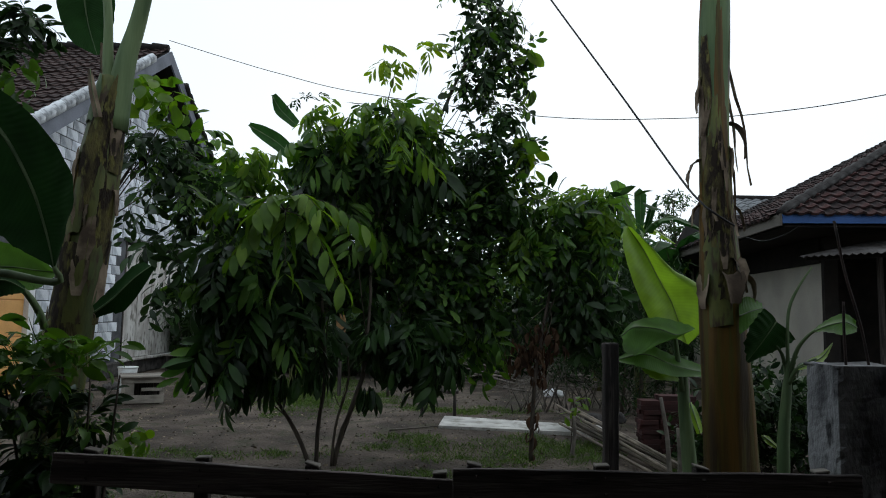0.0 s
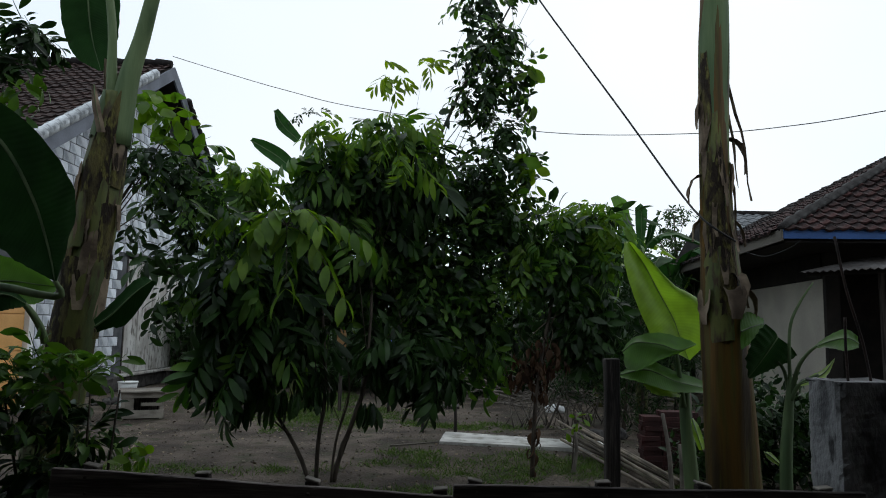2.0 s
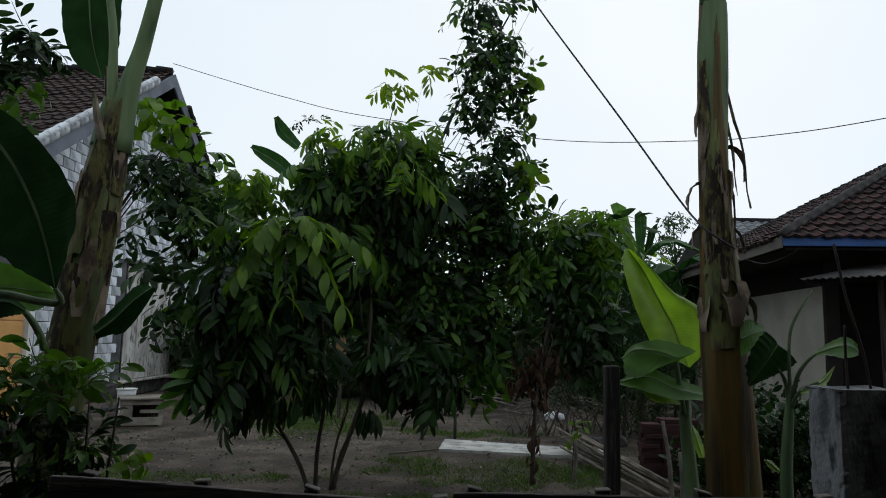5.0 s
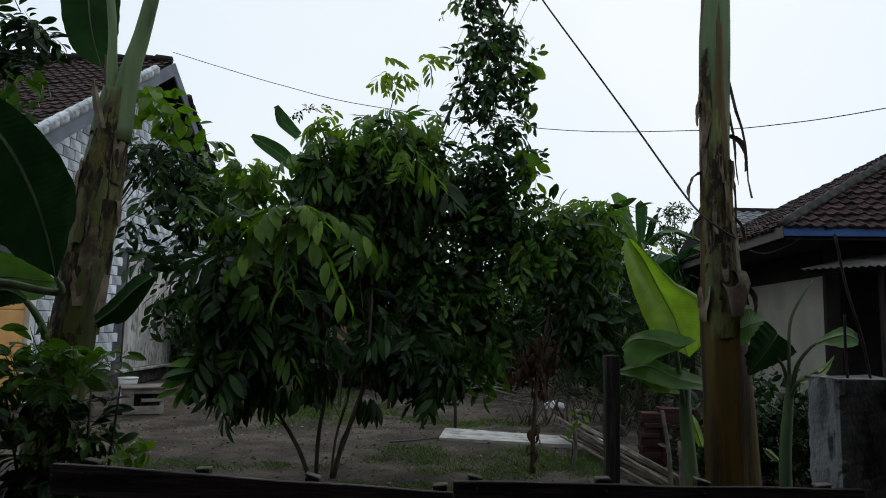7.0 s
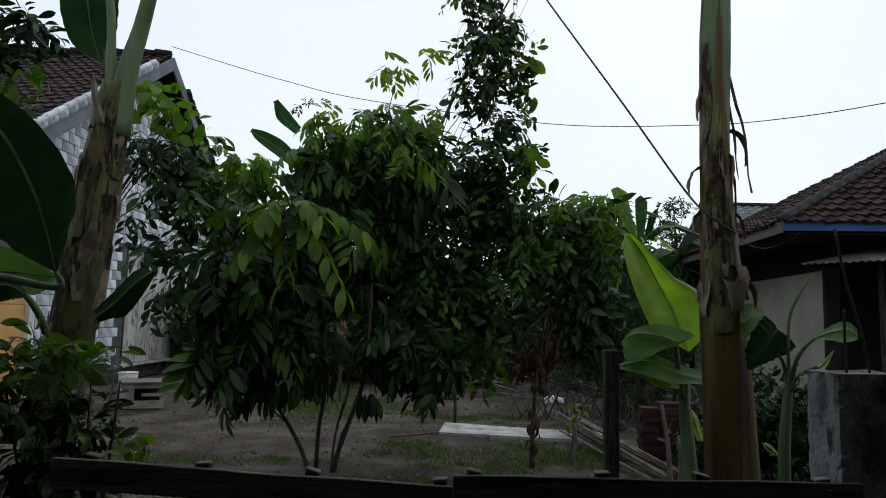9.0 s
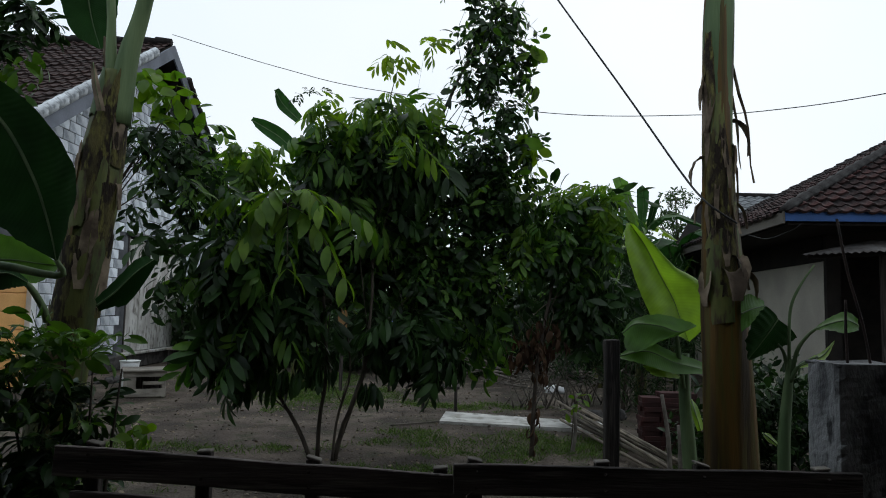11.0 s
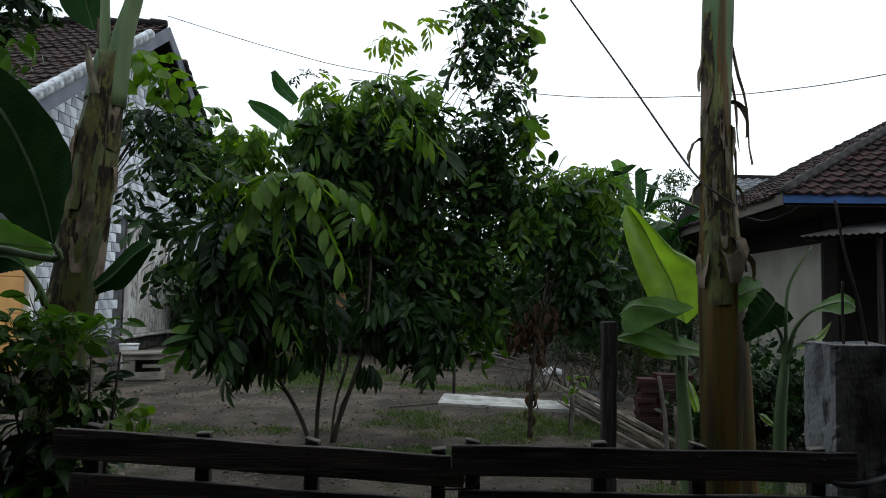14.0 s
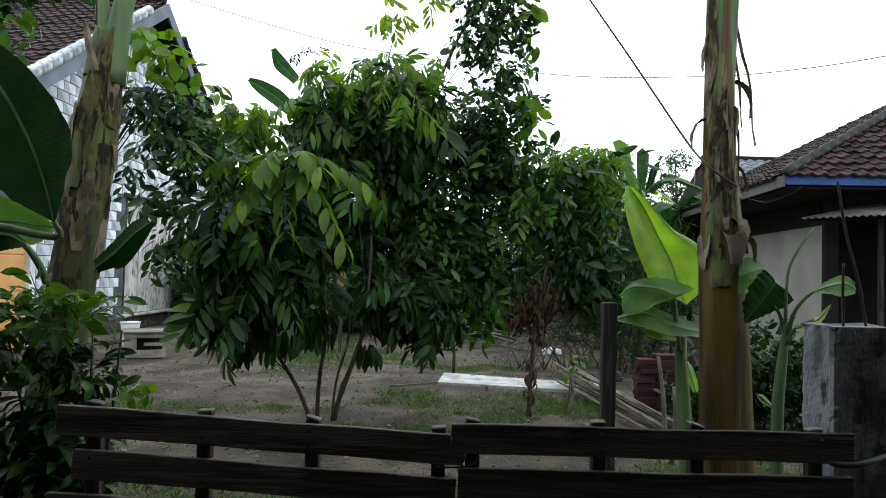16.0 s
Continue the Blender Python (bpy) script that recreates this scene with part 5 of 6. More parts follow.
B_TOP = [((0.62, 7.4, 4.84), (0.24, 0.22, 0.27)), ((0.37, 7.4, 4.57), (0.23, 0.2, 0.22)), ((0.65, 7.4, 4.28), (0.23, 0.21, 0.27)), ((0.32, 7.4, 4.05), (0.21, 0.19, 0.28)), ((0.6, 7.4, 3.73), (0.24, 0.22, 0.26)), ((0.43, 7.4, 5.23), (0.31, 0.25, 0.27))]
B_LOW = [((0.33, 7.4, 3.22), (0.29, 0.25, 0.28)), ((0.64, 7.4, 3.22), (0.23, 0.21, 0.28)), ((0.46, 7.4, 2.72), (0.37, 0.3, 0.34)), ((0.7, 7.4, 2.6), (0.21, 0.19, 0.34)), ((0.08, 7.4, 2.9), (0.22, 0.2, 0.34)), ((0.28, 7.4, 2.34), (0.34, 0.2, 0.22))]
wood = limbs([(-1.08, 7.1, -0.05), (-0.75, 7.3, 1.0), (-0.4, 7.4, 2.21), (-0.17, 7.4, 3.27), (0.19, 7.4, 4.18), (0.62, 7.4, 4.94), (0.81, 7.4, 5.37)], (0.026, 0.024, 0.021, 0.018, 0.014, 0.01, 0.006),
             [(0.72, 7.4, 4.84), (0.25, 7.4, 4.57), (0.97, 7.4, 4.71), (0.82, 7.4, 4.12), (0.32, 7.4, 3.99), (0.73, 7.4, 3.67), (0.98, 7.4, 3.36), (0.39, 7.4, 3.1), (0.8, 7.4, 2.85), (0.09, 7.4, 2.71), (0.46, 7.4, 2.28), (0.94, 7.4, 5.17), (0.18, 7.4, 4.83)], 6, split=(0.3, 0.95), thin=0.4, n=16)
tree("tree", (-1.08, 7.1), "tall slender tree with small dark oval leaves", wood,
     [(foliage("crown", B_TOP, 150, SPRIG, M_L_DEEP_SHADE, droop=0.25, ragged=0.0, hollow=0.05, freq=4.0), "sparse dark small-leaved crown"),
      (foliage("crown", B_LOW, 250, SPRIG, M_L_DEEP_SHADE, droop=0.4, ragged=0.2, hollow=0.05, freq=3.0), "dark small-leaved lower crown"),
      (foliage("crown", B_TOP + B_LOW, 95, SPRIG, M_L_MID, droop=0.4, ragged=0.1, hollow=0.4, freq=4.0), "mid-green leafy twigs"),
      (foliage("crown", [((0.89, 7.2, 4.27), (0.05, 0.1, 0.06)), ((0.9, 7.1, 3.8), (0.05, 0.1, 0.06)), ((0.83, 7.2, 3.27), (0.07, 0.1, 0.06)), ((0.92, 7.2, 3.15), (0.06, 0.1, 0.06))], 26, VINE_BIG, M_L_LIGHT, droop=2.6, ragged=0, out=0.15, size=(0.6, 0.95)), "broad bright climbing-vine leaves"),
      (foliage("crown", [((0.89, 7.2, 3.06), (0.1, 0.06, 0.11)), ((0.81, 7.2, 2.27), (0.12, 0.12, 0.24))], 16, DANGLE, M_L_LIGHT, droop=1.6, ragged=0, out=0.3, size=(0.7, 1.1)), "bright hanging vine twigs")])

C_BLOBS = [((1.34, 7.5, 2.66), (0.37, 0.21, 0.24)), ((1.09, 7.3, 2.22), (0.33, 0.3, 0.36)), ((1.62, 7.5, 2.32), (0.31, 0.28, 0.37)), ((1.77, 7.6, 2.78), (0.23, 0.14, 0.15)), ((0.95, 7.4, 2.54), (0.18, 0.16, 0.24))]
C_LOW = [((1.08, 7.4, 1.68), (0.37, 0.27, 0.31)), ((1.59, 7.5, 1.69), (0.31, 0.28, 0.31))]
wood = limbs([(0.91, 7.0, -0.05), (0.93, 7.0, 0.5), (0.98, 7.05, 1.0), (1.2, 7.4, 1.9), (1.4, 7.5, 2.4)], (0.024, 0.022, 0.018, 0.014, 0.008), [(1.7, 7.6, 2.3), (0.8, 7.3, 1.7), (1.7, 7.5, 1.8), (0.7, 7.2, 1.2), (1.3, 7.1, 1.2), (0.6, 7.0, 1.0), (1.2, 7.0, 0.9), (0.75, 7.0, 1.5), (1.1, 7.0, 1.5)], 9, thin=0.4)
tree("tree", (0.91, 7.0), "slim young tree with fresh compound leaves and dead lower foliage", wood,
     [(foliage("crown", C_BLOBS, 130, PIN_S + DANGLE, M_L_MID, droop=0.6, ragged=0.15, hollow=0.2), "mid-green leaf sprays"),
      (foliage("crown", C_BLOBS, 95, PIN_S + DANGLE, M_L_DEEP_SHADE, droop=0.6, ragged=0.15, hollow=0.1), "dark leaf sprays"),
      (foliage("crown", C_LOW, 150, DANGLE, M_L_DEEP_SHADE, droop=1.2, ragged=0.1, hollow=0.1), "dark hanging twigs"),
      (foliage("crown", [((1.69, 7.4, 2.84), (0.22, 0.12, 0.07)), ((1.73, 7.3, 2.57), (0.18, 0.12, 0.11)), ((1.32, 7.4, 2.8), (0.18, 0.12, 0.07))], 36, PIN_S, M_L_LIGHT, droop=1.0, ragged=0, size=(0.7, 1.05), out=0.6), "bright young leaf sprays"),
      (foliage("crown", [((0.93, 7.0, 0.4), (0.06, 0.06, 0.45)), ((0.96, 7.0, 1.0), (0.1, 0.1, 0.3)), ((1.05, 7.1, 1.2), (0.25, 0.12, 0.25)), ((0.75, 7.0, 1.05), (0.15, 0.1, 0.2))], 190, HANG, M_L_DEAD, droop=1.6, ragged=0, out=0.35), "withered brown hanging leaves")])

D_BLOBS = [((-2.46, 5.5, 2.84), (0.16, 0.15, 0.2)), ((-2.24, 5.6, 2.79), (0.23, 0.21, 0.23)), ((-2.27, 5.6, 2.46), (0.18, 0.17, 0.25)), ((-2.11, 5.8, 2.55), (0.19, 0.17, 0.22)), ((-2.29, 5.6, 2.04), (0.07, 0.12, 0.28)), ((-2.13, 5.9, 2.17), (0.15, 0.13, 0.19)), ((-2.17, 5.8, 1.82), (0.08, 0.12, 0.19))]
wood = limbs([(-3.08, 5.6, -0.05), (-2.984, 5.6, 1.376), (-2.849, 5.6, 2.119), (-2.587, 5.6, 2.643), (-2.307, 5.5, 2.979)], (0.026, 0.022, 0.016, 0.011, 0.005), [(-2.11, 5.6, 2.89), (-2.53, 5.5, 2.76), (-2.54, 5.5, 2.25), (-2.01, 5.7, 3.04), (-2.11, 5.8, 2.5), (-2.51, 5.4, 3.3), (-2.19, 5.4, 3.21)], 12, split=(0.5, 0.95))
tree("tree", (-3.08, 5.6), "small tree of glossy dark leaves beside the banana stem", wood,
     [(foliage("crown", D_BLOBS, 95, SPRIG_L, M_L_DEEP_SHADE, droop=0.7, ragged=0.1, hollow=0.1), "dark drooping small-leaved crown"),
      (foliage("crown", D_BLOBS[:4], 22, SPRIG_L, M_L_MID, droop=0.6, ragged=0.1, hollow=0.4), "mid-green leafy twigs"),
      (foliage("crown", [((-2.55, 5.5, 2.24), (0.04, 0.06, 0.05)), ((-2.3, 5.6, 1.64), (0.05, 0.06, 0.06))], 9, DANGLE, M_L_DEEP_SHADE, droop=1.8, ragged=0, size=(0.6, 0.8)), "hanging twig end"),
      (foliage("crown", [((-2.46, 5.4, 3.25), (0.16, 0.12, 0.1)), ((-2.23, 5.4, 3.16), (0.12, 0.12, 0.13)), ((-2.09, 5.4, 3.02), (0.04, 0.06, 0.05))], 24, VINE, M_L_LIGHT, droop=0.9, ragged=0), "broad bright green leaves"),
      (foliage("crown", [((-2.06, 6.9, 2.97), (0.26, 0.14, 0.16)), ((-2.17, 6.7, 2.78), (0.22, 0.13, 0.14)), ((-1.83, 6.9, 2.83), (0.17, 0.12, 0.13))], 62, PIN_S, M_L_MID, droop=0.5, ragged=0, size=(0.8, 1.3)), "mid-green leaf sprays"),
      (foliage("crown", [((-2.04, 6.8, 3.08), (0.22, 0.12, 0.07)), ((-1.8, 6.8, 2.92), (0.13, 0.12, 0.07))], 16, PIN_S, M_L_LIGHT, droop=0.5, ragged=0), "bright leaf sprays")])

E_BLOBS = [((-2.36, 3.6, 2.87), (0.06, 0.1, 0.08)), ((-2.23, 3.6, 2.97), (0.08, 0.1, 0.08)), ((-2.31, 3.6, 3.06), (0.12, 0.1, 0.07)), ((-2.51, 3.6, 2.86), (0.12, 0.11, 0.15))]
wood = limbs([(-3.3, 3.6, -0.03), (-3.2, 3.6, 1.2), (-3.0, 3.6, 2.2), (-2.6, 3.6, 3.0)], (0.05, 0.045, 0.035, 0.012), [(-2.19, 3.6, 3.02), (-2.33, 3.6, 2.86), (-2.37, 3.6, 3.05)], 15, split=(0.6, 0.95))
tree("tree", (-3.3, 3.6), "small tree with dark twigs overhanging the yard", wood,
     [(foliage("crown", E_BLOBS, 60, SHOOT, M_L_DEEP_SHADE, droop=0.3, ragged=0, hollow=0.1, size=(0.6, 0.9)), ""), (foliage("crown", [((-2.25, 3.5, 2.67), (0.06, 0.06, 0.06)), ((-2.2, 3.5, 2.58), (0.03, 0.06, 0.02))], 12, VINE, M_L_MID, droop=0.6, ragged=0, size=(0.4, 0.7)), "")])

# ---- shrubs ----
def shrub(name, at, label, stems, crowns):
    t = thing(name, (at[0], at[1], 0), label, "shrub", "shrubs")
    for run in stems:
        part("stem", tubes("stem", [run], M_BARK), t)
    for mesh, lab in crowns:
        part("crown", mesh, t, lab)


S_TOP = [((-1.76, 3.1, 1.26), (0.09, 0.1, 0.04)), ((-1.57, 3.15, 1.22), (0.09, 0.1, 0.03)), ((-1.91, 3.1, 1.28), (0.07, 0.1, 0.04)), ((-1.64, 3.1, 1.17), (0.12, 0.1, 0.05)), ((-1.87, 3.1, 1.18), (0.09, 0.1, 0.06))]
S_LOW = [((-1.83, 3.1, 1.01), (0.13, 0.1, 0.09)), ((-1.62, 3.15, 0.93), (0.1, 0.1, 0.08)), ((-1.83, 3.1, 0.81), (0.13, 0.11, 0.12)), ((-1.63, 3.1, 0.72), (0.09, 0.1, 0.13)), ((-1.87, 3.1, 0.62), (0.12, 0.11, 0.14)), ((-1.75, 3.2, 1.04), (0.09, 0.1, 0.07)), ((-1.66, 3.1, 0.57), (0.12, 0.11, 0.13)), ((-1.76, 3.1, 0.45), (0.15, 0.14, 0.15)), ((-1.54, 3.1, 0.45), (0.09, 0.1, 0.1))]
stems = [tube([(-1.75 + 0.06 * k, 3.1, 0), (-1.8 + 0.08 * k, 3.1, 0.5), (-1.95 + 0.13 * k, 3.1, 1.15)], [0.012, 0.009, 0.004], 6, n=8) for k in range(5)]
# The lower leaves' shade is in their colour; the top shoots are lighter
shrub("shrub", (-1.75, 3.1), "leafy green shrub crowding the end of the gate", stems,
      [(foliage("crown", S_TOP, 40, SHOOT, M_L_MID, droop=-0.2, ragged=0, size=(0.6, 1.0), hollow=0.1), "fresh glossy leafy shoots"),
       (foliage("crown", S_LOW, 170, SHOOT, M_L_DEEP_SHADE, droop=0.4, ragged=0, size=(0.6, 1.0), hollow=0.1), "lower leaves coloured dark for shade"),
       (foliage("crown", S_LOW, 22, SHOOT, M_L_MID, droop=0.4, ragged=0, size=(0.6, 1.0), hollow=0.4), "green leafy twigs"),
       (foliage("crown", [((-1.36, 3.1, 0.89), (0.03, 0.06, 0.04))], 9, VINE, M_L_LIGHT, droop=0.8, ragged=0, size=(0.4, 0.6)), "bright round-leaved shoot")])
H_BLOBS = [((3.1, 6.6, 0.75), (0.55, 0.6, 0.5)), ((3.4, 6.6, 0.4), (0.6, 0.5, 0.4)), ((2.7, 6.8, 0.4), (0.5, 0.5, 0.4))]
stems = [tube([(2.7 + 0.2 * k, 6.6, 0), (2.75 + 0.2 * k, 6.6, 0.4), (2.6 + 0.25 * k, 6.6, 0.9)], [0.012, 0.01, 0.004], 6, n=6) for k in range(5)]
shrub("shrub", (3.1, 6.6), "low dense hedge bush in front of the beige house", stems, [(foliage("crown", H_BLOBS, 560, ROS, M_L_DEEP_SHADE, droop=0.2, ragged=0.2), "")])
K_BLOBS = [((2.6, 10.2, 1.5), (0.8, 0.7, 0.8)), ((3.4, 10.4, 1.6), (0.7, 0.7, 0.7)), ((2.9, 10.2, 0.8), (0.9, 0.7, 0.7)), ((2.1, 10.4, 1.1), (0.6, 0.6, 0.7))]
stems = [tube([(2.4 + 0.25 * k, 10.2, 0), (2.45 + 0.25 * k, 10.2, 0.8), (2.2 + 0.35 * k, 10.2, 1.8)], [0.03, 0.02, 0.008], 6, n=6) for k in range(5)]
shrub("shrub", (2.8, 10.2), "dark dense bush with long narrow leaves", stems, [(foliage("crown", K_BLOBS, 1100, LAN, M_L_DEEP_SHADE, droop=0.4, ragged=0.2), "")])

# ---- woods behind the yard ----
W_BLOBS = []
wr = random.Random(5)
for k in range(26):
    x = -6.0 + 12.5 * (k % 13) / 12 + wr.uniform(-0.5, 0.5)
    y = 17.5 + 2.5 * (k // 13) + wr.uniform(-0.8, 0.8)
    hz = wr.uniform(0.7, 1.5) + (1.5 if x > 2.2 else 0.0)
    W_BLOBS.append(((x, y, hz), (wr.uniform(0.9, 1.5), 1.0, wr.uniform(0.9, 1.4))))
for k in range(12):
    W_BLOBS.append(((-6.5 + 1.2 * k, 18.5, 0.6), (1.0, 0.9, 0.8)))
tagged(new("woods", foliage("woods", W_BLOBS, 5200, FARL, M_L_FAR, droop=0.3, ragged=0.2)), "dense green thicket along the back of the yard", "woods", kind="stuff")
F_BLOBS = [((x, 15.9 + 0.5 * (k % 3), 0.5 + 0.25 * (k % 2)), (0.8, 0.6, 0.75)) for k, x in enumerate(-4.5 + 0.85 * i for i in range(11))]
tagged(new("undergrowth", foliage("undergrowth", F_BLOBS, 1900, LAN, M_L_DEEP_SHADE, droop=0.3, ragged=0.1, size=(1.0, 1.8))), "dark undergrowth at the foot of the thicket", "undergrowth", kind="stuff")
G_BLOBS = [((-1.6 + 0.75 * k, 15.0 + 0.4 * (k % 2), 0.9 + 0.3 * (k % 3)), (0.7, 0.5, 0.8)) for k in range(8)]
shrub("shrub", (1.0, 15.1), "ragged dark bush behind the branch heap", [tube([(-1.2 + 0.7 * k, 15.1, 0), (-1.1 + 0.7 * k, 15.1, 0.7), (-1.3 + 0.75 * k, 15.1, 1.6)], [0.03, 0.02, 0.008], 6, n=6) for k in range(7)],
      [(foliage("crown", G_BLOBS, 900, LAN, M_L_DEEP_SHADE, droop=0.5, ragged=0.25, size=(0.9, 1.6)), ""), (foliage("crown", G_BLOBS, 160, ROS_L, M_L_MID, droop=0.5, ragged=0.3), "lighter leaf tufts")])


def far_banana(x, y, z, leaves, seed, label):
    b = thing("banana_plant", (x, y, 0), label, "banana plant", "banana plants")
    rnd = random.Random(seed)
    v, f = stem_tube([(x, y, 0), (x, y, z * 0.5), (x + 0.05, y, z)], [0.14, 0.12, 0.08], 10, 14, seed)
    part("stem", link_mesh("stem", v, f, M_STEM_G, True), b)
    for k in range(leaves):
        a = 2 * math.pi * k / leaves + rnd.uniform(-0.3, 0.3)
        c, s = math.cos(a), math.sin(a)
        up = rnd.uniform(0.7, 1.3)
        banana_leaf(b, [(x, y, z), (x + 0.35 * c, y + 0.35 * s, z + up * 0.75), (x + 0.9 * c, y + 0.9 * s, z + up), (x + 1.5 * c, y + 1.5 * s, z + up * 0.65)], 0.26, M_BAN if k % 3 else M_BAN_LIT, seed=seed + k, tears=6, fold=-0.35, rib=0.02)


upright = thing("banana_plant", (3.153, 11, 0), "banana plant behind the bush with upright leaves", "banana plant", "banana plants")
v, f = stem_tube([(3.153, 11, 0), (3.153, 11, 1.4), (3.126, 11, 2.776)], [0.1, 0.08, 0.05], 10, 14, 3)
part("stem", link_mesh("stem", v, f, M_STEM_G, True), upright)
broad_leaf(upright, [(2.693, 11, 3.616), (2.798, 11, 3.316), (2.999, 11, 2.773)], [(2.814, 11.05, 3.675), (2.921, 11.05, 3.328), (3.09, 11, 2.775)], [(2.949, 11, 3.586), (3.018, 11, 3.276), (3.126, 11, 2.776)], M_BAN_MID, 41)
broad_leaf(upright, [(3.088, 11, 3.461), (3.092, 11, 3.187), (3.117, 11, 2.776)], [(3.192, 11.05, 3.547), (3.207, 11.05, 3.197), (3.163, 11, 2.777)], [(3.289, 11, 3.43), (3.274, 11, 3.191), (3.208, 11, 2.778)], M_BAN, 42)
broad_leaf(upright, [(3.272, 10.9, 3.158), (3.238, 10.9, 2.994), (3.217, 11, 2.778)], [(3.376, 10.95, 3.278), (3.316, 10.95, 3.021), (3.235, 11, 2.779)], [(3.441, 10.9, 3.326), (3.364, 10.9, 3.043), (3.263, 11, 2.771)], M_BAN_SHADED, 43)
banana_leaf(upright, [(3.2, 11, 2.732), (3.365, 10.9, 2.952), (3.691, 10.8, 3.037), (4.209, 10.7, 2.771)], 0.16, M_BAN, seed=44, tears=4, fold=-0.4)
far_banana(4.9, 14.6, 2.1, 6, 61, "banana clump behind the yard with arching leaves")
far_banana(3.1, 13.6, 2.2, 6, 71, "banana clump behind the yard with torn leaves")
tall = thing("banana_plant", (-2.6, 12.5, 0), "tall banana plant showing leaf tips over the trees", "banana plant", "banana plants")
v, f = stem_tube([(-2.6, 12.5, 0), (-2.65, 12.5, 1.8), (-2.7, 12.5, 3.5)], [0.14, 0.12, 0.08], 10, 14, 3)
part("stem", link_mesh("stem", v, f, M_STEM_G, True), tall)
broad_leaf(tall, [(-3.638, 12.5, 4.936), (-3.35, 12.5, 4.866), (-2.973, 12.5, 4.647), (-2.588, 12.5, 4.173)], [(-3.696, 12.6, 4.909), (-3.425, 12.6, 4.762), (-3.098, 12.6, 4.552), (-2.638, 12.5, 4.119)], [(-3.588, 12.5, 4.754), (-3.424, 12.5, 4.617), (-3.175, 12.5, 4.44), (-2.689, 12.5, 4.086)], M_BAN, 81, rib=0.015)
broad_leaf(tall, [(-3.187, 12.5, 5.506), (-2.988, 12.5, 5.293), (-2.722, 12.5, 4.974)], [(-3.285, 12.6, 5.494), (-3.092, 12.6, 5.202), (-2.772, 12.5, 4.897)], [(-3.242, 12.5, 5.321), (-3.16, 12.5, 5.106), (-2.844, 12.5, 4.853)], M_BAN, 82, rib=0.012)
banana_leaf(tall, [(-2.7, 12.5, 3.5), (-2.2, 12.4, 4.2), (-1.6, 12.3, 4.4), (-1.0, 12.2, 3.9)], 0.2, M_BAN, seed=83, tears=5, rib=0.02)
banana_leaf(tall, [(-2.7, 12.5, 3.5), (-3.1, 12.8, 4.0), (-3.6, 13.0, 4.1), (-4.2, 13.2, 3.6)], 0.2, M_BAN, seed=84, tears=5, rib=0.02)


def coconut_palm(x, y, z):
    t = thing("coconut_palm", (x, y, 0), "distant coconut palm showing only its fronds", "palm tree")
    v, f = tube([(x - 0.3, y, 0), (x - 0.1, y, z * 0.5), (x, y, z)], [0.16, 0.13, 0.1], 8, n=12)
    part("trunk", link_mesh("trunk", v, f, M_BARK, True), t)
    for k in range(13):
        a = 2.4 * k
        c, s = math.cos(a), math.sin(a)
        up = 0.9 - 0.13 * k * 0.6
        line = curve_points([(x, y, z), (x + 0.6 * c, y + 0.6 * s, z + up), (x + 1.4 * c, y + 1.4 * s, z + up * 0.9), (x + 2.2 * c, y + 2.2 * s, z + up * 0.9 - 0.9)], 22)
        P, W = [], []
        for i in range(2, 22):
            d = (line[min(i + 1, 22)] - line[i - 1]).normalized()
            sd = d.cross(Vector((0, 0, 1))).normalized()
            for q in (1, -1):
                P.append(line[i])
                W.append(d * 0.5 + sd * q + Vector((0, 0, -0.35)))
        vv, tt = spread_out(PLAIN_V * (1, 0.09, 1), PLAIN_T, np.array(P), frames_of(np.array(W), np.zeros(len(P))), np.full(len(P), 0.5))
        part("frond", fast_mesh("frond", vv, tt, M_L_FAR), t)


coconut_palm(4.0, 22.0, 4.6)


def slender_far_tree(x, y, top):
    wood = limbs([(x, y, 0), (x + 0.1, y, top * 0.5), (x, y, top)], (0.1, 0.07, 0.015), [(x - 0.6, y, top - 0.3), (x + 0.6, y, top - 0.5), (x - 0.3, y, top + 0.1), (x + 0.35, y, top - 0.1)], 31, split=(0.6, 0.95))
    tree("tree", (x, y), "distant thin-crowned tree against the sky", wood,
         [(foliage("crown", [((x, y, top - 0.2), (0.7, 0.6, 0.5)), ((x - 0.4, y, top - 0.9), (0.8, 0.6, 0.5)), ((x + 0.5, y, top - 0.9), (0.7, 0.6, 0.5))], 260, ROS_L, M_L_FAR, droop=0.1, ragged=0.3), "")])


slender_far_tree(6.75, 20.0, 4.9)


# ---- far grey-tiled roof ----
def far_house():
    h = thing("house", (8.2, 17.5, 0), "distant house with a pale grey tiled roof", "house")
    part("wall", lump(box((6.9, 16.2, 0), (14, 20, 3.0), bevel=0), "wall", M_DARKWALL), h)
    verts, faces = [], []
    rows, cols = 14, 31
    for r in range(rows):
        for c in range(cols):
            x0, y0, z0 = 6.42 + 0.24 * c, 14.6 + 0.17 * r, 3.0 + 0.102 * r
            k = len(verts)
            for dx, dz in ((0, 0.03), (0.08, 0.0), (0.16, 0.045), (0.236, 0.03)):
                verts += [(x0 + dx, y0, z0 + dz + 0.035), (x0 + dx, y0 + 0.2, z0 + 0.12 + dz), (x0 + dx, y0, z0 + dz)]
            for i in range(3):
                a = k + 3 * i
                faces += [(a, a + 3, a + 4, a + 1), (a + 2, a + 5, a + 3, a)]
    part("roof", link_mesh("roof", verts, faces, M_TILE_G), h, "pale grey clay tiles", "stuff")
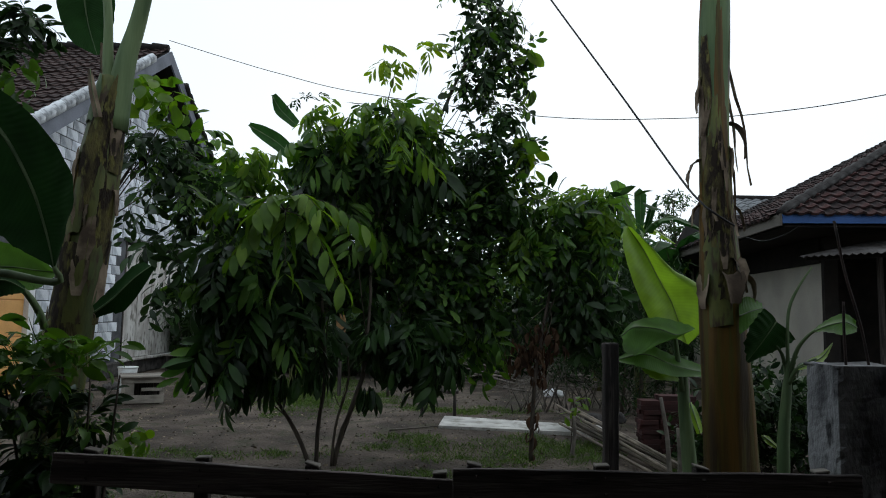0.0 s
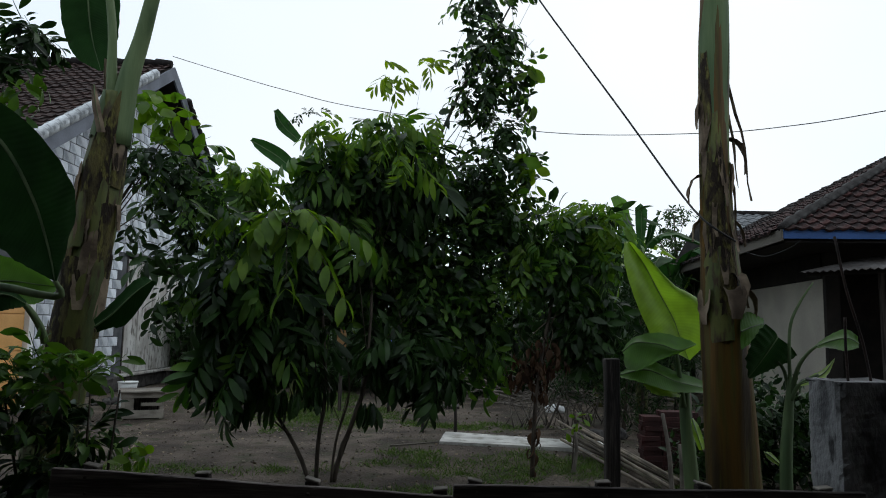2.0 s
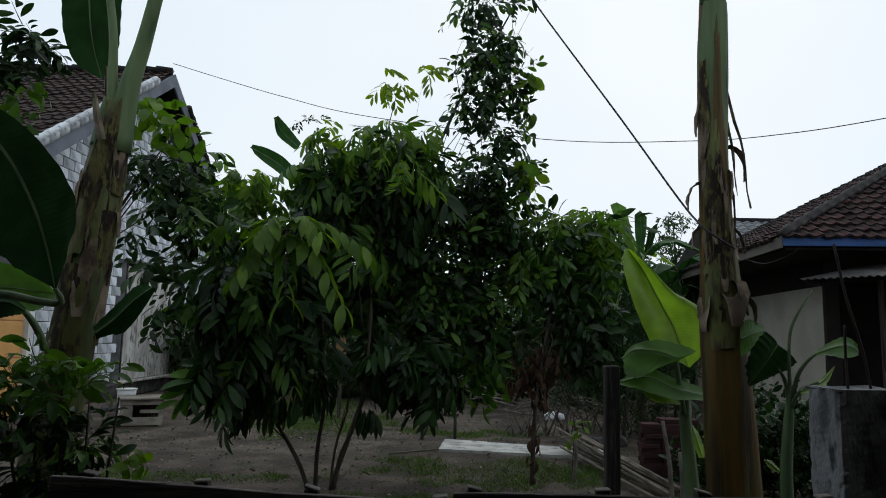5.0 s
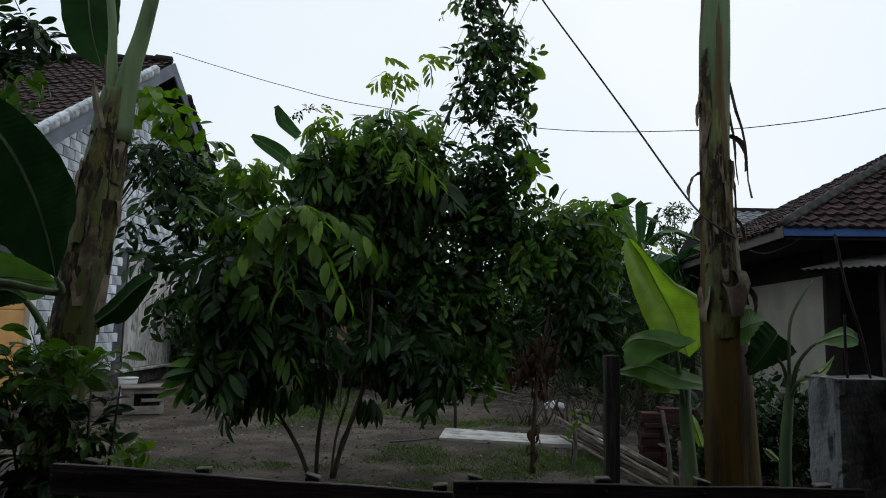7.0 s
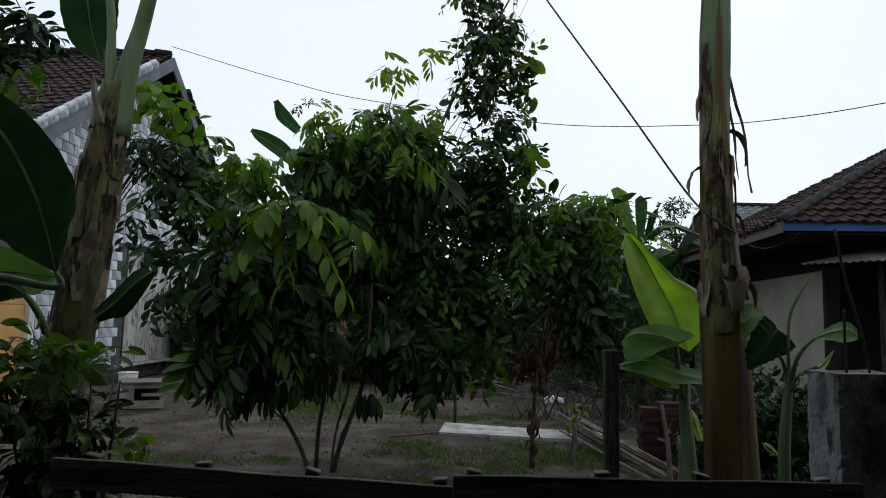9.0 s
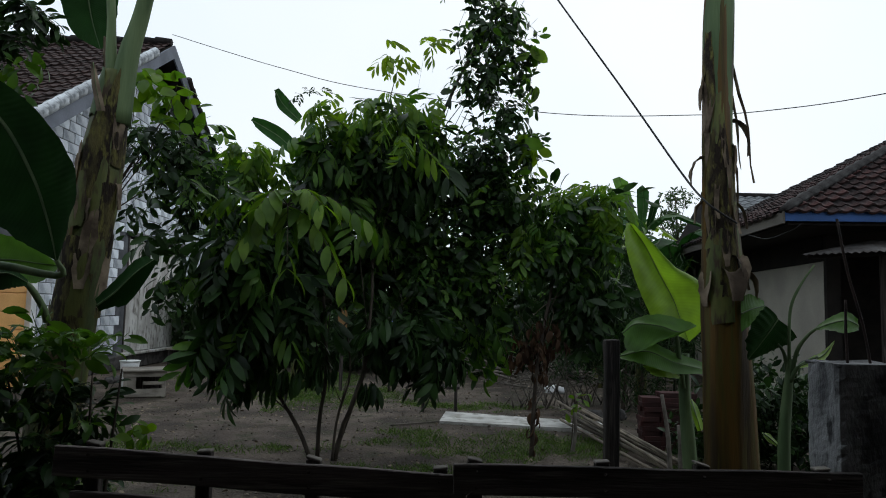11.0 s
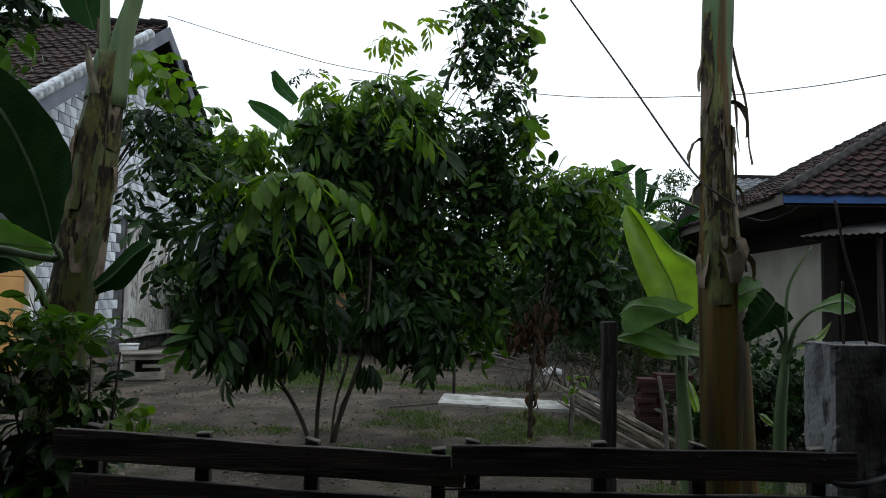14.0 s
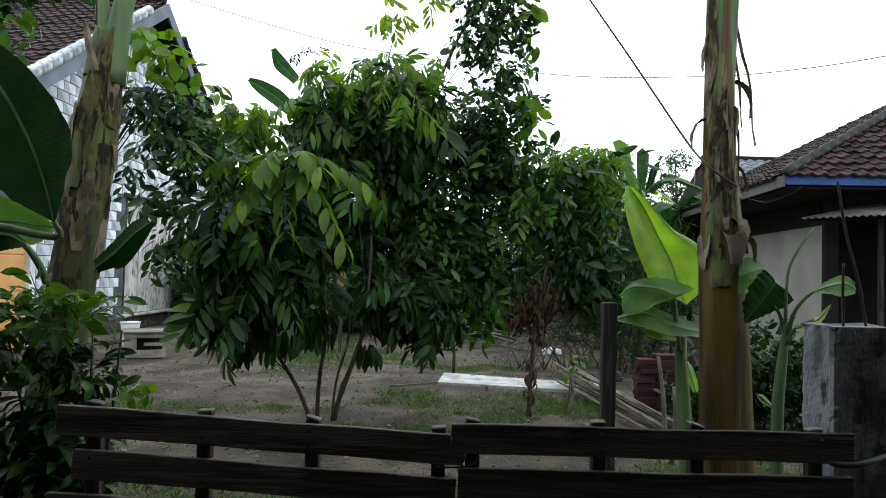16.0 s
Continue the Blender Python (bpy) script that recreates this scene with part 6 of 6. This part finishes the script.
    part("roof_deck", link_mesh("roof_deck", [(6.42, 14.6, 2.98), (13.9, 14.6, 2.98), (13.9, 17.0, 4.42), (6.42, 17.0, 4.42), (13.9, 20, 2.9), (6.42, 20, 2.9)], [(0, 1, 2, 3), (3, 2, 4, 5), (0, 3, 5), (1, 4, 2)], M_SOFFIT_SHADE), h)
    v, f = tube([(6.4, 17.0, 4.45), (13.9, 17.0, 4.45)], [0.09, 0.09], 8)
    part("ridge_cap", link_mesh("ridge_cap", v, f, M_CAP, True), h)


far_house()


# ---- overhead lines ----
def line_between(name, pts, r, label, n=60):
    t = thing(name, pts[0], label, "cable")
    v, f = tube(pts, [r, r], 6, n=n)
    part("wire", link_mesh("wire", v, f, M_CABLE, True), t)


line_between("overhead_wire", [(-6.445, 15.4, 7.657), (-5.046, 15.2, 7.185), (-3.689, 15, 6.752), (-1.832, 14.5, 6.189), (1.936, 13, 5.289), (4.285, 11.5, 4.872), (5.424, 10.5, 4.728), (6.266, 9.5, 4.662), (6.87, 8, 4.518)], 0.0075, "thin sagging overhead wire tied to the gable")
line_between("overhead_cable", [(0.647, 5.1, 4.107), (0.785, 5, 3.834), (1.211, 4.6, 2.963), (1.453, 4.2, 2.333), (1.477, 3.9, 2.114), (1.543, 3.84, 2.034), (1.66, 3.88, 1.977)], 0.0065, "dark slanting cable tied to the banana stem")
line_between("eave_cable", [tuple(rpt(-0.02, 1.3, EAVE - 0.2)), tuple(rpt(0.0, 0.6, EAVE - 0.33)), tuple(rpt(0.12, 0.1, EAVE - 0.27)), tuple(rpt(0.22, -0.02, EAVE - 0.18))], 0.006, "loose grey cable hanging under the eave")


# ---- corrugated sheet beside the porch ----
def corrugated_awning():
    t = thing("awning", (5.2, 8.6, 0), "rusty corrugated zinc awning on a post", "awning")
    p0, a, b = Vector((4.68, 9.0, 2.27)), Vector((1.5, -1.5, 0.02)), Vector((1.4, 0.75, 0.3))
    verts, faces = [], []
    n = 96
    nrm = a.cross(b).normalized()
    for lay in (0.0, 0.004):
        for i in range(n + 1):
            for j in range(2):
                verts.append(p0 + a * (i / n) + b * j + nrm * (0.012 * math.sin(i * math.pi / 2) + lay))
    for lay in range(2):
        o = lay * 2 * (n + 1)
        for i in range(n):
            faces.append((o + 2 * i, o + 2 * i + 1, o + 2 * i + 3, o + 2 * i + 2))
    part("sheet", link_mesh("sheet", verts, faces, M_ZINC, True), t)
    part("batten", lump(between(p0 + b * 0.1 - Vector((0, 0, 0.045)), p0 + a + b * 0.1 - Vector((0, 0, 0.045)), 0.05, 0.04), "batten", M_SOFFIT_SHADE), t)
    q = p0 + a * 0.9 + b * 0.1
    part("post", lump(between((q.x, q.y, 0), (q.x, q.y, q.z - 0.06), 0.06, 0.06), "post", M_POST), t)
    q = p0 + a * 0.1 + b * 0.9
    part("post", lump(between((q.x, q.y, 0), (q.x, q.y, q.z - 0.06), 0.06, 0.06), "post", M_POST), t)


corrugated_awning()


# ---- things in the yard ----
def cement_slab():
    out = [(-0.02, 8.78), (0.6, 8.66), (1.3, 8.52), (2.0, 8.42), (2.06, 9.02), (1.2, 9.24), (0.06, 9.62)]
    me = solid("slab", out, "z", -0.03, 0.05, M_SLAB)
    tagged(new("cement_slab", me), "pale rectangular cement slab lying in the grass", "slab")


cement_slab()


def chicken_crate():
    t = thing("crate", (-4.6, 10.75, 0), "weathered wooden coop crate with open slatted sides", "crate")
    m = Matrix.Translation((-4.63, 10.8, 0)) @ pose(0, 0, 0, 0, 0, 24)
    w, d, h = 0.27, 0.25, 0.4
    for x in (-w, w):
        for y in (-d, d):
            part("corner_post", lump(box((x - 0.025, y - 0.025, 0), (x + 0.025, y + 0.025, h), m, 0.004), "corner_post", M_CRATE), t)
    for z0, z1 in ((0.02, 0.14), (0.32, 0.4)):
        for y in (-d - 0.03, d + 0.028):
            part("slat", lump(box((-w - 0.02, y - 0.008, z0), (w + 0.02, y + 0.01, z1), m, 0.003), "slat", M_CRATE), t)
        for x in (-w - 0.03, w + 0.028):
            part("slat", lump(box((x - 0.008, -d - 0.02, z0), (x + 0.01, d + 0.02, z1), m, 0.003), "slat", M_CRATE), t)
    part("slat", lump(box((w + 0.02, -0.03, 0.14), (w + 0.036, 0.04, 0.32), m, 0.003), "slat", M_CRATE), t)
    part("slat", lump(box((-0.02, -d - 0.038, 0.2), (w, -d - 0.02, 0.25), m, 0.003), "slat", M_CRATE), t)
    part("side_board", lump(box((-w - 0.024, -d, 0.02), (-w - 0.008, d, h - 0.002), m, 0.003), "side_board", M_POST), t, "dark side board")
    part("front_board", lump(box((-w - 0.01, -d - 0.02, 0.14), (-0.12, -d - 0.006, 0.32), m, 0.003), "front_board", M_CRATE), t)
    part("back_board", lump(box((-w, d - 0.02, 0.02), (w, d, h), m, 0.003), "back_board", M_POST), t, "dark back board")
    for k in range(5):
        part("lid_board", lump(box((-w - 0.07, -d - 0.08 + 0.132 * k, h + 0.002), (w + 0.09, -d + 0.045 + 0.132 * k, h + 0.024), m, 0.004, 0.006, 4), "lid_board", M_CRATE), t)


chicken_crate()


def white_bucket():
    t = thing("bucket", (-5.1, 11.3, 0), "dirty white plastic bucket behind the crate", "bucket")
    v, f = tube([(-5.1, 11.3, 0.0), (-5.1, 11.3, 0.28), (-5.1, 11.3, 0.5)], [0.1, 0.13, 0.15], 16, n=4)
    part("body", link_mesh("body", v, f, M_WHITE, True), t)
    v, f = tube([(-5.1, 11.3, 0.48), (-5.1, 11.3, 0.5)], [0.16, 0.16], 16)
    part("rim", link_mesh("rim", v, f, M_WHITE, True), t)


white_bucket()


def low_bench(x, y):
    t = thing("bench", (x, y, 0), "low rough wooden bench by the house wall", "bench")
    part("seat", lump(box((x - 0.45, y - 0.15, 0.4), (x + 0.45, y + 0.15, 0.44), bevel=0.005), "seat", M_CRATE), t)
    for dx in (-0.38, 0.38):
        for dy in (-0.1, 0.1):
            part("leg", lump(box((x + dx - 0.025, y + dy - 0.025, 0), (x + dx + 0.025, y + dy + 0.025, 0.4), bevel=0.003), "leg", M_POST), t)


low_bench(-5.75, 15.6)


def leaning_stick(a, b, r, label):
    t = thing("stick", (a[0], a[1], 0), label, "stick", "loose sticks")
    v, f = tube([a, ((a[0] + b[0]) / 2 + 0.02, (a[1] + b[1]) / 2, (a[2] + b[2]) / 2), b], [r, r * 0.7], 6, n=8, rough=0.2)
    part("pole", link_mesh("pole", v, f, M_TWIG, True), t)


leaning_stick((-6.3, 17.3, 0.0), (-6.8, 17.6, 1.3), 0.02, "thin pole leaning on the house wall")
leaning_stick((-6.2, 17.9, 0.0), (-6.8, 17.95, 1.0), 0.025, "short plank leaning on the house wall")
for a, b in (((2.0, 6.1, -0.02), (1.93, 6.1, 0.75)), ((2.1, 6.0, -0.02), (2.13, 6.0, 0.95)), ((1.82, 5.4, -0.02), (1.84, 5.4, 0.6)), ((2.32, 5.9, -0.02), (2.28, 5.9, 0.8)), ((1.35, 7.2, -0.02), (1.38, 7.2, 0.42))):
    leaning_stick(a, b, 0.022, "rough stake standing in the soil")


leaning_stick((-0.62, 8.6, 0.015), (0.02, 8.9, 0.03), 0.012, "thin bent stick lying on the soil")
leaning_stick((-3.2, 10.4, 0.015), (-2.9, 10.3, 0.02), 0.02, "short stick lying on the soil")
shrub("sprout", (1.38, 7.3), "small pale green sprout beside the bamboo poles", [tube([(1.36, 7.3, 0), (1.38, 7.3, 0.3), (1.4, 7.3, 0.62)], [0.008, 0.006, 0.003], 6, n=5)],
      [(foliage("crown", [((1.4, 7.3, 0.55), (0.07, 0.07, 0.1))], 5, VINE, M_L_LIGHT, droop=0.6, ragged=0, size=(0.5, 0.8)), "")])


def brush_pile():
    rnd = random.Random(9)
    t = thing("brush_pile", (2.1, 13, 0), "heap of grey cut branches on the soil", "brush pile")
    for k in range(46):
        x, y = rnd.uniform(0.9, 3.4), rnd.uniform(12.4, 14.2)
        a = rnd.uniform(-0.6, 0.6) + (math.pi if rnd.random() < 0.5 else 0)
        L = rnd.uniform(0.6, 1.5)
        z = rnd.uniform(0.02, 0.35)
        tilt = rnd.uniform(-0.25, 0.45)
        p = Vector((x, y, z))
        e = p + Vector((math.cos(a) * L, math.sin(a) * L * 0.5, max(-z + 0.02, tilt * L)))
        v, f = tube([p, p.lerp(e, 0.5) + Vector((0, 0, rnd.uniform(-0.03, 0.08))), e], [rnd.uniform(0.012, 0.032), 0.008], 6, n=6, rough=0.2, seed=k)
        part("branch", link_mesh("branch", v, f, M_TWIG, True), t)


brush_pile()


def twig_tangle(x, y, n, seed):
    rnd = random.Random(seed)
    t = thing("dead_bush", (x, y, 0), "leafless tangle of thin grey twigs", "bush")
    for k in range(n):
        a = Vector((x + rnd.uniform(-0.5, 0.5), y + rnd.uniform(-0.3, 0.3), 0))
        e = a + Vector((rnd.uniform(-0.8, 0.8), rnd.uniform(-0.3, 0.3), rnd.uniform(0.5, 1.3)))
        v, f = tube([a, a.lerp(e, 0.5) + Vector((rnd.uniform(-0.12, 0.12), 0, rnd.uniform(0, 0.15))), e], [rnd.uniform(0.007, 0.014), 0.006, 0.003], 5, n=7, rough=0.2, seed=k)
        part("twig", link_mesh("twig", v, f, M_TWIG, True), t)


twig_tangle(1.5, 10.6, 34, 3)
twig_tangle(2.6, 11.2, 26, 4)


def ladder():
    t = thing("ladder", (2.6, 14.7, 0), "short rough wooden ladder lying on its edge", "ladder")
    for z in (0.2, 0.52):
        part("rail", lump(between((1.9, 14.7, z), (3.4, 14.7, z + 0.12), 0.05, 0.04, 0.004, 0.01, 6), "rail", M_TWIG), t)
    for k in range(6):
        x = 2.0 + 0.25 * k
        z = 0.2 + 0.08 * (x - 1.9)
        part("rung", lump(between((x, 14.68, z), (x, 14.68, z + 0.33), 0.035, 0.03), "rung", M_TWIG), t)
    for x in (2.0, 3.3):
        part("foot", lump(box((x - 0.03, 14.66, 0), (x + 0.03, 14.74, 0.32), bevel=0.004), "foot", M_TWIG), t)


ladder()


def crumpled(name, at, r, material, label, category, seed):
    bm = bmesh.new()
    bmesh.ops.create_icosphere(bm, subdivisions=3, radius=1)
    for v in bm.verts:
        k = 1 + 0.4 * noise.noise(v.co * 1.7 + Vector((seed, 0, 0))) + 0.25 * noise.noise(v.co * 4 + Vector((0, seed, 0)))
        v.co = Vector((v.co.x * r[0] * k, v.co.y * r[1] * k, max(v.co.z * r[2] * k, -r[2] * 0.6) + r[2] * 0.6)) + Vector(at)
    ob = new(name, lump(bm, name, material, True))
    tagged(ob, label, category)


crumpled("sack", (2.0, 12.3, 0.02), (0.18, 0.12, 0.09), M_CLOTH, "crumpled white sack lying by the branches", "sack", 1)
crumpled("plastic_bag", (-3.72, 12.0, 0.62), (0.14, 0.12, 0.13), M_BLUEPL, "blue plastic bag on a stump", "bag", 2)
crumpled("plastic_bag", (-0.91, 12.0, 1.05), (0.1, 0.1, 0.1), M_BLUEPL, "small blue plastic bag on a stake", "bag", 3)
for n, (x, y, top) in enumerate(((-3.72, 12.0, 0.63), (-0.91, 12.0, 1.07))):
    t = thing("stump", (x, y, 0), "rough dark wooden stump" if n == 0 else "rough thin wooden stake", "stump")
    v, f = tube([(x, y, -0.03), (x, y, top)], [0.1 if n == 0 else 0.03, 0.09 if n == 0 else 0.025], 10, n=6, rough=0.3)
    part("wood", link_mesh("wood", v, f, M_BARK, True), t)
t = thing("board", (-1.76, 12.0, 0), "small ochre board nailed to a dark stake", "board")
part("plank", lump(box((-1.84, 11.98, 1.08), (-1.68, 12.02, 1.5), bevel=0.006, wobble=0.01, cuts=6), "plank", M_OCHRE), t)
part("stake", lump(box((-1.79, 12.022, 0), (-1.73, 12.06, 1.4), bevel=0.004), "stake", M_POST), t)
t = thing("garden_table", (0.02, 9.2, 0), "small dark rough wooden stand by the slab", "stand")
part("board", lump(box((-0.3, 9.72, 0.34), (0.25, 10.0, 0.38), bevel=0.005, wobble=0.008, cuts=3), "board", M_POST), t)
for dx in (-0.26, 0.2):
    for dy in (9.75, 9.95):
        part("leg", lump(box((dx - 0.02, dy - 0.02, 0), (dx + 0.02, dy + 0.02, 0.34), bevel=0.003), "leg", M_POST), t)


def bamboo_pile():
    t = thing("bamboo_pile", (1.8, 7.5, 0), "pile of dry bamboo poles lying on the ground", "bamboo poles")
    rnd = random.Random(4)
    for k in range(9):
        a = Vector((1.5 + 0.07 * (k % 4) + rnd.uniform(-0.03, 0.03), 8.9 + rnd.uniform(-0.3, 0.3), 0.12 + 0.08 * (k // 3)))
        b = Vector((2.0 + 0.07 * (k % 4) + rnd.uniform(-0.06, 0.06), 6.2 + rnd.uniform(-0.25, 0.35), 0.035 + 0.04 * (k // 3)))
        pts, rad = [], []
        for i in range(31):
            pts.append(a.lerp(b, i / 30))
            rad.append(0.017 if i % 5 else 0.02)
        v, f = tube(pts, rad, 8)
        part("pole", link_mesh("pole", v, f, M_BAMBOO, True), t)


bamboo_pile()


def brick_stack():
    t = thing("brick_stack", (2.45, 7.5, 0), "leaning stack of dark red bricks", "bricks")
    me = lump(box((-0.1, -0.05, 0), (0.1, 0.05, 0.05), bevel=0.004), "brick", M_BRICKRED)
    rnd = random.Random(2)
    for r in range(12):
        for c in range(3):
            for d in range(2):
                if r > 10 and c == 0:
                    continue
                ob = new("brick", me)
                ob.parent = t
                ob.location = (-0.2 + 0.206 * c + rnd.uniform(-0.02, 0.02), 0.106 * d + rnd.uniform(-0.015, 0.015), 0.051 * r)
                ob.rotation_euler = (0, 0, rnd.uniform(-0.12, 0.12))


brick_stack()


def stones(cx, cy, n, seed, label):
    rnd = random.Random(seed)
    for k in range(n):
        crumpled("rock", (cx + rnd.uniform(-0.5, 0.5), cy + rnd.uniform(-0.3, 0.3), 0.0), (rnd.uniform(0.06, 0.13), rnd.uniform(0.06, 0.11), rnd.uniform(0.05, 0.1)), M_STONE, label, "rock", seed + k)


stones(2.5, 9.3, 7, 40, "grey field stone lying by the bush")
stones(-5.7, 12.2, 4, 60, "grey stone lying at the foot of the wall")


# ---- unseen porch round the camera, added to shade the gate and pillar ----
def porch():
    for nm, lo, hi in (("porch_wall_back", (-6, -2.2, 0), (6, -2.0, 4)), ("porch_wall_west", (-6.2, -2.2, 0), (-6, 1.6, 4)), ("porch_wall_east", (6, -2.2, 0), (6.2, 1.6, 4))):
        tagged(new(nm, lump(box(lo, hi, bevel=0), nm, M_DARKWALL)), "unseen dim plaster wall added to shade the gate", "wall", kind="structure")
    tagged(new("porch_ceiling", lump(box((-6.4, -2.4, 2.85), (6.4, 2.4, 2.95), bevel=0), "porch_ceiling", M_SOFFIT_SHADE)), "unseen dark ceiling added to shade the gate", "ceiling", kind="structure")


porch()


# ---- pieces: blocks and tiles, last ----
def wall_blocks():
    me = []
    for k in range(4):
        bm = box((0, -0.192, -0.094), (0.014, 0.192, 0.094), bevel=0.006, wobble=0.006)
        me.append(lump(bm, "block", M_BRICK))
    half = lump(box((0, -0.09, -0.094), (0.014, 0.09, 0.094), bevel=0.006, wobble=0.006), "block", M_BRICK)
    rnd = random.Random(1)
    count, rest = 0, bmesh.new()
    for r in range(36):
        z = 0.45 + 0.2 * r
        y = 11.72 + (0.2 if r % 2 else 0.0)
        if r % 2:
            spots = [(11.82, half)]
        else:
            spots = []
        while y < FAR_Y - 0.5:
            spots.append((y + 0.2, me[rnd.randrange(4)]))
            y += 0.4
        for yy, m in spots:
            if z + 0.1 > roof_z(yy) - 0.3 - 0.126 or (14.85 < yy + 0.19 and yy - 0.19 < 18.1 and z < 3.05):
                continue
            if yy < 18.4 and count < 300 or yy < 16.2:
                ob = new("block", m)
                ob.parent = gable_wall
                ob.location = (WX - 0.002 + rnd.uniform(0, 0.006), yy, z + rnd.uniform(-0.006, 0.006))
                ob.rotation_euler = (rnd.uniform(-0.012, 0.012), 0, rnd.uniform(-0.01, 0.01))
                count += 1
            else:
                k = bmesh.ops.create_cube(rest, size=1.0)["verts"]
                for v in k:
                    v.co = Vector((WX + 0.006 + v.co.x * 0.012, yy + v.co.y * 0.384, z + v.co.z * 0.188))
    # the stretch beyond the orange door
    for r in range(14):
        for c in range(6):
            yy, z = 8.6 + 0.4 * c + (0.2 if r % 2 else 0), 0.1 + 0.2 * r
            if yy + 0.2 > 10.5 or z + 0.1 > roof_z(yy) - 0.42:
                continue
            for v in bmesh.ops.create_cube(rest, size=1.0)["verts"]:
                v.co = Vector((WX + 0.006 + v.co.x * 0.012, yy + v.co.y * 0.384, z + v.co.z * 0.188))
    ob = new("blockwork", lump(rest, "blockwork", M_BRICK))
    ob.parent = gable_wall
    tagged(ob, "whitewashed concrete blocks", kind="stuff")


wall_blocks()


def tile_shape(w, l):
    """Verts and faces of one wavy clay tile, lying on z = 0, its lower edge at y = 0."""
    prof = ((0, 0.012), (0.25, -0.004), (0.5, 0.003), (0.75, 0.03), (1.0, 0.018))
    verts, faces = [], []
    for y, z in ((0, 0.042), (l * 1.12, 0.004)):
        for u, h in prof:
            verts.append((u * w * 1.04, y, z + h))
    for u, h in prof:
        verts.append((u * w * 1.04, 0.004, 0.008 + h))
    for i in range(4):
        faces += [(i, i + 1, i + 6, i + 5), (10 + i, 11 + i, i + 1, i)]
    return verts, faces


def lay_tiles(parent, origin, ux, uy, cols, rows, w, l, inside, nearest, material, seed, offset):
    """Tiles over a roof plane: the nearest as parts, the rest joined."""
    rnd = random.Random(seed)
    uz = ux.cross(uy)
    tv, tf = tile_shape(w, l)
    me = link_mesh("tile", tv, tf, material)
    turn = Matrix((ux, uy, uz)).transposed()
    singles, verts, faces = 0, [], []
    for r in range(rows):
        for c in range(cols[0], cols[1]):
            if not inside(c * w, r * l):
                continue
            p = origin + ux * (c * w) + uy * (r * l) + uz * rnd.uniform(0, 0.022)
            spin = turn.to_4x4() @ Matrix.Rotation(rnd.uniform(-0.055, 0.055), 4, "Z")
            if singles < 300 and nearest(c * w, r * l):
                ob = new("tile", me)
                ob.parent = parent
                ob.matrix_local = Matrix.Translation(p - offset) @ spin
                singles += 1
            else:
                k = len(verts)
                verts += [p - offset + spin.to_3x3() @ Vector(v) for v in tv]
                faces += [tuple(k + i for i in f) for f in tf]
    if verts:
        ob = new("tiles", link_mesh("tiles", verts, faces, material))
        ob.parent = parent
        tagged(ob, "overlapping clay tiles", kind="stuff")


def all_tiles():
    sl = math.atan(PITCH)
    y0 = NEAR_Y - 0.72
    lay_tiles(house_left, Vector((-6.5, y0, roof_z(y0) - 0.1)), Vector((1, 0, 0)), Vector((0, math.cos(sl), math.sin(sl))), (-40, 0), 33, 0.22, 0.285,
              lambda a, b: b < 9.2, lambda a, b: a > -2.7 and b > 2.4, M_TILE_L, 3, Vector(house_left.location))
    sl, s2 = math.atan(RPITCH), math.atan(SPITCH)
    up = Vector((0, 0, 1))
    off = Vector(house_right.location)
    lay_tiles(house_right, rpt(0, -0.06, EAVE - 0.08), RF.copy(), RS * math.cos(sl) + up * math.sin(sl), (0, 57), 26, 0.172, 0.2,
              lambda a, b: b * math.cos(sl) * RPITCH / SPITCH - 0.1 < a < 10 - b * math.cos(sl), lambda a, b: a < 3.6, M_TILE_R, 5, off)
    lay_tiles(house_right, rpt(-0.06, 0, EAVE - 0.08), -RS, RF * math.cos(s2) + up * math.sin(s2), (-51, 0), 26, 0.172, 0.2,
              lambda a, b: b * math.cos(s2) * SPITCH / RPITCH + 0.1 < -a - 0.1 < 9 - b * math.cos(s2) * SPITCH / RPITCH, lambda a, b: a > -4, M_TILE_R, 6, off)
    cap = tubes("hip_cap", [tube([(0, 0, 0), (0.34, 0, 0.035)], [0.06, 0.096], 8)], M_CAP)
    d = RF * (RPITCH / SPITCH) + RS + up * RPITCH
    q = d.to_track_quat("X", "Z")
    step = d.normalized() * 0.3
    for k in range(24):
        ob = new("hip_cap", cap)
        ob.parent = house_right
        ob.location = rpt(-0.02, -0.02, EAVE - 0.02) + step * k - off
        ob.rotation_mode = "QUATERNION"
        ob.rotation_quaternion = q
        ob.scale = (1.0, 1.15, 0.7)


all_tiles()
